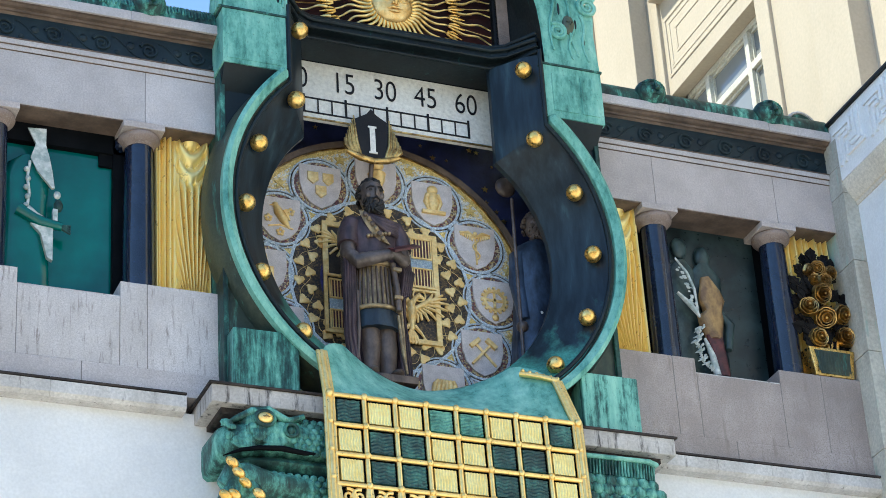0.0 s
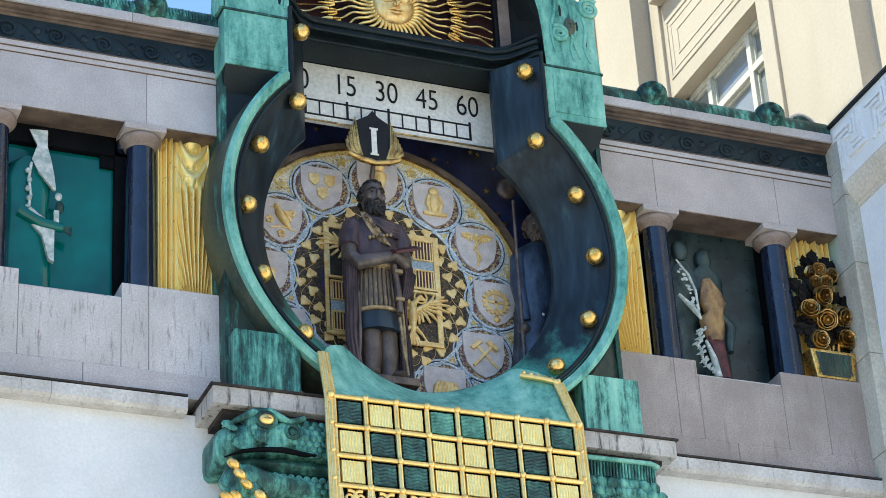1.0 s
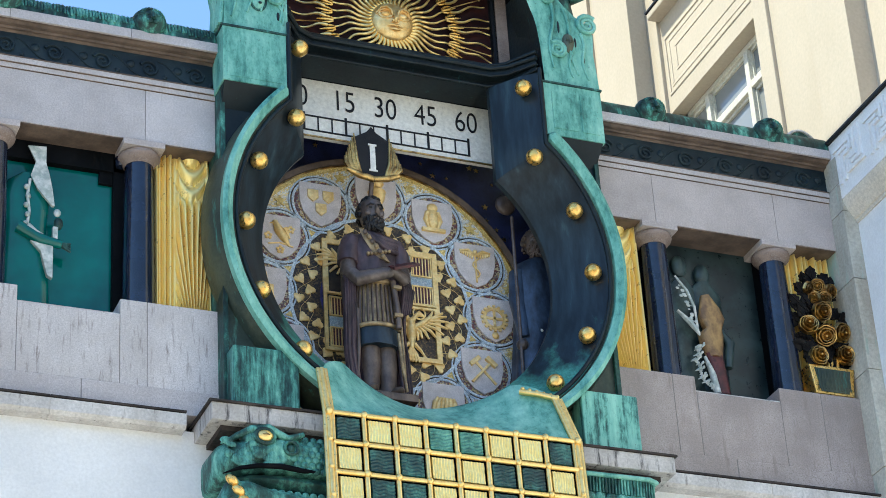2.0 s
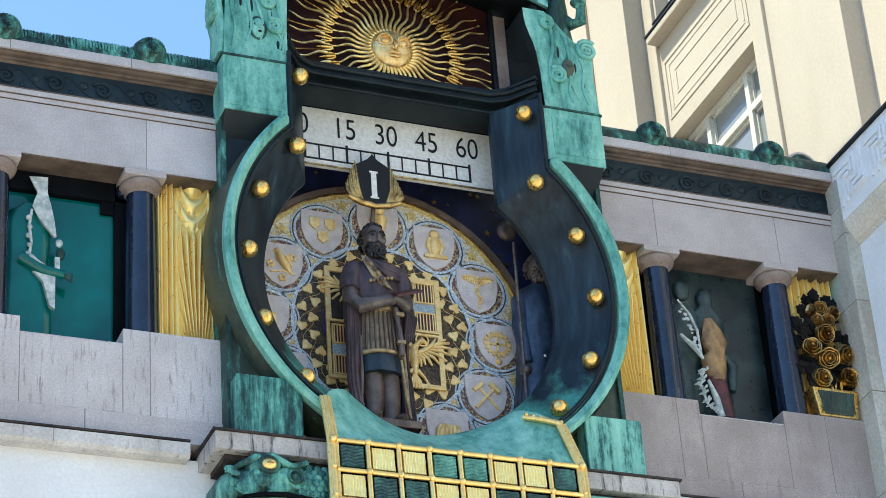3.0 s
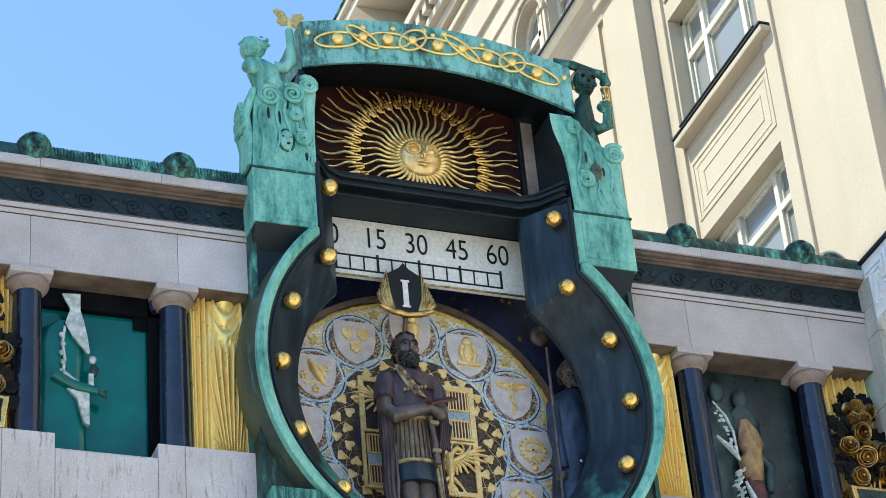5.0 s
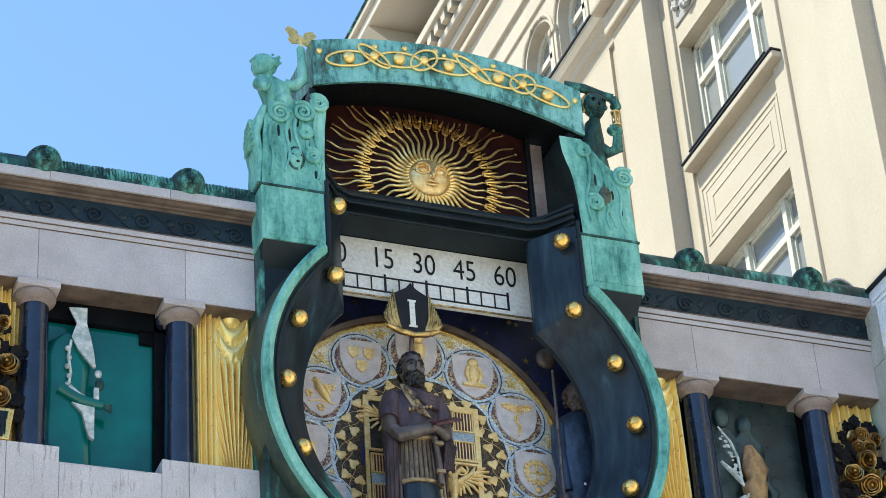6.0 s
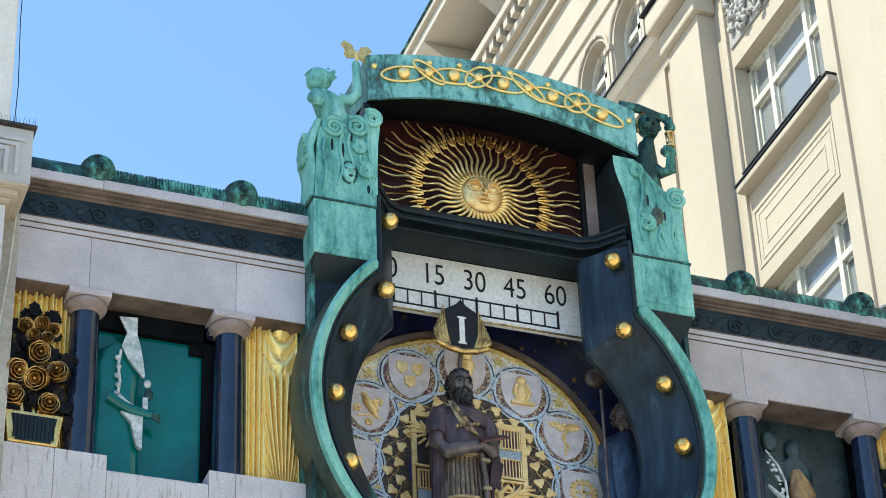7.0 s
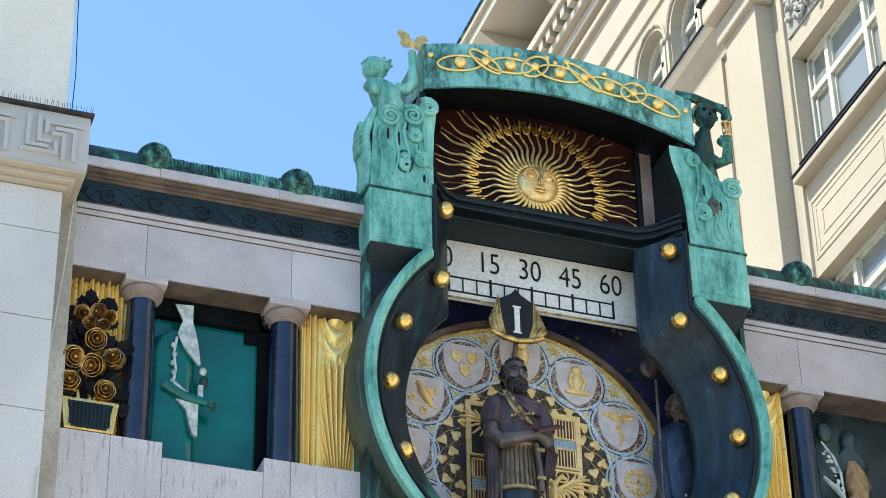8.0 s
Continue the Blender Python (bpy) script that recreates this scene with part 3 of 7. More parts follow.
# ---------------------------------------------------------------- columns, drapes, windows
def column():
    t = thing("column", (0, 0, 0), "polished blue-black stone column with a round pale capital", "column", "columns of the bridge")
    part("shaft", lathe(nb(), [(0.185, 0), (0.183, 0.5), (0.176, 1.2), (0.165, 1.92)], (0, 0, 0), 36), COLUMN, t, smooth=40)
    part("capital", lathe(nb(), [(0.172, 1.89), (0.185, 1.915), (0.215, 1.94), (0.24, 1.97), (0.25, 2.00), (0.243, 2.035), (0.225, 2.05)], (0, 0, 0), 36), GRANITE_TRIM, t, "round pinkish stone capital", smooth=50)
    part("abacus", box(nb(), -0.25, 0.25, -0.25, 0.25, 2.05, 2.135, bevel=0.008), GRANITE_EAST, t)
    return t


col = column()
col.location = (-3.335, 0.22, 15.06)
for x in (-5.05, 3.35, 5.05):
    copy_thing(col, pose(x, 0.22, 15.06))


def drape(x0, x1, y, z0, z1, folds, seed, swag=True):
    rnd = random.Random(seed)
    t = thing("gilded_drape", ((x0 + x1) / 2, y, z0), "gilded metal curtain hanging in deep folds", "drape", "gilded drapes")
    ph = [rnd.uniform(0, 6.3) for _ in range(4)]

    def ridge(p):
        return abs(math.sin(math.pi * p)) ** 0.65

    def step(q, lo, hi):
        q = max(0.0, min(1.0, (q - lo) / (hi - lo)))
        return q * q * (3 - 2 * q)

    def fn(u, v):
        p = folds * u + 0.22 * math.sin(5 * u + 1.3 * v + ph[0]) + 0.12 * math.sin(12 * u + ph[1]) + 0.08 * math.sin(2.2 * v + ph[2])
        d = 0.125 * (0.75 + 0.35 * math.sin(math.floor(p) * 2.4 + ph[3])) * ridge(p)
        if swag:
            # a swag caught up at two points, with one long fold running down from it
            k = abs(u - 0.64 + 0.03 * math.sin(3 * v))
            drop = 0.135 * ridge(1.9 * k / (0.07 + 0.22 * v) + 0.5)
            bowl = 0.105 * ridge(8.5 * (v - 0.60) - 16 * k * k)
            t = step(v, 0.66, 0.78)
            inner = drop * (1 - t) + bowl * t
            w = 1 - step(k, 0.20, 0.27)
            d = d * (1 - w) + inner * w
        return (x0 + (x1 - x0) * u, y - d, z0 + (z1 - z0) * v)
    part("cloth", sheet(nb(), 180, 70, fn, 0.03), GOLD_DRAPE, t, smooth=80)
    return t


drape(-3.15, -2.42, 0.30, 15.065, 17.19, 13, 1)
drape(2.42, 3.15, 0.30, 15.065, 17.19, 13, 2)
drape(-END, -5.16, 0.34, 15.065, 17.19, 12, 3, False)
drape(5.16, END, 0.34, 15.065, 17.19, 12, 4, False)

# ---------------------------------------------------------------- side buildings
# building on the left of the bridge: white front with a key-pattern cornice
lb = thing("wall_left_house", (-9, -0.5, 0), "white rendered house front with fine horizontal joints", "wall", kind="structure")
z = 0.0
while z < 17.8:
    h = 1.15 if z + 1.15 < 17.8 else 17.82 - z
    part("render_course", box(nb(), -14, -6.18, -0.5, 6.0, z, z + h - 0.012, bevel=0.005), PLASTER_GREY, lb)
    z += h
part("core", box(nb(), -13.9, -6.2, -0.48, 6.0, 0, 17.8), PLASTER_BEIGE, lb)
# height and depth out of view are set to shade the right house
part("upper_wall", box(nb(), -14, -6.10, 0.15, 16.0, 18.77, 37.1, bevel=0.02), PLASTER_SUNLIT, lb, "cream rendered upper storey")
part("jamb", box(nb(), -6.18, -END, -0.04, 0.9, 9.5, 18.05, bevel=0.01), WORN_STONE, lb, "weathered stone strip beside the bridge")


bm = nb()
for y0, z0, z1, xr in ((-0.58, 17.82, 17.86, -6.14), (-0.66, 17.86, 17.93, -6.07), (-0.755, 17.93, 17.98, -5.98)):
    box(bm, -14, xr, y0, 6.0, z0, z1, bevel=0.012)
part("cornice_moulding", bm, TAN_STONE, lb, "stepped cream cornice moulding")
part("key_band", box(nb(), -14, -5.96, -0.74, 6.0, 17.98, 18.73, bevel=0.008), KEY_STONE, lb)
part("drip_edge", box(nb(), -14, -5.93, -0.80, 6.0, 18.73, 18.77, bevel=0.006), DIRT_AND_SHADE, lb, "dark brown sheet metal edge")


def key_motif(bm, place, u0, z0, w, h, lo, hi):
    """One interlocked angular meander of mitred bars; place turns (u, depth, z) into a point."""
    t = 0.050
    half = [[(0.30, 1.0), (0.30, 0.40), (0.50, 0.40)], [(1.0, 0.86), (0.42, 0.86), (0.42, 0.58)], [(0.55, 0.73), (0.87, 0.73), (0.87, 0.0)]]
    for line in half + [[(1 - p, 1 - q) for p, q in line] for line in half]:
        pts = [Vector((u0 + p * w, z0 + q * h)) for p, q in line]
        dirs = [(q - p).normalized() for p, q in zip(pts, pts[1:])]
        nrm = [Vector((-d.y, d.x)) for d in dirs]
        off = [nrm[0]] + [m + n for m, n in zip(nrm, nrm[1:])] + [nrm[-1]]
        ring = [p + o * t / 2 for p, o in zip(pts, off)] + [p - o * t / 2 for p, o in zip(pts[::-1], off[::-1])]
        front, back = ([bm.verts.new(place(p.x, d, p.y)) for p in ring] for d in (lo, hi))
        n = len(ring)
        bm.faces.new(front), bm.faces.new(back[::-1])
        for i in range(n):
            bm.faces.new((front[i], back[i], back[(i + 1) % n], front[(i + 1) % n]))


bm = nb()
for i in range(8):
    key_motif(bm, lambda u, d, z: (u, d, z), -6.76 - i * 0.78, 18.06, 0.72, 0.58, -0.775, -0.735)
part("key_pattern", bm, KEY_STONE, lb, "raised angular key ornament")
# bird spikes along the cornice edge and a thin cable
bm = nb()
for i in range(46):
    x = -5.95 - i * 0.035
    tube(bm, [(x, -0.72, 18.77), (x + random.uniform(-0.02, 0.02), -0.72 + random.uniform(-0.03, 0.03), 18.90)], 0.0025, 4)
spikes = part("bird_spikes", bm, INK, None, "thin steel bird spikes on the cornice edge", at=(-6.5, -0.72, 18.77), category="spikes", kind="stuff")
bm = nb()
tube(bm, [(-5.98, -0.10, 18.0), (-6.02, -0.10, 17.2), (-6.10, -0.10, 16.2), (-6.16, -0.09, 15.2), (-6.2, -0.52, 14.2), (-6.22, -0.52, 12.0)], 0.012, 6)
part("cable", bm, FRAME_PAINT, None, "thin pale cable down the corner", at=(-6.1, -0.1, 12), category="cable")
bm = nb()
tube(bm, [(-6.06, 0.13, 34), (-6.07, 0.13, 21), (-6.04, 0.10, 20), (-6.06, 0.12, 18.77)], 0.006, 6)
part("cable", bm, INK, None, "thin dark cable on the upper storey corner", at=(-6.1, 0.1, 19), category="cable")

# building on the right: tall cream side wall along the street, key band below
RX = 6.30
rb = thing("wall_right_house", (8, 2, 0), "tall cream rendered side wall with windows and pilasters", "wall", kind="structure")


def wall_with_holes(x0, x1, ya, yb, za, zb, holes, mat_, name, parent):
    """Wall parts round rectangular openings (y0, y1, z0, z1)."""
    ys = sorted({ya, yb, *[h[0] for h in holes], *[h[1] for h in holes]})
    zs = sorted({za, zb, *[h[2] for h in holes], *[h[3] for h in holes]})
    bm = nb()
    for y0, y1 in zip(ys, ys[1:]):
        run = None
        for z0, z1 in zip(zs, zs[1:]):
            cy, cz = (y0 + y1) / 2, (z0 + z1) / 2
            solid = not any(h[0] < cy < h[1] and h[2] < cz < h[3] for h in holes)
            if solid:
                run = (run[0], z1) if run else (z0, z1)
            if run and (not solid or z1 == zs[-1]):
                box(bm, x0, x1, y0, y1, *run)
                run = None
    bmesh.ops.remove_doubles(bm, verts=bm.verts, dist=0.0005)
    return part(name, bm, mat_, parent)


BAYS = [(1.72, 4.40), (12.4, 15.1), (-5.2, -2.5)]
FLOORS = [(20.0, 22.15), (24.05, 26.42)]
holes = [(a, b, c, d) for a, b in BAYS for c, d in FLOORS]
ARCHES = [(8.97, 10.19), (7.44, 8.66), (3.1, 4.34), (1.3, 2.54)]
wall_with_holes(RX, RX + 0.45, -12, 32, 18.8, 28.66, holes, CREAM, "wall_face", rb)
part("core", box(nb(), RX + 0.75, 14, -12, 32, 0, 34.6), CREAM_GREY, rb)
part("lower_wall", box(nb(), 6.12, RX + 0.75, -12, 0.9, 0, 17.6), PLASTER, rb, "white rendered lower wall")
part("lower_wall", box(nb(), 6.12, RX + 0.75, 0.9, 32, 0, 18.8), PLASTER, rb, "white rendered lower wall")
bm = nb()
zz = 9.5
for h in (1.6, 1.45, 1.45, 1.35, 1.3, 1.0, 0.4, 0.42):
    part("jamb_stone", box(nb(), END, 6.12, -0.30, 0.9, zz, zz + h - 0.010, bevel=0.008), MOSSY_STONE if zz > 16.5 else WORN_STONE, rb, "green-stained weathered stone" if zz > 16.5 else "weathered stone")
    zz += h
bm = nb()
cove = [(6.5, 17.48), (6.10, 17.48), (6.095, 17.53), (6.07, 17.54), (6.04, 17.59), (5.99, 17.67), (5.95, 17.75), (5.94, 17.805), (6.5, 17.805)]
loft(bm, [[(x, y, z) for x, z in cove] for y in (-12, -0.12)])
part("cornice_moulding", bm, PLASTER_BEIGE, rb, "cream cove moulding", smooth=30)
part("key_band", box(nb(), 5.93, 6.5, -12, -0.06, 17.81, 18.70, bevel=0.008), PLASTER, rb)
part("drip_edge", box(nb(), 5.88, 6.5, -12, -0.12, 18.70, 18.74, bevel=0.006), INK, rb, "dark sheet metal edge")
part("setback", box(nb(), 6.0, 6.5, -12, 32, 18.55, 18.82), LEDGE_STONE, rb)
bm = nb()
for i in range(10):
    key_motif(bm, lambda u, d, z: (d, u, z), -1.00 - i * 0.78, 17.99, 0.72, 0.62, 5.895, 5.935)
part("key_pattern", bm, PLASTER, rb, "raised angular key ornament")
# lesenes: flat strips between the bays, with a grey groove beside them
for y0, y1, mat_, d in ((4.89, 6.03, CREAM, 0.31), (-0.99, -0.06, CREAM, 0.31), (6.7, 8.3, CREAM, 0.06), (10.6, 12.0, CREAM, 0.08)):
    part("lesene", box(nb(), RX - d, RX + 0.02, y0, y1, 18.82, 28.22, bevel=0.01), mat_, rb)
for y0, y1 in ((4.89, 6.03), (-0.99, -0.06)):
    part("lesene_capital", box(nb(), RX - 0.42, RX, y0 - 0.11, y1 + 0.11, 27.86, 28.26, bevel=0.04), CREAM, rb)
    part("string_return", box(nb(), RX - 0.64, RX - 0.02, y0 - 0.14, y1 + 0.14, 28.28, 28.70, bevel=0.05), CREAM, rb)
    part("string_return_cover", box(nb(), RX - 0.70, RX - 0.02, y0 - 0.20, y1 + 0.20, 28.715, 28.755), INK, rb, "dark sheet metal cover")
bm = nb()
for y0, y1 in ((1.30, 1.66), (4.46, 4.62)):
    box(bm, RX - 0.06, RX + 0.02, y0, y1, 18.82, 27.9, bevel=0.02)
part("bay_border", bm, CREAM, rb)


def panel_relief(y0, y1, z0, z1):
    bm = nb()
    for k, d in ((0.0, 0.016), (0.11, 0.010), (0.30, 0.012)):
        w = 0.05
        a, b, c, e = y0 + k, y1 - k, z0 + k, z1 - k
        if b - a < 0.2 or e - c < 0.15:
            continue
        for q in ((a, b, c, c + w), (a, b, e - w, e), (a, a + w, c + w, e - w), (b - w, b, c + w, e - w)):
            box(bm, RX - d, RX + 0.01, *q, bevel=0.012)
    return part("panel_moulding", bm, CREAM, rb)


def cross_window(y0, y1, z0, z1, sill=True):
    t = thing("house_window", (RX, (y0 + y1) / 2, z0), "white casement window with panes in a deep cream opening", "window", "side wall windows")
    w = 0.09
    xf = RX + 0.26
    bm = nb()
    for q in ((y0, y1, z0, z0 + w), (y0, y1, z1 - w, z1), (y0, y0 + w, z0, z1), (y1 - w, y1, z0, z1)):
        box(bm, xf - 0.03, xf + 0.12, *q, bevel=0.01)
    part("frame", bm, FRAME_PAINT, t)
    yy = [y0 + w, y0 + (y1 - y0) * 0.27, y0 + (y1 - y0) * 0.73, y1 - w]
    zt = z1 - (z1 - z0) * 0.33
    for ym in yy[1:3]:
        part("mullion", box(nb(), xf - 0.05, xf + 0.08, ym - 0.06, ym + 0.06, z0 + w, z1 - w, bevel=0.012), FRAME_PAINT, t)
    part("transom", box(nb(), xf - 0.045, xf + 0.08, y0 + w, y1 - w, zt - 0.06, zt + 0.06, bevel=0.012), FRAME_PAINT, t)
    for a, b in zip(yy, yy[1:]):
        for c, d in ((z0 + w, zt - 0.06), (zt + 0.06, z1 - w)):
            p = part("sash", box(nb(), xf + 0.05, xf + 0.06, a + 0.05, b - 0.05, c, d), PANE_GLASS, t, "window pane")
            bm = nb()
            for q in ((a + 0.04, b - 0.04, c, c + 0.05), (a + 0.04, b - 0.04, d - 0.05, d), (a + 0.04, a + 0.09, c, d), (b - 0.09, b - 0.04, c, d)):
                box(bm, xf + 0.01, xf + 0.07, *q, bevel=0.006)
            part("sash_frame", bm, FRAME_PAINT, p)
    part("room_curtain", sheet(nb(), 60, 4, lambda u, v: (xf + 0.16 + 0.015 * math.sin(u * 70), y0 + (y1 - y0) * u, z0 + (z1 - z0) * v)), PLASTER, t, "pale curtain behind the glass")
    if sill:
        part("sill", box(nb(), RX - 0.22, RX + 0.25, y0 - 0.36, y1 + 0.06, z0 - 0.17, z0 - 0.05, bevel=0.03), CREAM, t, "moulded cream sill")
        part("sill_cover", box(nb(), RX - 0.24, RX + 0.25, y0 - 0.37, y1 + 0.07, z0 - 0.05, z0 - 0.02), INK, t, "dark sheet metal sill cover")
        bm = nb()
        for h in (0.10, 0.20):
            tube(bm, [(RX - 0.10, y0 + 0.02, z0 + h), (RX - 0.10, y1 - 0.02, z0 + h)], 0.022, 6)
        for k in range(5):
            y = y0 + 0.05 + (y1 - y0 - 0.1) * k / 4
            tube(bm, [(RX - 0.10, y, z0 - 0.02), (RX - 0.10, y, z0 + 0.20)], 0.014, 6)
        part("guard_rail", bm, INK, t, "low black iron guard rail")
    return t


for a, b in BAYS:
    for i, (c, d) in enumerate(FLOORS):
        cross_window(a, b, c, d, i == 1)
    panel_relief(a + 0.03, b - 0.03, 22.44, 23.52)
    # carved relief over the upper window
    bm = nb()
    rr = random.Random(5)
    box(bm, RX - 0.03, RX, a, b, 26.78, 28.1, bevel=0.02)
    for _ in range(150):
        y, z = rr.uniform(a + 0.12, b - 0.12), rr.uniform(26.86, 28.0)
        p0 = Vector((RX - 0.04, y, z))
        ang = rr.uniform(0, 6.3)
        tube(bm, [p0 + Vector((-0.05 * math.sin(q), 0.14 * q * math.cos(ang + q) * 0.5, 0.14 * q * math.sin(ang + q) * 0.5)) for q in (0, 0.5, 1, 1.5, 2)], [0.02, 0.045, 0.05, 0.04, 0.02], 6)
    part("carved_relief", bm, CREAM_GREY, rb, "carved foliage relief panel", smooth=60)
# string course under the arcade storey
bm = nb()
prism_pts = [(RX + 0.3, 28.10), (RX - 0.06, 28.10), (RX - 0.09, 28.28), (RX - 0.16, 28.32), (RX - 0.20, 28.44), (RX - 0.30, 28.52), (RX - 0.36, 28.64), (RX - 0.37, 28.70), (RX + 0.3, 28.70)]
a = [bm.verts.new((x, -12, z)) for x, z in prism_pts]
b = [bm.verts.new((x, 32, z)) for x, z in prism_pts]
bm.faces.new(a), bm.faces.new(b[::-1])
for i in range(len(a)):
    bm.faces.new((a[i], b[i], b[(i + 1) % len(a)], a[(i + 1) % len(a)]))
part("string_course", bm, CREAM, rb)
part("string_cover", box(nb(), RX - 0.40, RX + 0.3, -12, 32, 28.70, 28.74), INK, rb, "dark sheet metal cover of the string course")
# arcade storey: arched windows in pairs
ZA0, ZS, ZT = 28.95, 30.19, 32.6
bm = nb()
sa = sorted(ARCHES)
prev = -12
for y0, y1 in sa + [(32, 32)]:
    box(bm, RX, RX + 0.45, prev, y0, 28.74, ZT)
    if y1 > y0:
        box(bm, RX, RX + 0.45, y0, y1, 28.74, ZA0)
        r, yc = (y1 - y0) / 2, (y0 + y1) / 2
        pts = [(yc + r * math.cos(math.pi * k / 14), ZS + r * math.sin(math.pi * k / 14)) for k in range(15)] + [(y0, ZT), (y1, ZT)]
        va = [bm.verts.new((RX, y, z)) for y, z in pts]
        vb = [bm.verts.new((RX + 0.45, y, z)) for y, z in pts]
        bm.faces.new(va), bm.faces.new(vb[::-1])
        for i in range(len(va)):
            j = (i + 1) % len(va)
            bm.faces.new((va[i], vb[i], vb[j], va[j]))
    prev = y1
box(bm, RX, RX + 0.45, -12, 32, ZT, 34.4)
part("arcade_wall", bm, CREAM, rb)
for y0, y1 in sa:
    r, yc = (y1 - y0) / 2, (y0 + y1) / 2
    t = thing("arched_window", (RX, yc, ZA0), "round-arched window with white frame in the arcade storey", "window", "arched windows")
    pts = [(y1, ZA0)] + [(yc + r * math.cos(math.pi * k / 14), ZS + r * math.sin(math.pi * k / 14)) for k in range(15)] + [(y0, ZA0)]
    bm = nb()
    tube(bm, [(RX + 0.28, y, z) for y, z in pts], 0.07, 6)
    box(bm, RX + 0.24, RX + 0.33, yc - 0.05, yc + 0.05, ZA0, ZS + r)
    box(bm, RX + 0.24, RX + 0.33, y0, y1, ZS - 0.06, ZS + 0.06)
    part("frame", bm, FRAME_PAINT, t)
    bm = nb()
    f = bm.faces.new([bm.verts.new((RX + 0.31, y, z)) for y, z in pts])
    ex = bmesh.ops.extrude_face_region(bm, geom=[f])
    bmesh.ops.translate(bm, verts=[v for v in ex["geom"] if isinstance(v, bmesh.types.BMVert)], vec=(0.012, 0, 0))
    part("pane", bm, PANE_GLASS, t)
    bm = nb()
    for yp in (y0 - 0.08, y1 + 0.08):
        box(bm, RX - 0.06, RX + 0.05, yp - 0.05, yp + 0.05, ZA0 - 0.2, ZS - 0.12, bevel=0.01)
        box(bm, RX - 0.10, RX + 0.05, yp - 0.065, yp + 0.065, ZS - 0.12, ZS, bevel=0.02)
    tube(bm, [(RX - 0.02, yc + (r + 0.12) * math.cos(math.pi * k / 14), ZS + (r + 0.10) * math.sin(math.pi * k / 14)) for k in range(15)], 0.035, 6)
    part("surround", bm, CREAM, t, "flat pilasters and arch moulding", smooth=45)
# main cornice with brackets, dentils and the eaves
bm = nb()
for x0, z0, z1 in ((RX - 0.05, 31.12, 31.18), (RX - 0.08, 31.70, 31.80), (RX - 0.12, 32.7, 32.85), (RX - 0.2, 33.0, 33.25), (RX - 0.35, 33.25, 33.45), (RX - 0.55, 33.72, 33.95), (RX - 1.25, 34.95, 35.2), (RX - 1.35, 35.2, 35.35)):
    box(bm, x0, RX + 1, -12, 32, z0, z1, bevel=0.03)
part("main_cornice", bm, CREAM, rb)
bm = nb()
for k in range(70):
    box(bm, RX - 0.48, RX, -4 + k * 0.4, -4 + k * 0.4 + 0.22, 33.455, 33.715)
part("dentils", bm, CREAM, rb, "row of small dentil blocks", kind="stuff")
for k in range(10):
    y = -3 + k * 2.6
    part("bracket", loft(nb(), [[(RX - 1.25, y, 34.95), (RX - 1.25, y + 0.6, 34.95), (RX, y + 0.6, 34.95), (RX, y, 34.95)], [(RX - 1.2, y, 34.9), (RX - 1.2, y + 0.6, 34.9), (RX, y + 0.6, 34.95), (RX, y, 34.95)], [(RX - 0.6, y, 34.5), (RX - 0.6, y + 0.6, 34.5), (RX, y + 0.6, 33.96), (RX, y, 33.96)]]), CREAM, rb)
bm = nb()
a = [(RX - 1.4, 35.35), (RX - 1.35, 35.45), (RX + 3.5, 38.6), (RX + 3.5, 35.35)]
va = [bm.verts.new((x, -12, z)) for x, z in a]
vb = [bm.verts.new((x, 32, z)) for x, z in a]
bm.faces.new(va), bm.faces.new(vb[::-1])
for i in range(4):
    bm.faces.new((va[i], vb[i], vb[(i + 1) % 4], va[(i + 1) % 4]))
part("roof", bm, TEAL_DARK, rb, "green copper roof")

# ---------------------------------------------------------------- clock: ring, posts, arch
ZC = 16.14
clock = thing("clock_frame", (0, 0, 13.6), "green bronze clock surround with a round opening and gilded balls", "clock")


def ring_outline(r, xtop, ztop, a0, n=40):
    """Half outline from near the bottom round the side and up to a straight post: (x, z) on the right side."""
    a1 = math.pi - math.asin(xtop / r)
    pts = [(r * math.sin(a0 + (a1 - a0) * k / n), ZC - r * math.cos(a0 + (a1 - a0) * k / n)) for k in range(n + 1)]
    z = pts[-1][1]
    return pts + [(xtop, z + (ztop - z) * k / 4) for k in range(1, 5)]


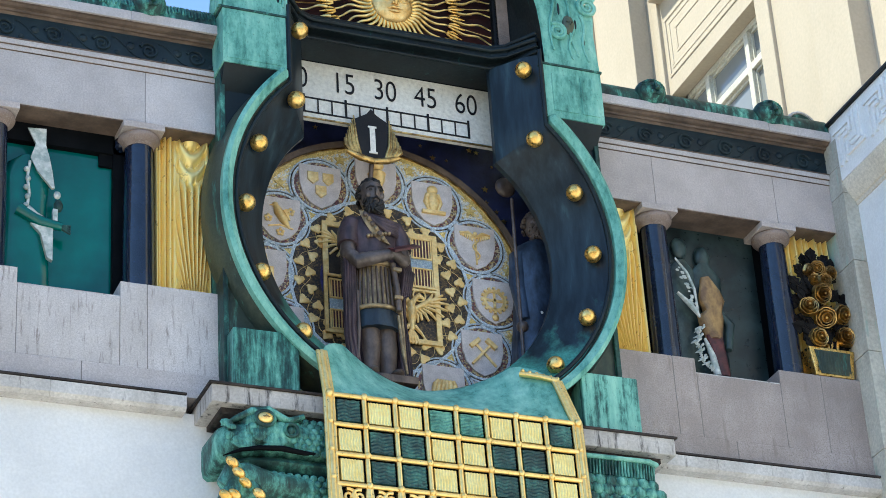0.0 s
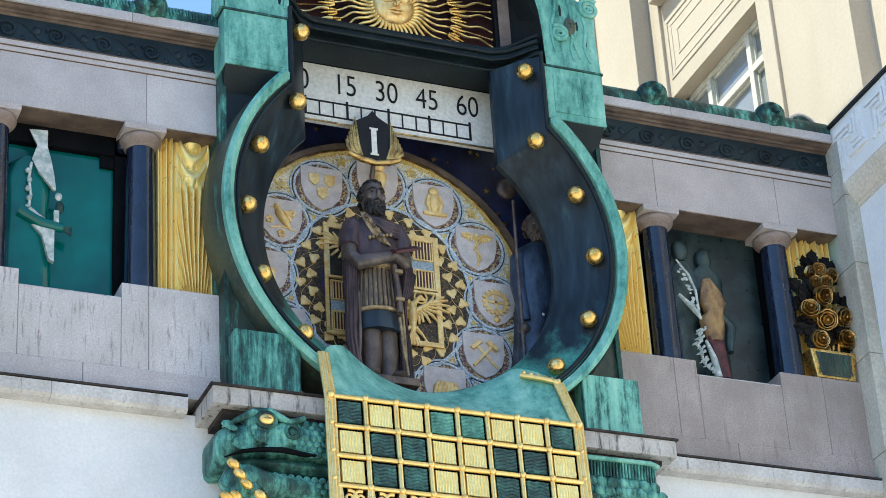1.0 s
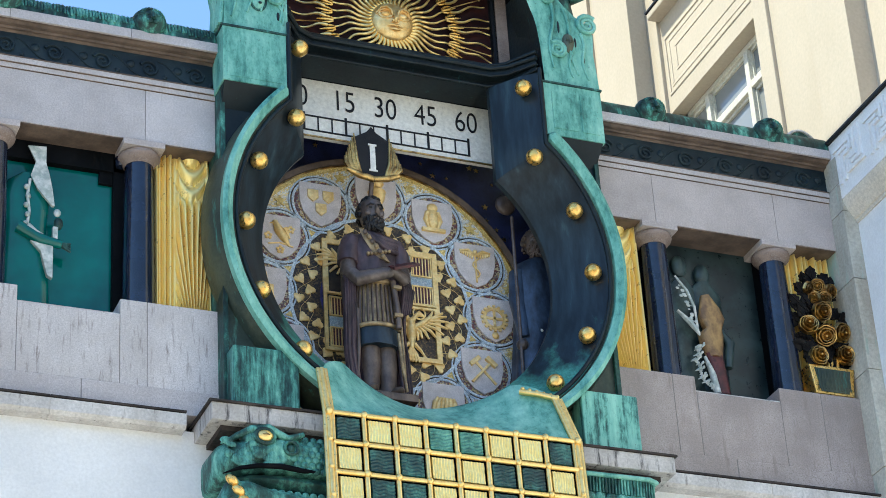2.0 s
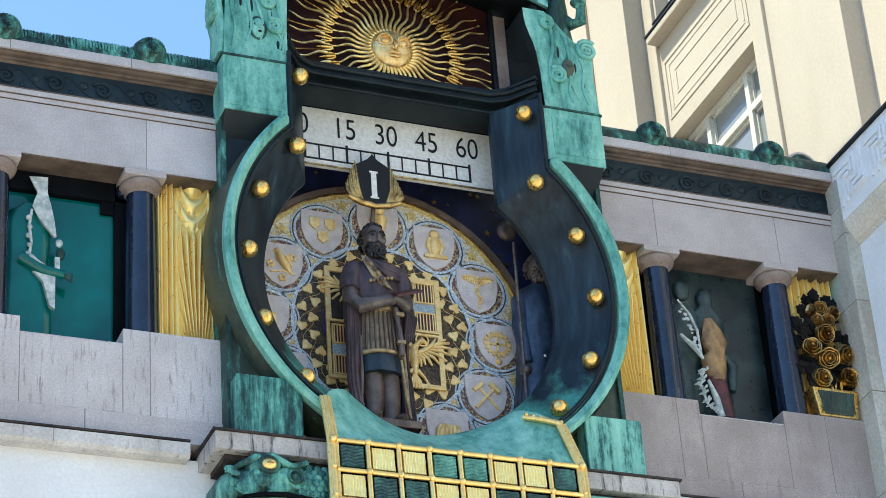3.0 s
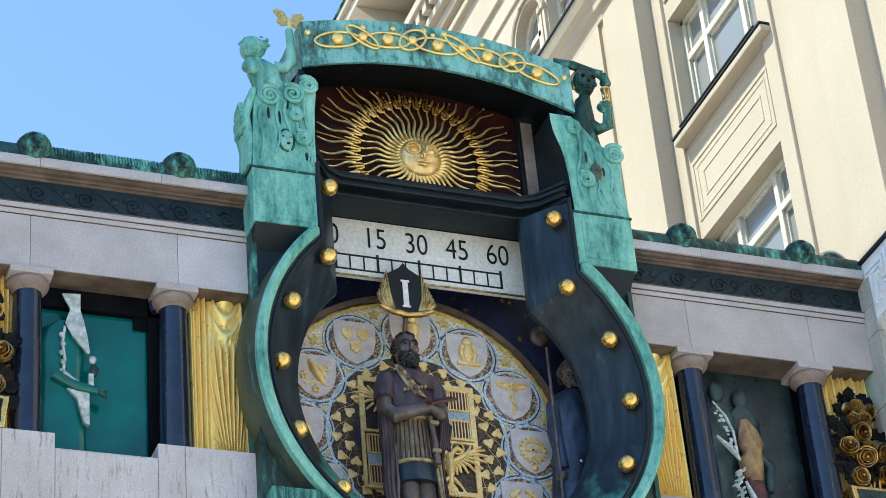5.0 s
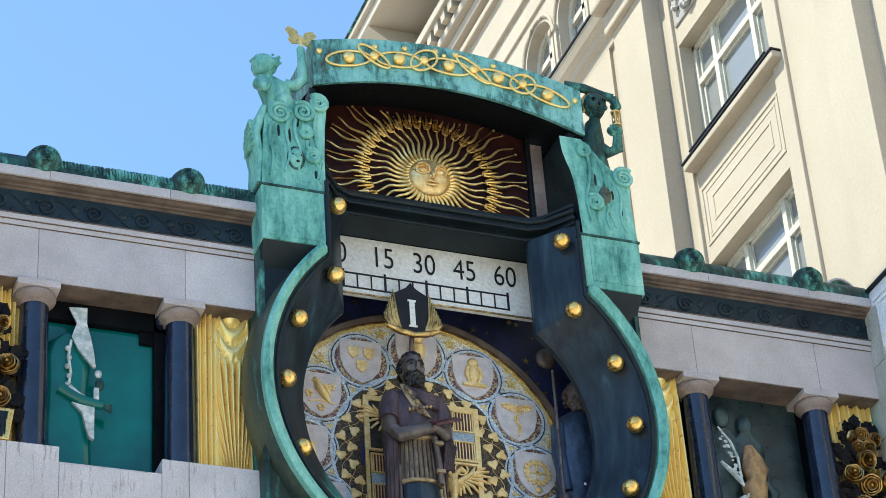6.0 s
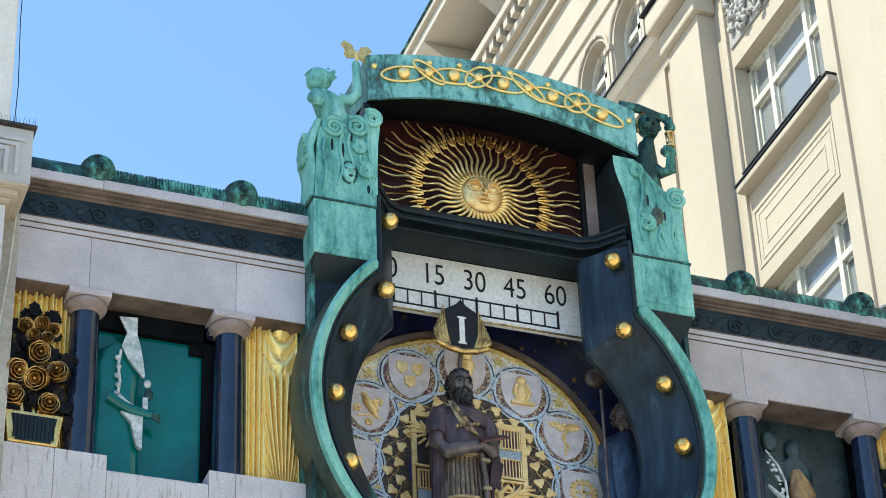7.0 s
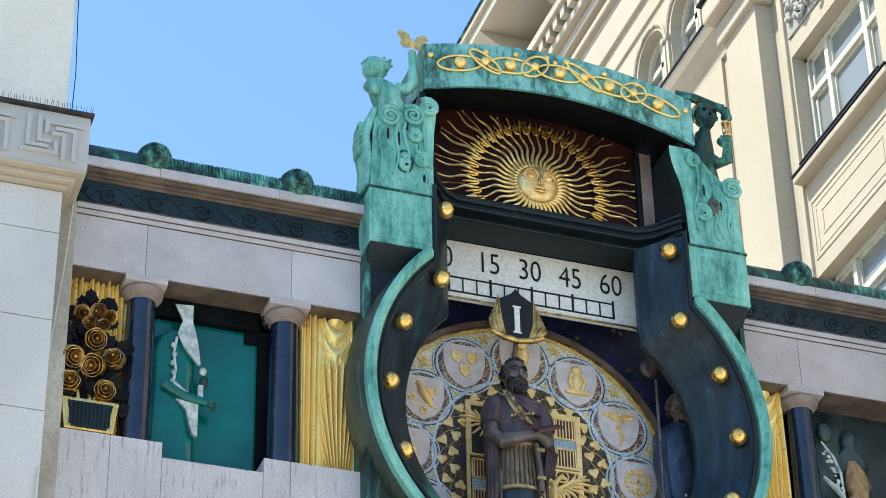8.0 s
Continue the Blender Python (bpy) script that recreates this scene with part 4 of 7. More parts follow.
for s in (-1, 1):
    A0 = math.asin(1.20 / 2.45)
    outer = ring_outline(2.40, 1.70, 18.93, A0)
    inner = ring_outline(1.86, 1.30 if s < 0 else 1.22, 18.93, math.asin(0.92 / 1.86))
    lip_o = ring_outline(2.55, 1.80, 17.93, A0)
    lip_i = ring_outline(2.42, 1.70, 18.93, A0)
    # dish between rim and opening
    bm = nb()
    secs = []
    for (ox, oz), (ix, iz) in zip(outer, inner):
        mx, mz = (ox + ix) / 2, (oz + iz) / 2
        secs.append([(s * ox, -0.38, oz), (s * mx, -0.14, mz), (s * ix, 0.16, iz), (s * ix, 0.24, iz), (s * mx, 0.02, mz), (s * ox, -0.28, oz)])
    loft(bm, secs)
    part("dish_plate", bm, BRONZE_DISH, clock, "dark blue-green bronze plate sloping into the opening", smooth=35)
    # rim: bright green lip
    bm = nb()
    n = len(lip_o)
    secs = []
    for k in range(n):
        (ox, oz), (ix, iz) = lip_o[k], lip_i[k] if k < n - 4 else (lip_i[k][0], lip_o[k][1])
        secs.append([(s * ox, -0.40, oz), (s * ox, -0.50, oz), (s * (ox * 0.6 + ix * 0.4), -0.53, oz * 0.6 + iz * 0.4), (s * ix, -0.47, iz), (s * ix, -0.36, iz)])
    loft(bm, secs)
    part("rim", bm, TEAL, clock, smooth=35)
    bm = nb()
    tube(bm, [(s * x, -0.43, z) for x, z in ring_outline(2.36, 1.66, 18.93, A0)], 0.028, 8)
    part("inner_bead", bm, BRONZE_DARK, clock, smooth=60)
    # flaring drum behind the rim
    bm = nb()
    a1 = math.pi - math.asin(1.80 / 2.55)
    secs = []
    for k in range(33):
        a = A0 + (a1 - A0) * k / 32
        sn, cs = math.sin(a), math.cos(a)
        flare = 0.11 * max(0, sn) ** 2
        secs.append([(s * r * sn, y, ZC - r * cs) for r, y in ((2.50, -0.45), (2.52 + flare * 0.3, -0.35), (2.54 + flare * 0.8, -0.2), (2.55 + flare, 0.0), (2.50 + flare, 0.15), (2.40, 0.15), (2.40, -0.40))])
    loft(bm, secs)
    part("drum", bm, BRONZE_OLIVE, clock, "olive brown bronze drum behind the rim", smooth=40)
    for bx_, bz in ((1.48, 18.68), (1.55, 17.67), (2.03, 16.98), (2.20, 16.14), (2.04, 15.25), (1.56, 14.55)):
        part("ball", ball(nb(), (s * bx_, -0.30, bz), 0.108, 24), GOLD, clock, "gilded ball", smooth=80)
    # pier behind and beside the ring, lower block, upper block
    part("pier", box(nb(), *sorted((s * 2.02, s * 2.41)), 0.12, 0.3, 13.7, 18.72), BRONZE_DARK, clock)
    for zs in (-1, 1):
        arc = [(x, ZC + zs * math.sqrt(2.43 ** 2 - x * x)) for x in [1.68 + 0.73 * k / 14 for k in range(15)]]
        part("spandrel", prism(nb(), [(s * x, z) for x, z in arc] + [(s * 2.41, ZC + zs * (2.46 if zs < 0 else 1.80))] + [(s * 1.68, ZC + zs * (2.46 if zs < 0 else 1.80))], -0.17, 0.13), BRONZE_OLIVE if zs < 0 else BRONZE_DARK, clock, "dark bronze corner plate beside the ring")
    part("pier_edge", box(nb(), *sorted((s * 2.41, s * 2.47)), -0.22, 0.3, 13.7, 18.72, bevel=0.008), TEAL_DARK, clock)
    x0, x1 = (-2.44, -1.67) if s < 0 else (1.80, 2.53)
    part("lower_block", box(nb(), x0, x1, -0.46, 0.1, 13.66, 14.42, bevel=0.02), STREAKED if s < 0 else STREAKED_LIGHT, clock, "green streaked metal block")
    xa, xb = (1.68, 2.49)
    bm = nb()
    loft(bm, [[(s * xa, -0.42, z), (s * xb, -0.42, z), (s * xb, 0.0, z), (s * xa, 0.0, z)] for z in (17.97, 18.74)])
    part("upper_block", bm, TEAL, clock, "bright green copper block")
    if s > 0:
        for px0, px1 in ((1.80, 2.14), (2.19, 2.43)):
            part("block_panel", box(nb(), px0, px1, -0.432, -0.40, 18.07, 18.62, bevel=0.008), TEAL, clock, "pale green raised panel")
    else:
        part("block_panel", box(nb(), -2.44, -1.76, -0.428, -0.40, 18.03, 18.68, bevel=0.006), TEAL, clock, "pale green raised panel")
    part("block_edge", tube(nb(), [(s * 1.685, -0.425, 17.975), (s * 1.685, -0.425, 18.73)], 0.014, 6), BRONZE_DARK, clock)
    part("block_seam", box(nb(), *sorted((s * 1.66, s * 2.51)), -0.437, 0.0, 18.735, 18.765, bevel=0.008), TEAL_DARK, clock)
    part("tapered_corbel", loft(nb(), [[(s * 1.70, -0.40, 17.97), (s * 2.47, -0.40, 17.97), (s * 2.47, 0, 17.97), (s * 1.70, 0, 17.97)],
                                       [(s * 1.82, -0.15, 17.70), (s * 2.44, -0.15, 17.70), (s * 2.44, 0, 17.70), (s * 1.82, 0, 17.70)]]), BRONZE_DARK, clock)

# ---------------------------------------------------------------- arch over the sun
def arch_z(x, lo, mid, w=1.85):
    return mid - (mid - lo) * (x / w) ** 2


AX0, AX1 = -1.76, 1.92
bm = nb()
N = 36
secs = []
for k in range(N + 1):
    x = AX0 + (AX1 - AX0) * k / N
    zb, zt = arch_z(x, 20.36, 20.70), arch_z(x, 21.10, 21.39)
    secs.append([(x, -0.42, zb), (x, -0.42, zt - 0.03), (x, -0.38, zt), (x, 0.62, zt + 0.02), (x, 0.62, zb + 0.30)])
loft(bm, secs)
arch = part("arch", bm, TEAL_BLUE, clock, "blue-green bronze arch with gilded interlaced rings", smooth=30)


# sheet under the arch and plate behind it: shade put in as near-black
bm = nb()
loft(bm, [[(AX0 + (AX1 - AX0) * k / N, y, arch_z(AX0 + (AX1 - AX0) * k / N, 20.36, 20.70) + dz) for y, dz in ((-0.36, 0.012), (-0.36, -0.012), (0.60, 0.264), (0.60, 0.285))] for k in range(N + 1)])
part("soffit_shade", bm, BLACK_IN, clock, "underside of the arch, its shade coloured black", smooth=30)
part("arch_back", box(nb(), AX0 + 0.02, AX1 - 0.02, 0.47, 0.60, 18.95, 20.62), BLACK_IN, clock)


def arch_point(x, f):
    zb, zt = arch_z(x, 20.36, 20.70), arch_z(x, 21.10, 21.39)
    return zb + (zt - zb) * f


cx0 = 0.07


def ring_part(x, f, rx, rz, tilt, y):
    """A gilded oval bar lying on the arch, turned by tilt."""
    pts = []
    for q in range(44):
        a = 2 * math.pi * q / 44
        u, w = rx * math.cos(a), rz * math.sin(a)
        px, pz = u * math.cos(tilt) - w * math.sin(tilt), u * math.sin(tilt) + w * math.cos(tilt)
        pts.append((x + px, y, arch_point(x + px, f) + pz))
    part("gilded_ring", tube(nb(), pts, 0.0175, 8, closed=True), GOLD_PALE, arch, "gilded oval ring", smooth=60)


for off in (-1.36, -0.68, 0.0, 0.68, 1.36):
    x = cx0 + off
    ring_part(x, 0.50, 0.300, 0.118, 0.0, -0.440)
    part("boss", ball(nb(), (x, -0.44, arch_point(x, 0.50)), 0.086, 18), GOLD_PALE, arch, smooth=80)
for off, rx, rz, tilt in ((-1.02, 0.265, 0.085, -0.72), (-0.34, 0.215, 0.135, 0.70), (0.34, 0.265, 0.085, -0.62), (1.02, 0.20, 0.135, 0.66)):
    x = cx0 + off
    ring_part(x, 0.54, rx, rz, tilt, -0.455)
    part("boss", ball(nb(), (x, -0.44, arch_point(x, 0.54)), 0.066, 16), GOLD_PALE, arch, smooth=80)
for x, f, r in ((-1.68, 0.70, 0.042), (1.82, 0.66, 0.042), (-0.93, 0.77, 0.040), (-0.52, 0.78, 0.040), (-0.10, 0.81, 0.045), (0.02, 0.74, 0.035), (0.18, 0.81, 0.050), (0.70, 0.77, 0.040), (1.14, 0.78, 0.040)):
    part("boss", ball(nb(), (x, -0.43, arch_point(x, f)), r, 14), GOLD_PALE, arch, smooth=80)

# upper pylons under the statues
for s in (-1, 1):
    bm = nb()
    q = [(18.765, 1.66, 2.47), (19.3, 1.66, 2.45), (19.75, 1.64, 2.42), (19.92, 1.62, 2.36), (20.02, 1.61, 2.22), (20.10, 1.61, 2.02)] if s < 0 else [(18.765, 1.74, 2.50), (19.3, 1.72, 2.46), (19.6, 1.69, 2.48), (19.74, 1.66, 2.44), (19.86, 1.62, 2.24), (20.0, 1.58, 2.10), (20.15, 1.56, 1.98), (20.27, 1.56, 1.86)]
    secs = [[(s * a, -0.40, z), (s * b, -0.40, z), (s * b, 0.10, z), (s * a, 0.10, z)] for z, a, b in q]
    loft(bm, secs)
    for i, f in enumerate(bm.faces):
        f.material_index = 1 if i < 4 * (len(secs) - 1) and i % 4 == 3 else 0
    py = part("pylon", bm, [TEAL, BRONZE_DARK], clock, "green copper pylon with scrolls and a small mask", smooth=25)
    bm = nb()
    for x, z, r, h in (((2.22, 19.86, 0.15, -1), (1.92, 19.93, 0.15, 1), (1.72, 20.10, 0.13, 1), (1.90, 19.62, 0.09, 1), (1.82, 19.28, 0.11, 1)) if s < 0 else ((2.40, 19.74, 0.15, 1), (1.95, 19.28, 0.12, -1), (1.86, 20.08, 0.10, -1))):
        tube(bm, spiral(s * x, -0.425, z, r, 2.3, 0.8, h * s), [0.034 * (1 - 0.4 * k / 28) for k in range(29)], 7)
        ball(bm, (s * x, -0.40, z), 0.03, 8)
    for x0, z0, x1, z1 in (((2.10, 19.80, 2.16, 19.0), (2.02, 19.80, 1.98, 19.05), (1.76, 19.9, 1.74, 18.95), (2.32, 19.7, 2.36, 18.9), (1.88, 19.5, 1.70, 18.9)) if s < 0 else ((2.08, 19.95, 2.20, 18.95), (1.92, 20.0, 1.86, 19.0), (2.3, 19.6, 2.34, 18.9), (2.16, 19.5, 2.12, 18.9))):
        tube(bm, [(s * (x0 + (x1 - x0) * t + 0.03 * math.sin(7 * t)), -0.41, z0 + (z1 - z0) * t) for t in [k / 8 for k in range(9)]], [0.028 * (1 - 0.5 * k / 8) for k in range(9)], 7)
    part("scroll_work", bm, TEAL, py, smooth=60)
    bm = nb()
    mx = -2.03 if s < 0 else 2.12
    mz = 19.22 if s < 0 else 19.42
    ball(bm, (mx, -0.40, mz), 0.11, 16, (0.8, 0.5, 1.35))
    for e in (-1, 1):
        ball(bm, (mx + e * 0.035, -0.455, mz + 0.02), 0.016, 8)
    tube(bm, [(mx, -0.455, mz + 0.03), (mx, -0.47, mz - 0.03)], 0.012, 6)
    part("mask_relief", bm, TEAL if s < 0 else BRONZE_OLIVE, py, smooth=60)
    if s < 0:
        # dark blobs put the shade of eye and mouth holes into colour
        for ex, ez, rx, rz in ((-0.042, 0.025, 0.024, 0.014), (0.042, 0.025, 0.024, 0.014), (0.01, -0.075, 0.026, 0.018)):
            part("mask_hole_shade", ball(nb(), (mx + ex, -0.452, mz + ez), 1.0, 8, (rx, 0.012, rz)), BRONZE_DARK, py)
        part("mask_outline", tube(nb(), [(mx + 0.10 * math.cos(q), -0.404, mz + 0.16 * math.sin(q)) for q in [2 * math.pi * j / 20 for j in range(20)]], 0.016, 6, closed=True), TEAL_DARK, py)
    # raised dark beads stand in for the shade of cuts between the scrolls
    for dx, dz, h in (((2.10, 19.55, 0.12), (1.86, 19.45, 0.10), (1.78, 19.02, 0.07), (1.99, 19.78, 0.09), (2.24, 19.60, 0.10), (1.72, 19.15, 0.06)) if s < 0 else ((2.0, 19.65, 0.10), (2.22, 19.45, 0.08), (2.32, 19.2, 0.06))):
        part("slot_shade", ball(nb(), (s * dx, -0.398, 0 + dz), 0.03, 8, (0.7, 0.35, h / 0.03)), BRONZE_DARK, py, "dark bead as the shade of a cut in the scrolls")
    # dark inner cheek of the sun's niche
    part("cheek", loft(nb(), [[(s * 1.72, -0.34, z), (s * 1.62, 0.36, z), (s * 1.72, 0.36, z), (s * 1.80, -0.34, z)] for z in (18.95, 20.4)]), BRONZE_DARK, clock)
    part("niche_jamb", box(nb(), *sorted((s * 1.44, s * 1.62)), 0.30, 0.5, 19.0, 20.6), GRANITE_TRIM, clock, "brownish stone strip")

# ---------------------------------------------------------------- sun
sunp = thing("sun_panel", (0, 0.38, 19.25), "brown copper panel with a gilded sun face and wavy rays", "clock ornament")
part("panel", prism(nb(), [(-1.44, 19.2), (1.44, 19.2)] + [(1.44 - 2.88 * k / 24, arch_z(1.44 - 2.88 * k / 24, 20.36, 20.70) + 0.21) for k in range(25)], 0.38, 0.46), COPPER_BROWN, sunp)
part("frame_edge", box(nb(), 1.40, 1.46, 0.30, 0.40, 19.2, 20.66), INK, sunp)
part("frame_edge", box(nb(), -1.46, -1.40, 0.30, 0.40, 19.2, 20.66), INK, sunp)
SZ = 19.78
bm = nb()
ball(bm, (0, 0.31, SZ), 0.285, 32, (1, 0.42, 1))
face = part("face", bm, GOLD_FACE, sunp, "gilded round sun face", smooth=80)
bm = nb()
for e in (-1, 1):
    ball(bm, (e * 0.118, 0.208, SZ + 0.045), 0.052, 12, (1.2, 0.6, 0.75))
    tube(bm, [(e * 0.118 + 0.088 * math.cos(q), 0.205 + 0.02 * e * math.cos(q), SZ + 0.05 + 0.066 * math.sin(q)) for q in [2 * math.pi * j / 18 for j in range(18)]], 0.015, 6, closed=True)
    tube(bm, [(e * 0.030, 0.180, SZ + 0.02), (e * 0.055, 0.180, SZ + 0.10), (e * 0.11, 0.178, SZ + 0.145), (e * 0.18, 0.195, SZ + 0.135), (e * 0.235, 0.235, SZ + 0.06)], [0.014, 0.018, 0.02, 0.018, 0.01], 6)
    ball(bm, (e * 0.032, 0.165, SZ - 0.062), 0.024, 8)
tube(bm, [(0, 0.185, SZ + 0.10), (0, 0.150, SZ + 0.0), (0, 0.130, SZ - 0.055), (0, 0.165, SZ - 0.08)], [0.020, 0.028, 0.034, 0.02], 8)
tube(bm, [(-0.105, 0.215, SZ - 0.128), (-0.035, 0.180, SZ - 0.118), (0, 0.182, SZ - 0.128), (0.035, 0.180, SZ - 0.118), (0.105, 0.215, SZ - 0.128)], [0.008, 0.02, 0.018, 0.02, 0.008], 6)
tube(bm, [(-0.075, 0.212, SZ - 0.165), (0, 0.185, SZ - 0.178), (0.075, 0.212, SZ - 0.165)], [0.008, 0.022, 0.008], 6)
part("features", bm, GOLD_FACE, face, smooth=60)
NR = 40


def ray_limit(c, sn):
    return min(1.37 / max(abs(c), 1e-3), (0.98 if sn > 0 else 0.52) / max(abs(sn), 1e-3))


def wavy(a, r0, r1, amp, wide, n=16):
    """A wavy gilt ray from radius r0 to r1."""
    ca, sn = math.cos(a), math.sin(a)
    pts, rad = [], []
    for k in range(n + 1):
        r = r0 + (r1 - r0) * k / n
        w = amp * math.sin((r - 0.27) * 15)
        pts.append((r * ca - w * sn, 0.32, SZ + r * sn + w * ca))
        rad.append(wide * (1 - 0.6 * k / n))
    return tube(nb(), pts, rad, 6)


for i in range(NR):
    a = 2 * math.pi * (i + 0.5) / NR
    lim = ray_limit(math.cos(a), math.sin(a))
    r1 = min(0.80, lim)
    part("ray", wavy(a, 0.26, r1, 0.024, 0.029), GOLD_PALE, sunp, smooth=60)
    if lim > 0.98:
        part("outer_ray", wavy(a, 0.90, min(lim, 1.42), 0.024, 0.023, 14), GOLD_PALE, sunp, smooth=60)
    if lim > 0.86:
        bm = nb()
        for sp, ln, wd in ((-0.058, 0.14, 0.015), (0.0, 0.22, 0.019), (0.058, 0.15, 0.015)):
            pts = []
            for q, (rr0, bend) in enumerate(((0.0, 0.0), (0.45, 0.35), (1.0, 0.25))):
                r, ga = 0.80 + ln * rr0, a + 0.05 + sp * (0.55 + bend)
                pts.append((r * math.cos(ga), 0.325, SZ + r * math.sin(ga)))
            tube(bm, pts, [wd * 0.8, wd * 1.25, wd * 0.25], 6)
        ball(bm, (0.81 * math.cos(a + 0.05), 0.325, SZ + 0.81 * math.sin(a + 0.05)), 0.022, 8, (1, 0.6, 1))
        part("flame", bm, GOLD, sunp, "gilded flame of the inner wreath", smooth=60)
    aa = a + math.pi / NR
    c2, s2 = math.cos(aa), math.sin(aa)
    lim2 = min(ray_limit(c2, s2), 1.42)
    if i % 2 == 0 and lim2 > 0.98:
        bm = nb()
        tube(bm, [(0.88 * c2, 0.345, SZ + 0.88 * s2), (lim2 * c2, 0.345, SZ + lim2 * s2)], 0.009, 5)
        ball(bm, (lim2 * c2, 0.345, SZ + lim2 * s2), 0.02, 6)
        part("thin_ray", bm, GOLD_OLD, sunp)

# dark moulding under the sun, bending forward to the posts
bm = nb()
for z0, z1, y0 in ((18.93, 19.02, 0.18), (19.02, 19.14, 0.05), (19.14, 19.22, 0.12)):
    pts = [(-1.66, -0.36), (-1.40, y0 - 0.1), (-1.2, y0), (1.2, y0), (1.40, y0 - 0.1), (1.66, -0.36), (1.66, 0.62), (-1.66, 0.62)]
    va = [bm.verts.new((x, y, z0)) for x, y in pts]
    vb = [bm.verts.new((x, y, z1)) for x, y in pts]
    bm.faces.new(va[::-1]), bm.faces.new(vb)
    for i in range(len(va)):
        bm.faces.new((va[i], va[(i + 1) % len(va)], vb[(i + 1) % len(va)], vb[i]))
part("middle_moulding", bm, BRONZE_DARK, clock, "black bronze moulding between sun and scale")
for z, y0, r in ((19.215, 0.10, 0.030), (19.13, 0.03, 0.035), (19.03, 0.05, 0.022), (18.945, 0.16, 0.020)):
    part("bead", tube(nb(), [(-1.66, -0.38, z), (-1.40, y0 - 0.1, z), (-1.2, y0, z), (0.0, y0, z), (1.2, y0, z), (1.40, y0 - 0.1, z), (1.66, -0.38, z)], r, 8), BRONZE_DARK, clock, smooth=60)

# ---------------------------------------------------------------- minute scale
scale_t = thing("minute_scale", (0, 0.66, 18.08), "white enamel minute scale with black numerals", "clock scale")
part("plate", box(nb(), -1.50, 1.50, 0.66, 0.72, 18.09, 18.94), ENAMEL, scale_t)
part("plate_edge", box(nb(), -1.50, 1.50, 0.64, 0.655, 18.085, 18.105), GOLD_OLD, scale_t)
for i in range(13):
    x = -1.105 + i * 2.21 / 12
    big = i % 3 == 0
    w = 0.014 if big else 0.008
    part("tick", box(nb(), x - w, x + w, 0.648, 0.664, 18.18, 18.44 if big else 18.40), INK, scale_t)
part("tick_line", box(nb(), -1.12, 1.12, 0.650, 0.664, 18.385, 18.405), INK, scale_t)
part("tick_line", box(nb(), -1.12, 1.12, 0.650, 0.664, 18.175, 18.195), INK, scale_t)


def text_part(body, size, at, mat_, parent, sx=1.0, depth=0.004, rot=90):
    cu = bpy.data.curves.new("numeral", "FONT")
    cu.body, cu.size, cu.extrude, cu.offset = body, size, depth, -0.004
    cu.align_x, cu.align_y = "CENTER", "CENTER"
    tmp = bpy.data.objects.new("numeral_tmp", cu)
    scene.collection.objects.link(tmp)
    me = bpy.data.meshes.new_from_object(tmp.evaluated_get(bpy.context.evaluated_depsgraph_get()))
    bpy.data.objects.remove(tmp)
    bm = nb()
    bm.from_mesh(me)
    bpy.data.meshes.remove(me)
    bmesh.ops.transform(bm, matrix=Matrix.Translation(at) @ Matrix.Rotation(radians(rot), 4, "X") @ Matrix.Diagonal((sx, 1, 1, 1)), verts=bm.verts)
    return part("numeral", bm, mat_, parent)


for n, x in (("0", -1.105), ("15", -0.553), ("30", 0.0), ("45", 0.553), ("60", 1.105)):
    text_part(n, 0.44, (x - 0.015, 0.652, 18.67), INK, scale_t, 0.74)

# ---------------------------------------------------------------- dial disc behind the figures
bm = nb()
box(bm, -2.36, 2.36, 1.24, 1.44, 13.9, 18.7)
box(bm, -2.02, 2.02, 1.24, 1.44, 18.7, 18.95)
part("niche_back", bm, NIGHT, clock, "night blue mosaic back of the niche with gilt stars")
# near-black ceiling and floor shut out light and keep the niche dark
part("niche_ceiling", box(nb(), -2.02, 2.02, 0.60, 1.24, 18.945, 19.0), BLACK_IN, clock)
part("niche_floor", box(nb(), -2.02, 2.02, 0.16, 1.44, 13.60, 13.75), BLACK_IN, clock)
rr = random.Random(3)
bm = nb()
for _ in range(60):
    x, z = rr.uniform(-1.9, 1.9), rr.uniform(16.6, 18.4)
    if math.hypot(x, z - ZC) < 2.08:
        continue
    r = rr.uniform(0.02, 0.05)
    pts = [(x + (r if k % 2 == 0 else r * 0.4) * math.sin(k * math.pi / 5), z + (r if k % 2 == 0 else r * 0.4) * math.cos(k * math.pi / 5)) for k in range(10)]
    prism(bm, pts, 1.225, 1.242)
part("stars", bm, GOLD_OLD, clock, "small gilt stars", kind="stuff")

DY = 1.17
disc = thing("dial_disc", (0, DY, ZC - 2.03), "round mosaic disc with twelve shields round a coat of arms", "clock face")


def annulus(bm, r0, r1, y0, y1, seg=96, c=(0, ZC), mi=0):
    loft(bm, [[(c[0] + r * math.sin(a), y, c[1] + r * math.cos(a)) for r, y in ((r1, y0), (r1, y1), (r0, y1), (r0, y0))] for a in [2 * math.pi * k / seg for k in range(seg)]], closed_ring=True, mi=mi)
    return bm


bm = nb()
lathe_pts = [(2.00 * math.sin(2 * math.pi * k / 96), ZC + 2.00 * math.cos(2 * math.pi * k / 96)) for k in range(96)]
prism(bm, lathe_pts, DY, DY + 0.06)
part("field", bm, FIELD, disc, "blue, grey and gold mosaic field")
part("edge_bead", annulus(nb(), 1.955, 1.972, DY - 0.02, DY + 0.01), GOLD_OLD, disc, "thin gilt bead")
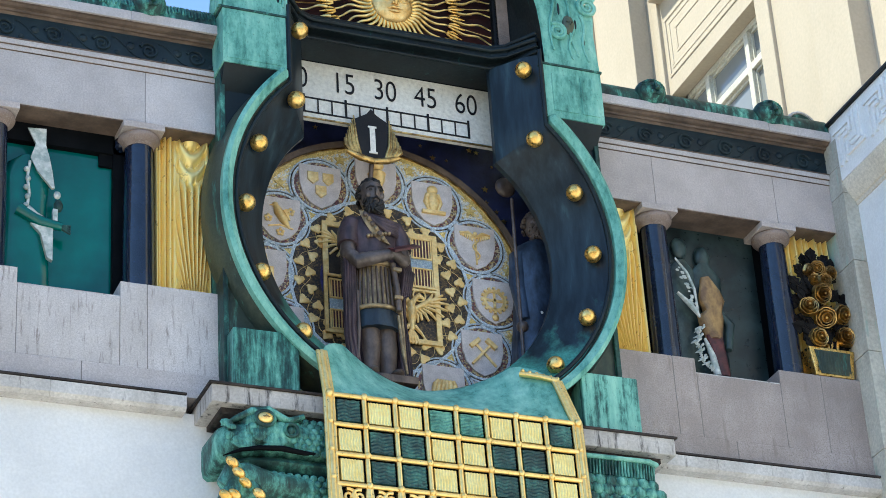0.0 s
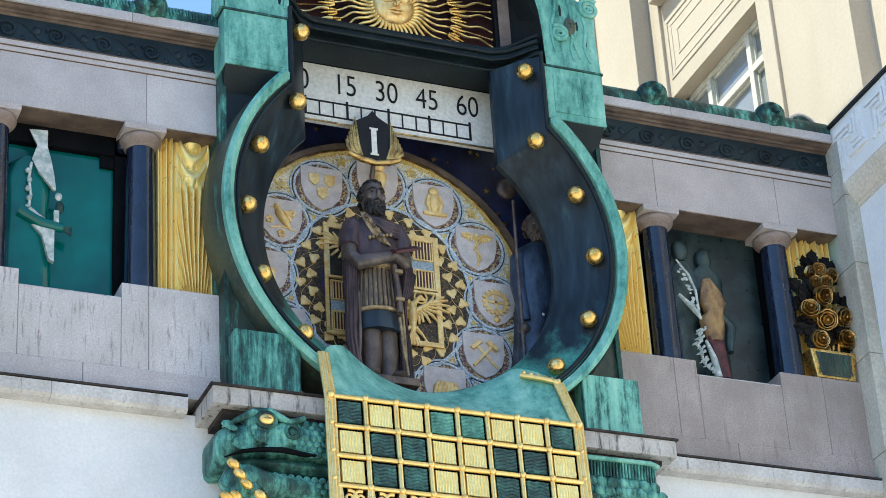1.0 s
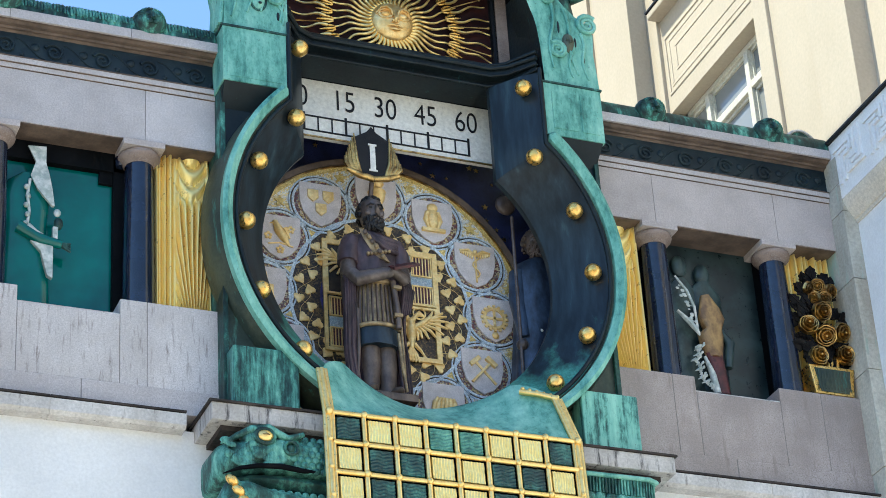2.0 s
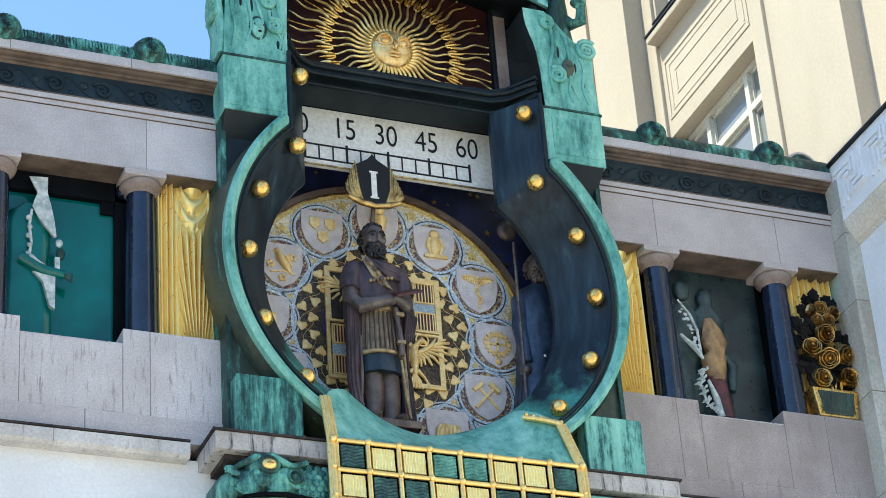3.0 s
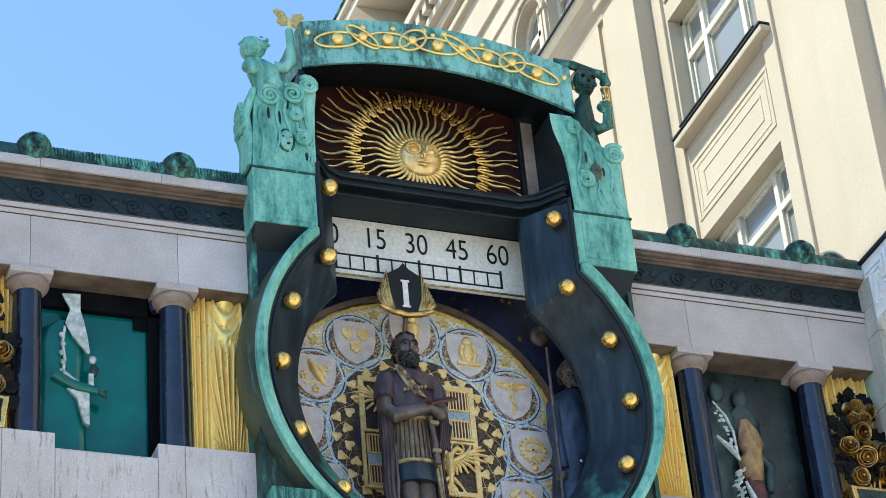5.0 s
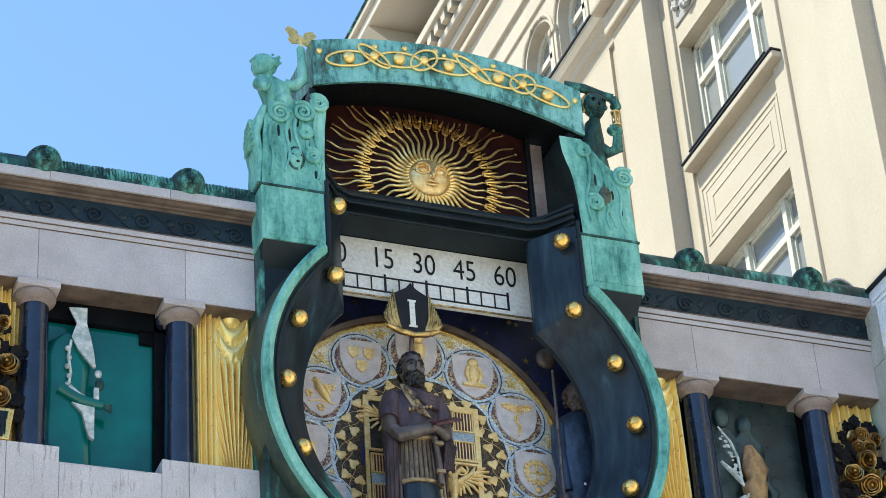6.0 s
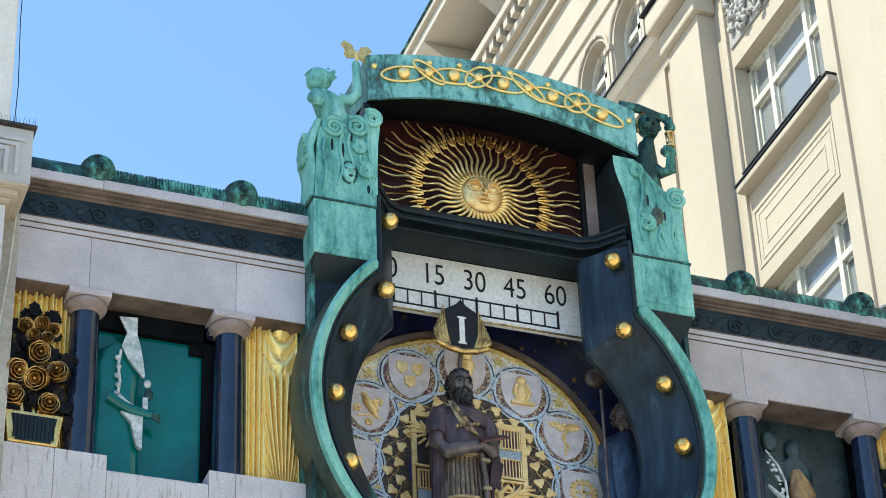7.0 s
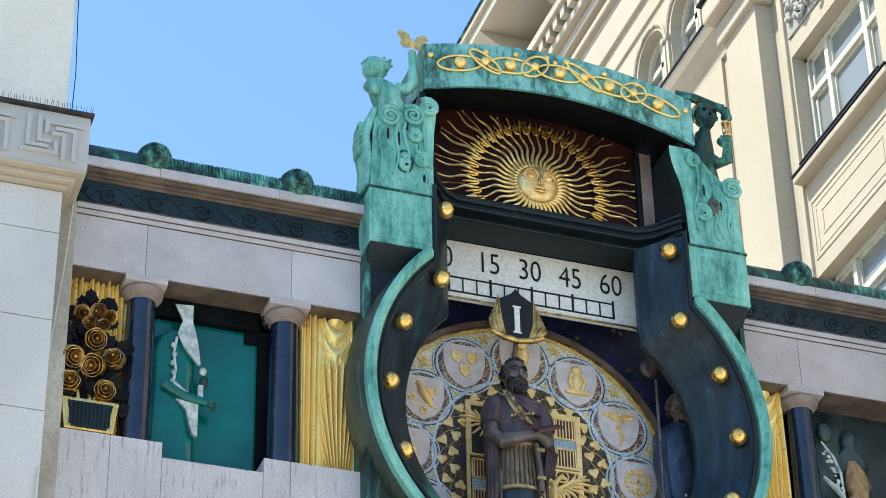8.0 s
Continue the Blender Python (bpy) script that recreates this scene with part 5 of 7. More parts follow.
part("edge", annulus(nb(), 1.975, 2.05, DY - 0.05, DY + 0.06), BROWNSTONE, disc, "dark moulded edge", smooth=40)
part("gold_border", annulus(nb(), 1.90, 1.955, DY - 0.006, DY + 0.01), GOLD_MOSAIC, disc)
part("wreath_band", annulus(nb(), 0.79, 1.16, DY - 0.008, DY + 0.01), DARK_BAND, disc, "dark band with gilt leaves")
part("pale_border", annulus(nb(), 1.16, 1.20, DY - 0.014, DY + 0.01), PALE_BAND, disc)
part("blue_ground", prism(nb(), [(0.79 * math.sin(2 * math.pi * k / 64), ZC + 0.79 * math.cos(2 * math.pi * k / 64)) for k in range(64)], DY - 0.006, DY + 0.01), BLUE_STONE, disc)
rr = random.Random(8)
for e in (-1, 1):
    vine = [(1.0 + e * 0.085 * math.sin(13 * q), q) for q in [2 * math.pi * j / 208 for j in range(208)]]
    part("gilt_vine", tube(nb(), [(r * math.sin(q), DY - 0.012, ZC + r * math.cos(q)) for r, q in vine], 0.0032, 5, closed=True), GILT_MATTE, disc, "thin gilt vine")
for k in range(50):
    a = 2 * math.pi * k / 50
    r = 1.00 + (0.070 if k % 2 else -0.075)
    q = a + (0.5 * math.pi if k % 2 else -0.3 * math.pi) + rr.uniform(-0.5, 0.5)
    pts = []
    for j in range(16):
        h = 2 * math.pi * j / 16
        hx, hz = 16 * math.sin(h) ** 3, 13 * math.cos(h) - 5 * math.cos(2 * h) - 2 * math.cos(3 * h) - math.cos(4 * h)
        hx, hz = hx * 0.0047, hz * 0.0047
        pts.append((r * math.sin(a) + hx * math.cos(q) - hz * math.sin(q), ZC + r * math.cos(a) + hx * math.sin(q) + hz * math.cos(q)))
    part("gilt_leaf", prism(nb(), pts, DY - 0.026, DY - 0.004, bevel=0.010), GILT_MATTE, disc, smooth=60)
for k in range(12):
    a = 2 * math.pi * k / 12
    c = (1.50 * math.sin(a), ZC + 1.50 * math.cos(a))
    part("shield_ring", annulus(nb(), 0.345, 0.375, DY - 0.022, DY + 0.01, 40, c), PALE_BAND, disc)
    part("shield_ring", annulus(nb(), 0.395, 0.415, DY - 0.018, DY + 0.01, 40, c), PALE_BAND, disc)
    part("shield_groove", annulus(nb(), 0.376, 0.394, DY - 0.009, DY + 0.01, 40, c), DARK_BAND, disc)
    part("shield_ground", prism(nb(), [(c[0] + 0.345 * math.sin(q), c[1] + 0.345 * math.cos(q)) for q in [2 * math.pi * j / 32 for j in range(32)]], DY - 0.010, DY + 0.01), SHIELD_GROUND, disc)
    w, h = 0.275, 0.290
    pts = [(-w, h), (w, h), (w * 1.0, 0.02), (w * 0.84, -0.14), (w * 0.48, -0.26), (0, -h * 1.12), (-w * 0.48, -0.26), (-w * 0.84, -0.14), (-w, 0.02)]
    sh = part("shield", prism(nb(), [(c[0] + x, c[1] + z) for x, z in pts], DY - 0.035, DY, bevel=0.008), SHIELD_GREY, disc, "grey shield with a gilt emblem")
    # gap filler star between shields
    a2 = a + math.pi / 12
    for rad, sz in ((1.80, 0.085), (1.24, 0.07)):
        x, z = rad * math.sin(a2), ZC + rad * math.cos(a2)
        part("gilt_star", prism(nb(), [(x + (sz if j % 2 == 0 else sz * 0.5) * math.sin(j * math.pi / 5), z + (sz if j % 2 == 0 else sz * 0.5) * math.cos(j * math.pi / 5)) for j in range(10)], DY - 0.012, DY + 0.01), GOLD_MOSAIC, disc)
    bm = nb()
    X, Y, Z = c[0], DY - 0.045, c[1]
    if k == 11:      # three small escutcheons
        for dx, dz in ((-0.10, 0.10), (0.10, 0.10), (0.0, -0.09)):
            prism(bm, [(X + dx - 0.07, Z + dz + 0.08), (X + dx + 0.07, Z + dz + 0.08), (X + dx + 0.07, Z + dz - 0.03), (X + dx, Z + dz - 0.09), (X + dx - 0.07, Z + dz - 0.03)], DY - 0.06, DY - 0.03, bevel=0.006)
    elif k == 0:     # urn
        lathe(bm, [(0.06, -0.2), (0.09, -0.17), (0.05, -0.12), (0.10, -0.02), (0.12, 0.08), (0.06, 0.14), (0.10, 0.2), (0.03, 0.24)], (X, Y, Z), 14)
    elif k == 1:     # owl on a perch
        ball(bm, (X, Y, Z + 0.02), 0.10, 14, (0.8, 0.5, 1.6)); ball(bm, (X, Y, Z + 0.18), 0.075, 12, (1, 0.6, 0.9))
        box(bm, X - 0.16, X + 0.16, Y - 0.03, Y + 0.03, Z - 0.17, Z - 0.12, bevel=0.01)
        for e in (-1, 1):
            tube(bm, [(X + e * 0.07, Y, Z + 0.12), (X + e * 0.10, Y, Z), (X + e * 0.06, Y, Z - 0.12)], [0.03, 0.035, 0.015], 6)
    elif k == 2:     # winged staff
        tube(bm, [(X, Y, Z - 0.26), (X, Y, Z + 0.16)], 0.014, 6); ball(bm, (X, Y, Z + 0.18), 0.03, 8)
        tube(bm, [(X + 0.045 * math.sin(q * 0.9), Y - 0.01, Z - 0.2 + q * 0.035) for q in range(10)], 0.012, 6)
        for e in (-1, 1):
            tube(bm, [(X, Y, Z + 0.12), (X + e * 0.10, Y, Z + 0.19), (X + e * 0.21, Y, Z + 0.18)], [0.022, 0.026, 0.012], 6)
            for q in range(6):
                tube(bm, [(X + e * (0.04 + 0.03 * q), Y, Z + 0.16), (X + e * (0.045 + 0.03 * q), Y, Z + 0.075 + 0.012 * q)], [0.018, 0.010], 5)
    elif k == 3:     # gear wheel
        loft(bm, [[(X + r * math.sin(q), y, Z + r * math.cos(q)) for r, y in ((0.155, Y - 0.01), (0.155, Y + 0.02), (0.115, Y + 0.02), (0.115, Y - 0.01))] for q in [2 * math.pi * j / 28 for j in range(28)]], closed_ring=True)
        for j in range(16):
            q = 2 * math.pi * j / 16
            box(bm, -0.018, 0.018, -0.015, 0.015, 0.15, 0.185, m=Matrix.Translation((X, Y, Z)) @ Matrix.Rotation(q, 4, "Y"))
        for j in range(4):
            box(bm, -0.015, 0.015, -0.01, 0.01, 0, 0.12, m=Matrix.Translation((X, Y, Z)) @ Matrix.Rotation(j * math.pi / 2, 4, "Y"))
        ball(bm, (X, Y, Z - 0.24), 0.05, 8, (1, 0.5, 1))
    elif k == 4:     # crossed hammers
        for e in (-1, 1):
            m = Matrix.Translation((X, Y - 0.008 * e, Z)) @ Matrix.Rotation(e * radians(42), 4, "Y")
            box(bm, -0.016, 0.016, -0.012, 0.012, -0.24, 0.16, m=m)
            box(bm, -0.085, 0.085, -0.03, 0.03, 0.13, 0.19, bevel=0.008, m=m)
    elif k in (5, 6, 7):  # loaf
        for q in range(6):
            tube(bm, [(X - 0.15 + q * 0.055, Y, Z - 0.08), (X - 0.13 + q * 0.052, Y - 0.01, Z + 0.02), (X - 0.08 + q * 0.040, Y, Z + 0.09)], [0.03, 0.034, 0.02], 7)
        box(bm, X - 0.18, X + 0.18, Y - 0.02, Y + 0.02, Z - 0.12, Z - 0.09, bevel=0.006)
    elif k == 10:    # bird and blossoms
        tube(bm, [(X - 0.06, Y, Z + 0.19), (X - 0.02, Y, Z + 0.08), (X + 0.05, Y, Z - 0.03), (X + 0.12, Y, Z - 0.14)], [0.025, 0.06, 0.055, 0.012], 8)
        ball(bm, (X - 0.055, Y, Z + 0.17), 0.045, 8, (1, 0.7, 1))
        tube(bm, [(X - 0.08, Y, Z + 0.17), (X - 0.13, Y, Z + 0.16)], [0.015, 0.004], 5)
        tube(bm, [(X + 0.05, Y - 0.02, Z + 0.09), (X + 0.12, Y - 0.02, Z - 0.04)], [0.045, 0.012], 6)
        for dx, dz in ((-0.15, -0.02), (0.14, 0.1), (0.0, -0.2)):
            for q in range(5):
                ball(bm, (X + dx + 0.035 * math.sin(q * 1.257), Y, Z + dz + 0.035 * math.cos(q * 1.257)), 0.025, 6, (1, 0.5, 1))
        tube(bm, [(X - 0.15, Y + 0.005, Z - 0.13), (X, Y + 0.005, Z - 0.1), (X + 0.17, Y + 0.005, Z - 0.14)], 0.012, 5)
    else:            # raised finger
        tube(bm, [(X, Y, Z + 0.2), (X, Y, Z + 0.02)], [0.022, 0.035], 8)
        box(bm, X - 0.06, X + 0.1, Y - 0.03, Y + 0.03, Z - 0.12, Z + 0.04, bevel=0.02)
        box(bm, X - 0.09, X + 0.11, Y - 0.03, Y + 0.03, Z - 0.2, Z - 0.12, bevel=0.015)
    part("emblem", bm, GILT_MATTE, sh, smooth=50)

# ---------------------------------------------------------------- apron and gilded tile panel
apron = thing("apron", (0, -0.4, 13.5), "green copper apron below the round opening with gilded edges", "clock ornament")
PT, PX = 13.52, 1.47


def panel_y(z):
    return -0.84 - 0.05 * (PT - z)


def apron_fn(u, v):
    x = -1 + 2 * u
    xa = 1.50 * x
    zt = ZC - math.sqrt(max(1.97 ** 2 - (1.28 * x) ** 2, 0.01)) + 0.02
    top = Vector((1.28 * x, 0.10 - 0.40 * abs(x) ** 1.5, zt + 0.02))
    if abs(x) > 0.82:
        k = (abs(x) - 0.82) / 0.18
        top = top.lerp(Vector((math.copysign(1.42, x), -0.50, 14.20)), k)
    bot = Vector((xa, panel_y(PT) + 0.01, PT + 0.02))
    p = top.lerp(bot, 1 - v)
    p.z -= 0.03 * math.sin(math.pi * v)
    return p


part("sheet", sheet(nb(), 60, 10, apron_fn, 0.02), TEAL, apron, smooth=60)
for s in (-1, 1):
    bm = nb()
    p0, p1, p2 = Vector((s * 1.44, -0.54, 14.20)), Vector((s * 1.49, panel_y(PT) - 0.01, PT)), Vector((s * 1.50, panel_y(11.2) - 0.01, 11.2))
    for d, rad in ((-0.045, 0.026), (0.0, 0.036), (0.045, 0.026)):
        tube(bm, [p0 + Vector((d, 0, 0)), p1 + Vector((d, 0, 0)), p2 + Vector((d, 0, 0))], rad, 8)
    for k in range(9):
        q = p1.lerp(p2, k / 6.9)
        ball(bm, q + Vector((0, -0.02, 0)), 0.034, 8)
    ball(bm, p1 + Vector((0, -0.03, 0)), 0.05, 8)
    part("gilded_edge", bm, GOLD_PALE, apron, "gilded beaded edge", smooth=60)
bm = nb()
tube(bm, [(1.06, -0.36, 14.34), (1.26, -0.48, 14.27), (1.44, -0.56, 14.20)], 0.036, 8)
for k in range(6):
    ball(bm, (1.08 + 0.072 * k, -0.40 - 0.032 * k, 14.36 - 0.027 * k), 0.026, 8)
part("gilded_clasp", bm, GOLD_PALE, apron, "gilded beaded clasp", smooth=60)

panel = thing("tile_panel", (0, -0.86, 11.2), "gilded grid panel with wavy gold and dark green tiles", "clock ornament")
CW, CH = 2.90 / 8, 0.362
DARKS = {(0, 0), (0, 3), (0, 4), (0, 7), (1, 1), (1, 2), (1, 5), (1, 6), (2, 1), (2, 2), (2, 5), (2, 6), (3, 0), (3, 3), (3, 4), (3, 7)}
for k in range(1, 8):
    x = -1.45 + CW * k
    part("upright_bar", tube(nb(), [(x, panel_y(PT) - 0.015, PT), (x, panel_y(11.2) - 0.015, 11.2)], 0.030, 8), GOLD_PALE, panel, smooth=60)
for j in range(4):
    z = PT - CH * j
    bm = tube(nb(), [(-1.46, panel_y(z) - 0.015, z), (1.46, panel_y(z) - 0.015, z)], 0.030, 8)
    for k in range(1, 8):
        ball(bm, (-1.45 + CW * k, panel_y(z) - 0.035, z), 0.042, 10)
    part("cross_bar", bm, GOLD_PALE, panel, "gilded beaded cross bar", smooth=60)
part("backing", loft(nb(), [[(-1.48, panel_y(z) + 0.03, z), (1.48, panel_y(z) + 0.03, z), (1.48, panel_y(z) + 0.09, z), (-1.48, panel_y(z) + 0.09, z)] for z in (PT + 0.01, 11.2)]), BLACK_IN, panel)
rt = random.Random(4)
for j in range(3):
    for k in range(8):
        x0, z1 = -1.45 + CW * k + 0.042, PT - CH * j - 0.042
        x1, z0 = x0 + CW - 0.084, z1 - CH + 0.084
        dark = (j % 4, k) in DARKS
        ph = rt.uniform(0, 6)

        def tile(u, v):
            x, z = x0 + (x1 - x0) * u, z0 + (z1 - z0) * v
            edge = min(u, 1 - u, v, 1 - v)
            if dark:
                w = 1.3 * math.sin((v * 6.5 + 0.28 * math.sin(u * 11 + ph)) * 2 * math.pi)
            else:
                w = math.sin((u * 8 + 0.16 * math.sin(v * 9 + ph)) * 2 * math.pi)
            return (x, panel_y(z) - (0.012 + 0.006 * w if edge > 0.02 else -0.02), z)
        part("tile", sheet(nb(), 34, 30, tile, 0.02), (TILE_MINT if j == 0 and k in (3, 4) else TILE_GREEN) if dark else GOLD_TILE, panel, "dark green enamel tile" if dark else "", smooth=60)

# band of gilded loops below the tiles
zb = PT - 3 * CH - 0.19
for k in range(8):
    xc, yb = -1.45 + CW * (k + 0.5), panel_y(zb) - 0.01
    bm = nb()
    for e in (-1, 1):
        tube(bm, spiral(xc + e * 0.055, yb, zb + 0.055, 0.085, 1.5, 1.2, e, 22), [0.022 * (1 - 0.4 * q / 22) for q in range(23)], 7)
    tube(bm, [(xc, yb, zb + 0.06), (xc, yb, zb - 0.15)], [0.02, 0.012], 6)
    part("gilded_loop", bm, GOLD_PALE, panel, "gilded double loop", smooth=60)
for k in range(9):
    xc = -1.45 + CW * k
    part("flared_support", loft(nb(), [[(xc - w, panel_y(z) - 0.03, z), (xc + w, panel_y(z) - 0.03, z), (xc + w, panel_y(z) + 0.03, z), (xc - w, panel_y(z) + 0.03, z)] for z, w in ((PT - 3 * CH, 0.035), (PT - 3 * CH - 0.30, 0.065))]), GOLD_PALE, panel)

# stone ledge slabs and bronze beasts under the lower blocks
for s in (-1, 1):
    t = thing("ledge_slab", (s * 2.1, -0.3, 13.42), "grey stone slab with black streaks above a bronze beast", "ledge", "ledge slabs")
    xo = 2.74 if s < 0 else 2.86
    part("slab", box(nb(), *sorted((s * 1.40, s * xo)), -0.60, 0.3, 13.40, 13.61, bevel=0.012), SLAB_STONE, t)
    part("slab_cover", box(nb(), *sorted((s * 1.40, s * (xo + 0.03))), -0.625, 0.3, 13.611, 13.636, bevel=0.004), DIRT_AND_SHADE, t, "soot-black sheet metal cover")
    # dark strip that paints the shadow below the slab
    part("under_slab_shadow", box(nb(), *sorted((s * 1.40, s * (xo - 0.14))), -0.47, 0.3, 13.34, 13.40), DIRT_AND_SHADE, t, "strip under the slab with its shadow painted dark")

# ---------------------------------------------------------------- coat of arms in the middle of the disc
EAGLE_GROUND = surface("black_brown_mosaic", (0.05, 0.035, 0.022), (0.022, 0.016, 0.012), 0.5, grain=80, blot=9, bump=0.25)
coa = part("heraldic_shield", box(nb(), -0.75, 0.75, DY - 0.03, DY, 15.40, 16.93), DARK_BAND, disc, "quartered coat of arms with gilt eagles")


def gilt_frame(x0, x1, z0, z1, w=0.03):
    bm = nb()
    for q in ((x0, x1, z0, z0 + w), (x0, x1, z1 - w, z1), (x0, x0 + w, z0 + w, z1 - w), (x1 - w, x1, z0 + w, z1 - w)):
        box(bm, q[0], q[1], DY - 0.06, DY - 0.02, q[2], q[3], bevel=0.006)
    return part("gilt_frame", bm, GILT_MATTE, coa)


gilt_frame(-0.76, 0.76, 15.39, 16.94, 0.045)
gilt_frame(-0.72, 0.0, 16.17, 16.90, 0.03)
gilt_frame(0.0, 0.72, 16.17, 16.90, 0.03)
gilt_frame(0.0, 0.72, 15.42, 16.15, 0.03)


def eagle(cx, cz, s, mat_):
    """A double-headed eagle in relief: body, heads with haloes, and feather by feather the wings."""
    Y = DY - 0.05
    bm = nb()
    tube(bm, [(cx, Y, cz + 0.20 * s), (cx, Y - 0.02, cz + 0.02 * s), (cx, Y, cz - 0.24 * s)], [0.055 * s, 0.075 * s, 0.03 * s], 10)
    part("eagle_body", bm, mat_, coa, smooth=55)
    for e in (-1, 1):
        bm = nb()
        tube(bm, [(cx, Y, cz + 0.14 * s), (cx + e * 0.07 * s, Y, cz + 0.26 * s), (cx + e * 0.13 * s, Y, cz + 0.31 * s), (cx + e * 0.22 * s, Y, cz + 0.27 * s)], [0.045 * s, 0.034 * s, 0.046 * s, 0.008 * s], 8)
        part("eagle_head", bm, mat_, coa, smooth=55)
        part("halo", tube(nb(), [(cx + e * 0.135 * s + 0.088 * s * math.cos(q), Y, cz + 0.315 * s + 0.088 * s * math.sin(q)) for q in [2 * math.pi * j / 18 for j in range(18)]], 0.013 * s, 5, closed=True), mat_, coa)
        part("wing_edge", tube(nb(), [(cx + e * 0.05 * s, Y, cz + 0.10 * s), (cx + e * 0.17 * s, Y - 0.01, cz + 0.17 * s), (cx + e * 0.27 * s, Y - 0.01, cz + 0.25 * s), (cx + e * 0.33 * s, Y, cz + 0.37 * s)], [0.03 * s, 0.04 * s, 0.035 * s, 0.012 * s], 8), mat_, coa, smooth=55)
        for k in range(9):
            f = k / 8
            x0, z0 = cx + e * (0.30 - 0.24 * f) * s, cz + (0.26 - 0.20 * f) * s
            a = radians(38 - 112 * f)
            ln = (0.13 + 0.20 * math.sin(math.pi * min(1.0, 0.15 + f))) * s
            x1, z1 = x0 + e * ln * math.cos(a), z0 + ln * math.sin(a) - 0.03 * s
            part("feather", tube(nb(), [(x0, Y, z0), ((x0 + x1) / 2 + e * 0.012 * s, Y - 0.012, (z0 + z1) / 2 + 0.014 * s), (x1, Y, z1)], [0.016 * s, 0.024 * s, 0.017 * s], 6), mat_, coa, smooth=55)
        bm = nb()
        tube(bm, [(cx + e * 0.04 * s, Y, cz - 0.16 * s), (cx + e * 0.13 * s, Y, cz - 0.25 * s), (cx + e * 0.18 * s, Y, cz - 0.33 * s)], [0.035 * s, 0.022 * s, 0.015 * s], 6)
        for k in range(3):
            tube(bm, [(cx + e * 0.18 * s, Y, cz - 0.32 * s), (cx + e * (0.13 + 0.06 * k) * s, Y, cz - 0.40 * s)], 0.012 * s, 5)
        part("talon", bm, mat_, coa, smooth=55)
    for k in range(5):
        part("tail_feather", tube(nb(), [(cx, Y, cz - 0.2 * s), (cx + (k - 2) * 0.03 * s, Y - 0.006, cz - 0.32 * s), (cx + (k - 2) * 0.05 * s, Y, cz - 0.43 * s)], [0.02 * s, 0.026 * s, 0.014 * s], 6), mat_, coa, smooth=55)
    part("crown", ball(nb(), (cx, Y, cz + 0.41 * s), 0.05 * s, 8), mat_, coa, smooth=55)


eagle(0.36, 15.77, 0.92, GILT_MATTE)
part("eagle_ground", box(nb(), -0.71, -0.01, DY - 0.034, DY - 0.02, 16.18, 16.89), EAGLE_GROUND, coa, "dark field under a gilt eagle")
eagle(-0.36, 16.50, 0.84, GILT_MATTE)
bm = box(nb(), 0.03, 0.69, DY - 0.036, DY - 0.02, 16.20, 16.87)
part("blue_cross", bm, COA_BLUE, coa, "grey-blue mosaic cross")
bm = box(nb(), -0.69, -0.03, DY - 0.036, DY - 0.02, 15.43, 16.14)
part("blue_cross", bm, COA_BLUE, coa, "grey-blue mosaic cross")


def striped(x0, x1, z0, z1):
    p = part("striped_field", box(nb(), x0, x1, DY - 0.042, DY - 0.03, z0, z1), RED_STONE, coa, "dark red field with gilt stripes")
    n = 6
    for k in range(n):
        x = x0 + (x1 - x0) * (k + 0.5) / n
        part("stripe", box(nb(), x - 0.007, x + 0.007, DY - 0.05, DY - 0.04, z0, z1), GILT_MATTE, p)
    gilt_frame(x0 - 0.015, x1 + 0.015, z0 - 0.015, z1 + 0.015, 0.018)


for x0, x1 in ((0.05, 0.24), (0.42, 0.67)):
    striped(x0, x1, 16.60, 16.86)
    striped(x0, x1, 16.20, 16.44)
for x0, x1 in ((-0.68, -0.45), (-0.24, -0.05)):
    striped(x0, x1, 15.88, 16.12)
    striped(x0, x1, 15.46, 15.70)

# side cheeks of the niche
for s in (-1, 1):
    part("niche_cheek", box(nb(), *sorted((s * 2.37, s * 2.41)), 0.31, 1.26, 13.7, 18.7), NIGHT, clock)


# ---------------------------------------------------------------- figures
def oval(cx, cy, z, rx, ry, n=20, wob=0.0, ph=0.0, lobes=7):
    out = []
    for k in range(n):
        a = 2 * math.pi * k / n
        w = 1 + wob * math.sin(lobes * a + ph)
        out.append((cx + rx * w * math.cos(a), cy + ry * w * math.sin(a), z))
    return out


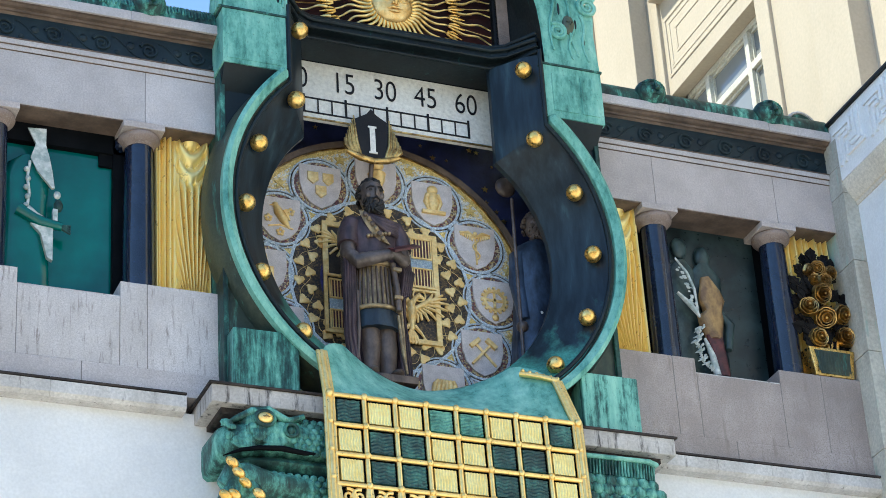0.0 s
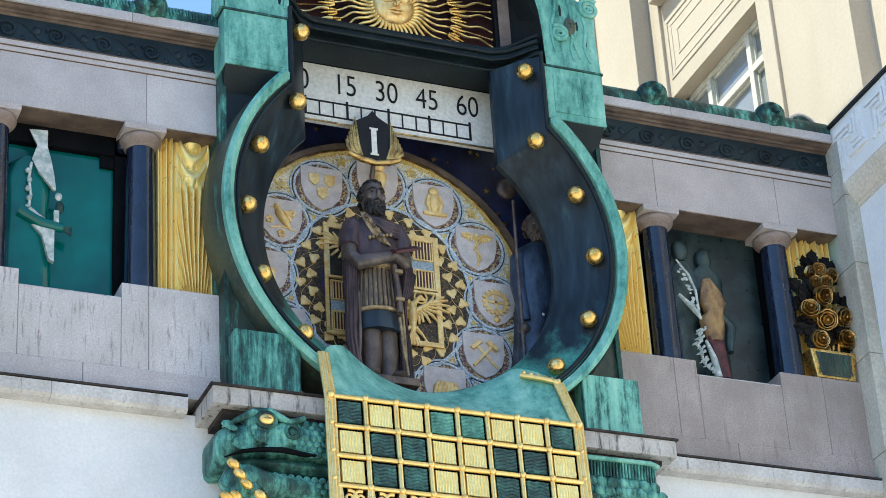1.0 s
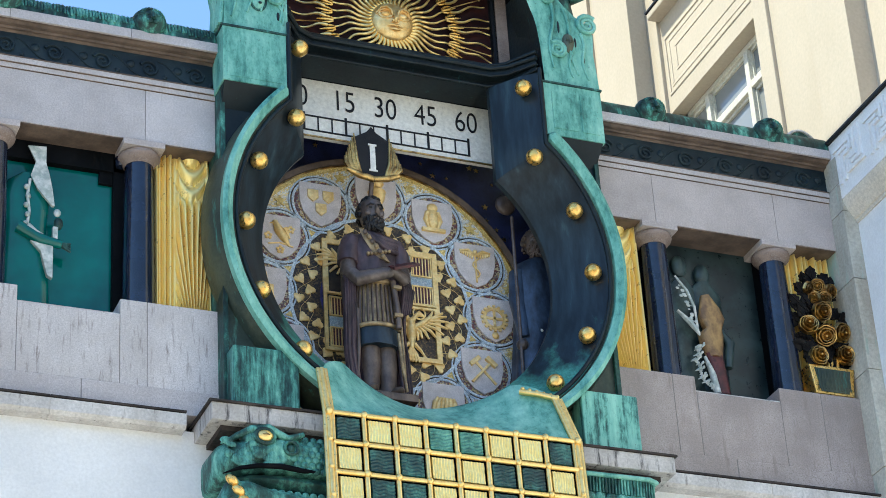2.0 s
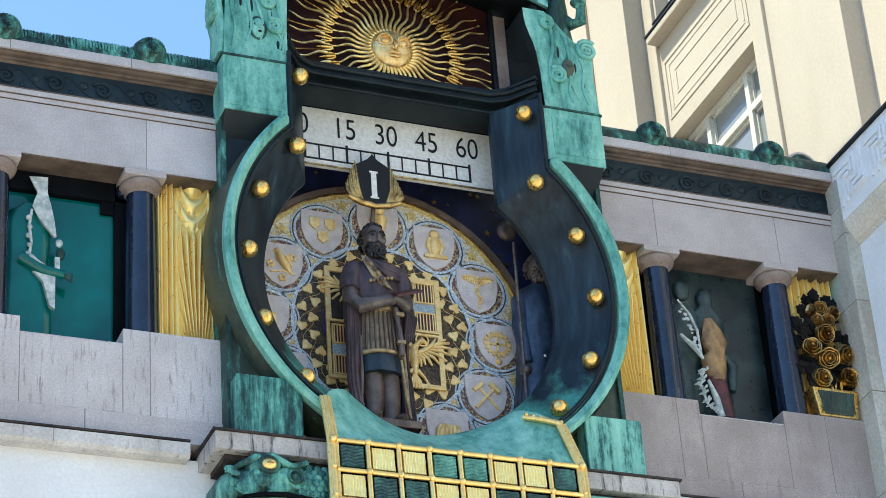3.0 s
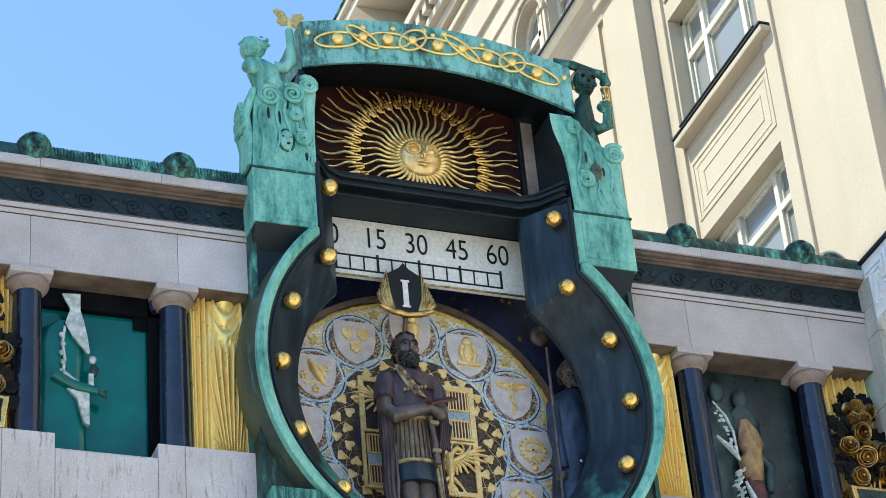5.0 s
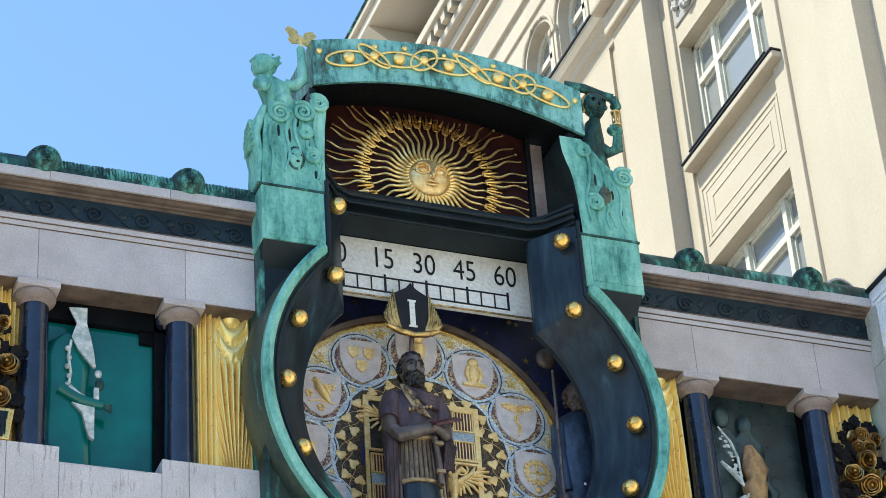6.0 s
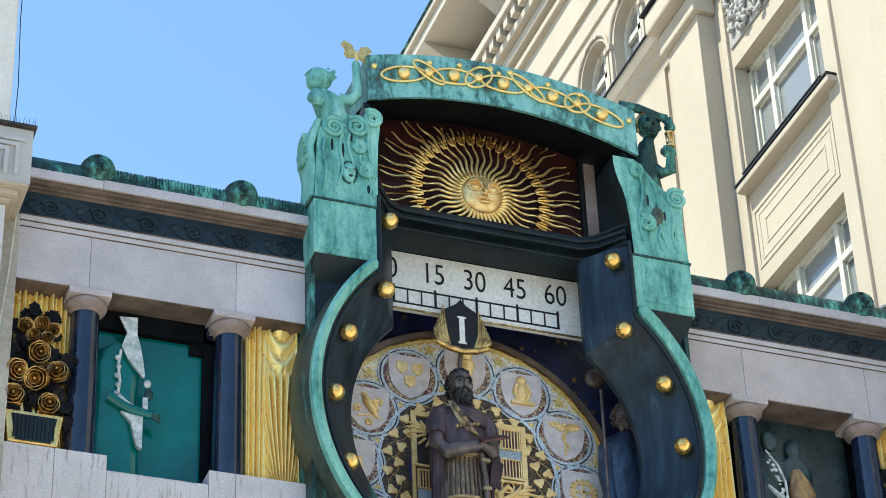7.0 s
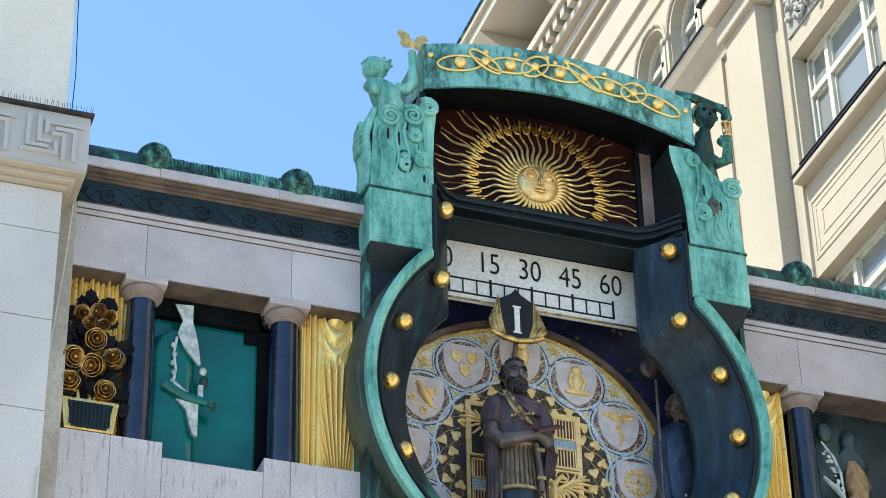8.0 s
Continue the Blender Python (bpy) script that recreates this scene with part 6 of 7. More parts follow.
def head_shape(bm, c, r, mi=0, hair=0, beard=True):
    """A plain head: lofted skull, curled hair, full beard, nose and brows."""
    x, y, z = c
    loft(bm, [oval(x, y + dy * r, z + h * r, rx * r, ry * r, 20) for h, rx, ry, dy in ((-1.0, 0.26, 0.26, -0.34), (-0.78, 0.50, 0.52, -0.22), (-0.42, 0.64, 0.76, -0.08), (0.0, 0.74, 0.88, 0.0), (0.42, 0.78, 0.94, 0.02), (0.78, 0.66, 0.80, 0.06), (1.02, 0.36, 0.46, 0.10), (1.08, 0.10, 0.12, 0.12))], mi=mi)
    rq = random.Random(2)
    for k in range(150):
        a, b = rq.uniform(0, 6.28), math.asin(rq.uniform(-0.35, 1.0))
        px, py, pz = 0.80 * math.cos(a) * math.cos(b), 0.06 + 0.94 * math.sin(a) * math.cos(b), 0.12 + 0.98 * math.sin(b)
        if py < -0.12 and pz < 0.66 + 0.25 * abs(px):
            continue
        ball(bm, (x + px * r, y + py * r, z + pz * r), r * rq.uniform(0.13, 0.19), 7, mi=hair)
    if beard:
        ball(bm, (x, y - 0.38 * r, z - 0.86 * r), r * 0.50, 14, (0.98, 0.86, 0.86), hair)
        for k in range(90):
            a, h = rq.uniform(-1.35, 1.35), rq.uniform(-1.28, -0.42)
            if abs(a) < 0.42 and h > -0.62:
                continue
            w = 0.66 * (1 - 0.45 * max(0.0, -h - 0.75))
            ball(bm, (x + w * r * math.sin(a), y - (0.16 + 0.66 * math.cos(a)) * r, z + h * r), r * rq.uniform(0.09, 0.14), 7, mi=hair)
        tube(bm, [(x - 0.30 * r, y - 0.76 * r, z - 0.50 * r), (x, y - 0.92 * r, z - 0.38 * r), (x + 0.30 * r, y - 0.76 * r, z - 0.50 * r)], [0.05 * r, 0.075 * r, 0.05 * r], 6, mi=hair)
    tube(bm, [(x, y - 0.86 * r, z + 0.26 * r), (x, y - 1.04 * r, z - 0.10 * r), (x, y - 0.88 * r, z - 0.24 * r)], [0.07 * r, 0.12 * r, 0.10 * r], 8, mi=mi)
    for e in (-1, 1):
        tube(bm, [(x + e * 0.12 * r, y - 0.92 * r, z + 0.26 * r), (x + e * 0.36 * r, y - 0.86 * r, z + 0.32 * r), (x + e * 0.58 * r, y - 0.64 * r, z + 0.22 * r)], [0.05 * r, 0.065 * r, 0.04 * r], 6, mi=hair)
        # hair-dark ball paints the shade of the eye socket
        ball(bm, (x + e * 0.32 * r, y - 0.80 * r, z + 0.10 * r), r * 0.11, 10, (1.35, 0.5, 0.7), hair)
        ball(bm, (x + e * 0.42 * r, y - 0.64 * r, z - 0.18 * r), r * 0.22, 10, (1, 0.7, 0.9), mi)
        ball(bm, (x + e * 0.78 * r, y + 0.05 * r, z - 0.02 * r), r * 0.17, 8, (0.5, 1, 1.4), mi)


FX, FY, FZ = -0.30, 0.60, 14.50
bm = nb()
# 0 bronze skin, 1 plum cloth, 2 gold, 3 dark brown
head_shape(bm, (FX - 0.02, FY - 0.04, FZ + 2.50), 0.215, 0, 5)
tube(bm, [(FX, FY, FZ + 2.22), (FX, FY, FZ + 2.40)], [0.12, 0.10], 12, mi=0)
loft(bm, [oval(FX, FY, FZ + z, rx, ry) for z, rx, ry in ((1.06, 0.30, 0.20), (1.30, 0.27, 0.19), (1.55, 0.265, 0.185), (1.80, 0.31, 0.21), (2.02, 0.36, 0.20), (2.16, 0.34, 0.17), (2.26, 0.14, 0.12))], mi=1)
loft(bm, [oval(FX, FY, FZ + z, rx, ry, 36, w, 0, 12) for z, rx, ry, w in ((0.92, 0.315, 0.22, 0.03), (1.10, 0.30, 0.21, 0.03), (1.50, 0.275, 0.195, 0.015))], mi=2)
for k in range(15):
    a = math.pi * (1.02 + 0.96 * k / 14)
    tube(bm, [(FX + 0.285 * math.cos(a), FY + 0.205 * math.sin(a), FZ + 1.46), (FX + 0.325 * math.cos(a), FY + 0.235 * math.sin(a), FZ + 0.94)], [0.016, 0.020], 6, mi=3)
tube(bm, oval(FX, FY, FZ + 1.52, 0.275, 0.195, 24), 0.038, 8, closed=True, mi=2)
tube(bm, oval(FX, FY, FZ + 0.92, 0.312, 0.222, 24), 0.030, 8, closed=True, mi=2)
loft(bm, [oval(FX, FY, FZ + z, rx, ry, 32, 0.03, 1, 10) for z, rx, ry in ((0.66, 0.31, 0.23), (0.94, 0.29, 0.21))], mi=4)
for e in (-1, 1):
    tube(bm, [(FX + e * 0.11, FY, FZ + 0.75), (FX + e * 0.115, FY - 0.02, FZ + 0.42), (FX + e * 0.12, FY + 0.02, FZ + 0.10), (FX + e * 0.12, FY - 0.02, FZ + 0.02)], [0.14, 0.132, 0.112, 0.118], 14, mi=3)
    ball(bm, (FX + e * 0.18, FY - 0.12, FZ + 0.05), 0.11, 12, (0.9, 1.7, 0.55), 3)
    # shoulders, arms crossed at the waist
    ball(bm, (FX + e * 0.31, FY, FZ + 2.06), 0.155, 16, (1.0, 0.9, 1.05), 1)
tube(bm, [(FX - 0.35, FY, FZ + 1.98), (FX - 0.40, FY - 0.06, FZ + 1.66), (FX - 0.31, FY - 0.20, FZ + 1.50), (FX + 0.02, FY - 0.31, FZ + 1.56), (FX + 0.24, FY - 0.30, FZ + 1.64)], [0.12, 0.105, 0.095, 0.075, 0.055], 12, mi=0)
tube(bm, [(FX + 0.35, FY, FZ + 1.96), (FX + 0.40, FY - 0.06, FZ + 1.64), (FX + 0.32, FY - 0.26, FZ + 1.54), (FX + 0.10, FY - 0.34, FZ + 1.62)], [0.12, 0.10, 0.08, 0.06], 12, mi=0)
for e in (-1, 1):
    tube(bm, [(FX + e * 0.30, FY, FZ + 2.10), (FX + e * 0.36, FY - 0.01, FZ + 1.98), (FX + e * 0.39, FY - 0.04, FZ + 1.78)], [0.135, 0.145, 0.135], 14, mi=1)
box(bm, -0.02, 0.36, -0.09, 0.09, -0.015, 0.015, mi=6, m=Matrix.Translation((FX + 0.10, FY - 0.40, FZ + 1.60)) @ Matrix.Rotation(radians(-16), 4, "Y") @ Matrix.Rotation(radians(35), 4, "X"))
# cuirass ornament and sash
loft(bm, [[(FX + x - w, FY - 0.17 - d, z + FZ + 0.03), (FX + x, FY - 0.20 - d, z + FZ), (FX + x + w, FY - 0.19 - d, z + FZ - 0.03), (FX + x, FY - 0.10, z + FZ)] for x, w, d, z in ((-0.20, 0.06, 0.0, 2.20), (-0.13, 0.085, 0.02, 2.06), (-0.04, 0.095, 0.03, 1.93), (0.06, 0.09, 0.03, 1.80))], mi=2)
for k in range(6):
    ball(bm, (FX - 0.19 + 0.045 * k, FY - 0.215 - 0.012 * min(k, 3), FZ + 2.16 - 0.066 * k), 0.036, 8, (1, 0.6, 1), mi=2 if k % 2 else 3)
for k in range(7):
    ball(bm, (FX - 0.16 + 0.05 * k, FY - 0.215, FZ + 1.86 + 0.012 * k), 0.028, 8, mi=2)
for q in range(4):
    tube(bm, [(FX - 0.14, FY - 0.10 - 0.02 * q, FZ + 2.24 - 0.025 * q), (FX + 0.06 + 0.02 * q, FY - 0.19 - 0.01 * q, FZ + 2.12 - 0.055 * q), (FX + 0.24, FY - 0.17, FZ + 2.10 - 0.05 * q), (FX + 0.38, FY - 0.04, FZ + 2.12 - 0.04 * q)], 0.034, 8, mi=1)
# cloak behind, falling to the ankles on both sides
for e in (-1, 1):
    secs = []
    for k in range(12):
        t = k / 11
        z = FZ + 2.12 - 2.02 * t
        xo = FX + e * (0.36 + 0.09 * math.sin(math.pi * min(t * 1.2, 1)) + 0.03 * math.sin(9 * t))
        xi = FX + e * (0.16 + 0.06 * t)
        secs.append([(xo, FY - 0.03, z), (xo - e * 0.06, FY - 0.10 - 0.02 * math.sin(11 * t), z), (xo - e * 0.12, FY + 0.00, z), (xo - e * 0.17, FY - 0.06, z), (xi, FY + 0.10, z), (xi, FY + 0.20, z), (xo - e * 0.05, FY + 0.18, z)])
    loft(bm, secs, mi=1)
    tube(bm, [(FX + e * 0.30, FY - 0.10, FZ + 1.15), (FX + e * 0.31, FY - 0.12, FZ + 0.62), (FX + e * 0.33, FY - 0.10, FZ + 0.25)], [0.02, 0.025, 0.018], 8, mi=2 if e > 0 else 3)
for k in range(5):
    t = k / 4
    tube(bm, [(FX - 0.30 - 0.035 * k, FY - 0.06 - 0.03 * (k % 2), FZ + 1.90 - 0.10 * t), (FX - 0.34 - 0.032 * k, FY - 0.09, FZ + 1.2), (FX - 0.36 - 0.028 * k, FY - 0.08 - 0.02 * (k % 2), FZ + 0.55), (FX - 0.30 - 0.034 * k, FY - 0.09, FZ + 0.12)], [0.020, 0.030, 0.034, 0.026], 7, mi=1)
    tube(bm, [(FX + 0.30 + 0.035 * k, FY - 0.10, FZ + 1.72 - 0.05 * k), (FX + 0.36 + 0.03 * k, FY - 0.14, FZ + 1.45), (FX + 0.32 + 0.03 * k, FY - 0.10, FZ + 1.12 + 0.05 * t)], [0.03, 0.038, 0.018], 7, mi=1)
    tube(bm, [(FX + 0.24 + 0.03 * k, FY - 0.06, FZ + 0.95), (FX + 0.27 + 0.03 * k, FY - 0.09, FZ + 0.5), (FX + 0.30 + 0.03 * k, FY - 0.08, FZ + 0.05)], [0.016, 0.026, 0.022], 7, mi=1)
tube(bm, [(FX + 0.16, FY - 0.235, FZ + 1.50), (FX + 0.20, FY - 0.255, FZ + 1.15), (FX + 0.21, FY - 0.25, FZ + 0.86)], 0.040, 8, mi=3)
for z in (1.38, 1.00):
    box(bm, FX + 0.14, FX + 0.26, FY - 0.30, FY - 0.24, FZ + z, FZ + z + 0.05, bevel=0.01, mi=2)
tube(bm, [(FX + 0.20, FY - 0.24, FZ + 0.80), (FX + 0.24, FY - 0.22, FZ + 0.40), (FX + 0.30, FY - 0.20, FZ + 0.06)], [0.022, 0.026, 0.020], 8, mi=2)
for e in (-1, 1):
    ball(bm, (FX + e * 0.115, FY - 0.11, FZ + 0.46), 0.07, 10, (1, 0.5, 1.2), 3)
ball(bm, (FX + 0.40, FY + 0.02, FZ + 1.50), 0.2, 14, (0.7, 0.8, 1.6), 1)
for v in bm.verts:
    v.co.x = FX + (v.co.x - FX) * 0.90
box(bm, FX - 0.38, FX + 0.38, FY - 0.28, FY + 0.25, FZ - 0.10, FZ, bevel=0.02, mi=3)
tube(bm, [(FX, FY + 0.06, FZ - 0.9), (FX, FY + 0.06, FZ)], 0.06, 8, mi=3)
part("statue", bm, [SKIN_BRONZE, PURPLE_CLOTH, DULL_BRONZE, BROWN_CLOTH, NAVY_CLOTH, HAIR, RED_STONE], None, "dark bronze statue of a bearded ruler with crossed arms", smooth=55, at=(FX, FY, 13.75), category="statue")

# hour sign above the figure, on a rod
sg = thing("hour_sign", (FX + 0.03, 0.53, 17.25), "dark shield sign with a white hour bar between gilt wings", "sign")
sx, sz = FX + 0.03, 17.88
part("plaque", prism(nb(), [(sx + a, sz + b) for a, b in ((0, 0.41), (0.06, 0.31), (0.22, 0.21), (0.25, 0.20), (0.20, -0.02), (0.20, -0.27), (0.10, -0.33), (-0.10, -0.33), (-0.20, -0.27), (-0.20, -0.02), (-0.25, 0.20), (-0.22, 0.21), (-0.06, 0.31))], 0.52, 0.56, bevel=0.01), INK, sg, "black plaque with a pointed top")
bm = nb()
box(bm, sx - 0.035, sx + 0.035, 0.510, 0.522, sz - 0.24, sz + 0.14)
for zq in (-0.24, 0.13):
    box(bm, sx - 0.055, sx + 0.055, 0.508, 0.523, sz + zq - 0.012, sz + zq + 0.012)
part("numeral_bar", bm, ENAMEL, sg, "white numeral bar")
for e in (-1, 1):
    wing = part("wing", tube(nb(), [(sx, 0.525, sz - 0.36), (sx + e * 0.18, 0.52, sz - 0.33), (sx + e * 0.34, 0.53, sz - 0.26)], [0.04, 0.045, 0.03], 8), GOLD_OLD, sg, "gilt feathered wing", smooth=60)
    for k in range(7):
        bm = nb()
        tube(bm, [(sx + e * (0.16 + 0.022 * k), 0.53, sz - 0.30 + 0.006 * k), (sx + e * (0.215 + 0.026 * k), 0.510 + 0.012 * (k % 2), sz - 0.12 - 0.012 * k), (sx + e * (0.235 + 0.022 * k), 0.53, sz + 0.27 - 0.058 * k)], [0.020, 0.023, 0.010], 7)
        part("feather", bm, GOLD_OLD, wing, smooth=60)
bm = nb()
tube(bm, [(sx, 0.57, sz - 0.30), (sx, 0.70, FZ + 2.72), (sx, 0.80, FZ + 2.30)], 0.030, 8)
part("rod", bm, BROWN_CLOTH, sg, smooth=50)

# second figure half hidden behind the dish
bm = nb()
GX, GY, GZ = 1.99, 0.82, 14.62
loft(bm, [oval(GX + dx, GY, GZ + z, rx, ry, 36, w, 0.7, 9) for z, dx, rx, ry, w in ((0, -0.06, 0.42, 0.28, 0.07), (0.5, -0.05, 0.39, 0.26, 0.06), (1.1, -0.04, 0.34, 0.23, 0.04), (1.55, -0.02, 0.32, 0.21, 0.02), (1.95, 0, 0.33, 0.21, 0.02), (2.15, 0, 0.28, 0.18, 0), (2.25, 0, 0.12, 0.12, 0))], mi=1)
head_shape(bm, (GX, GY, GZ + 2.48), 0.18, 0, 2)
for e in (-1, 1):
    tube(bm, [(GX + e * 0.26, GY, GZ + 2.02), (GX + e * 0.33, GY - 0.05, GZ + 1.6), (GX + e * 0.30, GY - 0.12, GZ + 1.05)], [0.12, 0.10, 0.075], 12, mi=1)
    ball(bm, (GX + e * 0.34, GY - 0.13, GZ + 0.95), 0.08, 10, mi=0)
for k in range(9):
    a = math.pi * (1.05 + 0.9 * k / 8)
    ball(bm, (GX + 0.30 * math.cos(a), GY + 0.22 * math.sin(a), GZ + 1.14), 0.026, 8, mi=3)
for k in range(8):
    ball(bm, (GX + 0.30, GY - 0.20, GZ + 1.2 + 0.07 * k), 0.022, 8, mi=3)
tube(bm, [(GX - 0.38, GY - 0.16, GZ + 0.05), (GX - 0.36, GY - 0.16, GZ + 2.75)], 0.022, 8, mi=0)
box(bm, GX - 0.40, GX + 0.40, GY - 0.3, GY + 0.28, GZ - 0.90, GZ, mi=2)
part("statue", bm, [SKIN_BRONZE, BLUE_CLOTH, BROWN_CLOTH, ENAMEL], None, "dark statue in a blue robe with pale beads", smooth=55, at=(GX, GY, 13.7), category="statue")
# small rosette hanging at the edge of the dish
bm = nb()
ball(bm, (1.62, 0.80, 17.62), 0.14, 14, (1, 0.5, 1))
part("rosette", bm, BROWN_CLOTH, clock, smooth=60)

# ---------------------------------------------------------------- window recesses
for s, nm in ((-1, "window_1"), (1, "window_2")):
    w = thing(nm, (s * 4.2, 0.4, 14.86), "green tinted window pane in a dark frame between columns" if s < 0 else "dark marble niche with figures behind glass", "window", kind="structure")
    part("sill_flashing", box(nb(), *sorted((s * 3.60, s * 4.77)), 0.02, 0.46, 14.861, 14.885, bevel=0.006), LEDGE_STONE, w)
    if s < 0:
        part("pane", box(nb(), -4.86, -3.60, 0.44, 0.46, 14.88, 16.93), GREEN_GLASS, w)
        bm = nb()
        box(bm, -3.60, -3.42, 0.36, 0.50, 14.88, 17.20)
        box(bm, -5.0, -3.42, 0.36, 0.50, 16.94, 17.20)
        box(bm, -3.76, -3.58, 0.40, 0.46, 16.78, 16.96)
        part("dark_frame", bm, BLACK_IN, w)
        part("ceiling_lamp", lathe(nb(), [(0.06, 0), (0.08, 0.03), (0.08, 0.12), (0.05, 0.14)], (-3.52, 0.30, 16.98), 14), COLUMN, w)
    else:
        part("back_slab", box(nb(), 3.50, 4.90, 0.46, 0.499, 14.88, 17.2), MARBLE_DARK, w, "dark greenish marble back")

# statue in the green window: dark green body, white collar, sleeve and hanging cloth
bm = nb()
X, Y = -4.62, 0.36
loft(bm, [oval(X, Y, z, rx, 0.07, 24) for z, rx in ((14.90, 0.30), (15.6, 0.27), (16.0, 0.24), (16.4, 0.27), (16.62, 0.22), (16.72, 0.08))], mi=0)
loft(bm, [[(X - 0.02, Y - 0.10, 17.06), (X + 0.20, Y - 0.10, 17.08), (X + 0.16, Y - 0.05, 17.08), (X, Y - 0.05, 17.06)], [(X + 0.08, Y - 0.10, 16.86), (X + 0.20, Y - 0.10, 16.86), (X + 0.18, Y - 0.05, 16.86), (X + 0.09, Y - 0.05, 16.86)],
          [(X + 0.02, Y - 0.11, 16.66), (X + 0.24, Y - 0.11, 16.70), (X + 0.22, Y - 0.05, 16.70), (X + 0.04, Y - 0.05, 16.66)], [(X + 0.10, Y - 0.11, 16.50), (X + 0.28, Y - 0.11, 16.50), (X + 0.26, Y - 0.05, 16.50), (X + 0.12, Y - 0.05, 16.50)], [(X + 0.28, Y - 0.10, 16.30), (X + 0.31, Y - 0.10, 16.30), (X + 0.31, Y - 0.06, 16.30), (X + 0.28, Y - 0.06, 16.30)]], mi=1)
tube(bm, [(X + 0.02, Y - 0.09, 16.62), (X - 0.01, Y - 0.10, 16.40), (X + 0.02, Y - 0.10, 16.18), (X + 0.0, Y - 0.09, 16.02)], 0.018, 6, mi=1)
for k in range(5):
    ball(bm, (X - 0.02 + 0.02 * (k % 2), Y - 0.10, 16.50 - 0.12 * k), 0.035, 8, mi=1)
tube(bm, [(X + 0.0, Y - 0.10, 15.98), (X + 0.10, Y - 0.11, 15.90), (X + 0.24, Y - 0.11, 15.86)], [0.05, 0.04, 0.015], 8, mi=1)
loft(bm, [[(X + 0.04, Y - 0.11, 15.80), (X + 0.30, Y - 0.11, 15.76), (X + 0.30, Y - 0.05, 15.76), (X + 0.04, Y - 0.05, 15.80)], [(X + 0.16, Y - 0.11, 15.68), (X + 0.30, Y - 0.11, 15.66), (X + 0.30, Y - 0.05, 15.66), (X + 0.16, Y - 0.05, 15.68)], [(X + 0.24, Y - 0.11, 15.38), (X + 0.30, Y - 0.11, 15.35), (X + 0.30, Y - 0.05, 15.35), (X + 0.24, Y - 0.05, 15.38)]], mi=1)
ball(bm, (X + 0.34, Y - 0.10, 16.21), 0.045, 10, (1, 0.6, 1.2), 1)
box(bm, X + 0.29, X + 0.35, Y - 0.12, Y - 0.06, 15.86, 16.02, bevel=0.01, mi=1)
ball(bm, (X + 0.36, Y - 0.08, 16.08), 0.07, 10, (0.8, 0.6, 1.2), 2)
tube(bm, [(X - 0.1, Y - 0.07, 15.98), (X + 0.15, Y - 0.09, 15.84), (X + 0.40, Y - 0.10, 15.80)], [0.08, 0.07, 0.05], 10, mi=0)
for k in range(4):
    tube(bm, [(X + 0.38, Y - 0.10, 15.80), (X + 0.50, Y - 0.11, 15.82 - 0.035 * k)], [0.03, 0.014], 6, mi=2)
part("statue", bm, [GREEN_GLASS, WHITE_CLOTH, TEAL_DARK], None, "dark green statue with white collar and hanging white cloth", smooth=55, at=(X, Y, 14.9), category="statue")

# statue group in the marble niche
bm = nb()
X, Y = 4.0, 0.36
for hx_, hz_ in ((3.80, 16.86), (4.12, 16.78)):
    ball(bm, (hx_, Y + 0.06, hz_), 0.13, 16, (0.85, 0.5, 1.2), 0)
    loft(bm, [oval(hx_, Y + 0.07, z, rx, 0.06, 20) for z, rx in ((14.95, 0.22), (15.8, 0.22), (16.5, 0.24), (16.68, 0.08))], mi=0)
tube(bm, [(3.64, Y - 0.10, 16.62), (3.78, Y - 0.11, 16.42), (3.86, Y - 0.11, 16.2), (3.88, Y - 0.11, 15.85)], [0.012, 0.02, 0.02, 0.012], 7, mi=1)
rq = random.Random(6)
for k in range(26):
    t = k / 25
    ball(bm, (3.66 + 0.22 * t + rq.uniform(-0.05, 0.05), Y - 0.12, 16.50 - 0.60 * t + rq.uniform(-0.04, 0.04)), rq.uniform(0.010, 0.026), 7, (1.3, 0.5, 0.9), 1)
tube(bm, [(3.62, Y - 0.10, 16.12), (3.78, Y - 0.11, 15.96), (3.90, Y - 0.11, 15.80)], [0.02, 0.04, 0.02], 6, mi=1)
for k in range(40):
    t = k / 39
    px, pz = 3.98 - 0.16 * math.sin(2.6 * t) + rq.uniform(-0.03, 0.03), 15.02 + 0.62 * t
    ang = rq.uniform(-1.2, 1.2)
    tube(bm, [(px, Y - 0.12, pz), (px + 0.05 * math.sin(ang), Y - 0.135, pz + 0.04), (px + 0.08 * math.sin(ang) - 0.02, Y - 0.12, pz + 0.02)], [0.012, 0.020, 0.006], 5, mi=1)
tube(bm, [(4.04, Y - 0.12, 15.0), (4.0, Y - 0.125, 15.25), (3.92, Y - 0.12, 15.5)], [0.05, 0.045, 0.02], 7, mi=1)
loft(bm, [oval(x, Y - 0.10, z, r, 0.07, 16, 0.10, z * 4, 4) for z, x, r in ((15.0, 4.14, 0.08), (15.3, 4.10, 0.10), (15.55, 4.06, 0.12))], mi=3)
loft(bm, [oval(x, Y - 0.11, z, r, 0.08, 20, 0.10, z * 5, 4) for z, x, r in ((15.5, 4.06, 0.10), (15.7, 4.04, 0.15), (15.82, 4.04, 0.17), (15.9, 4.08, 0.12), (16.05, 4.08, 0.19), (16.2, 4.07, 0.15), (16.36, 4.02, 0.06))], mi=2)
tube(bm, [(4.20, Y - 0.08, 15.9), (4.32, Y - 0.08, 15.75), (4.26, Y - 0.08, 15.4)], [0.05, 0.07, 0.05], 8, mi=0)
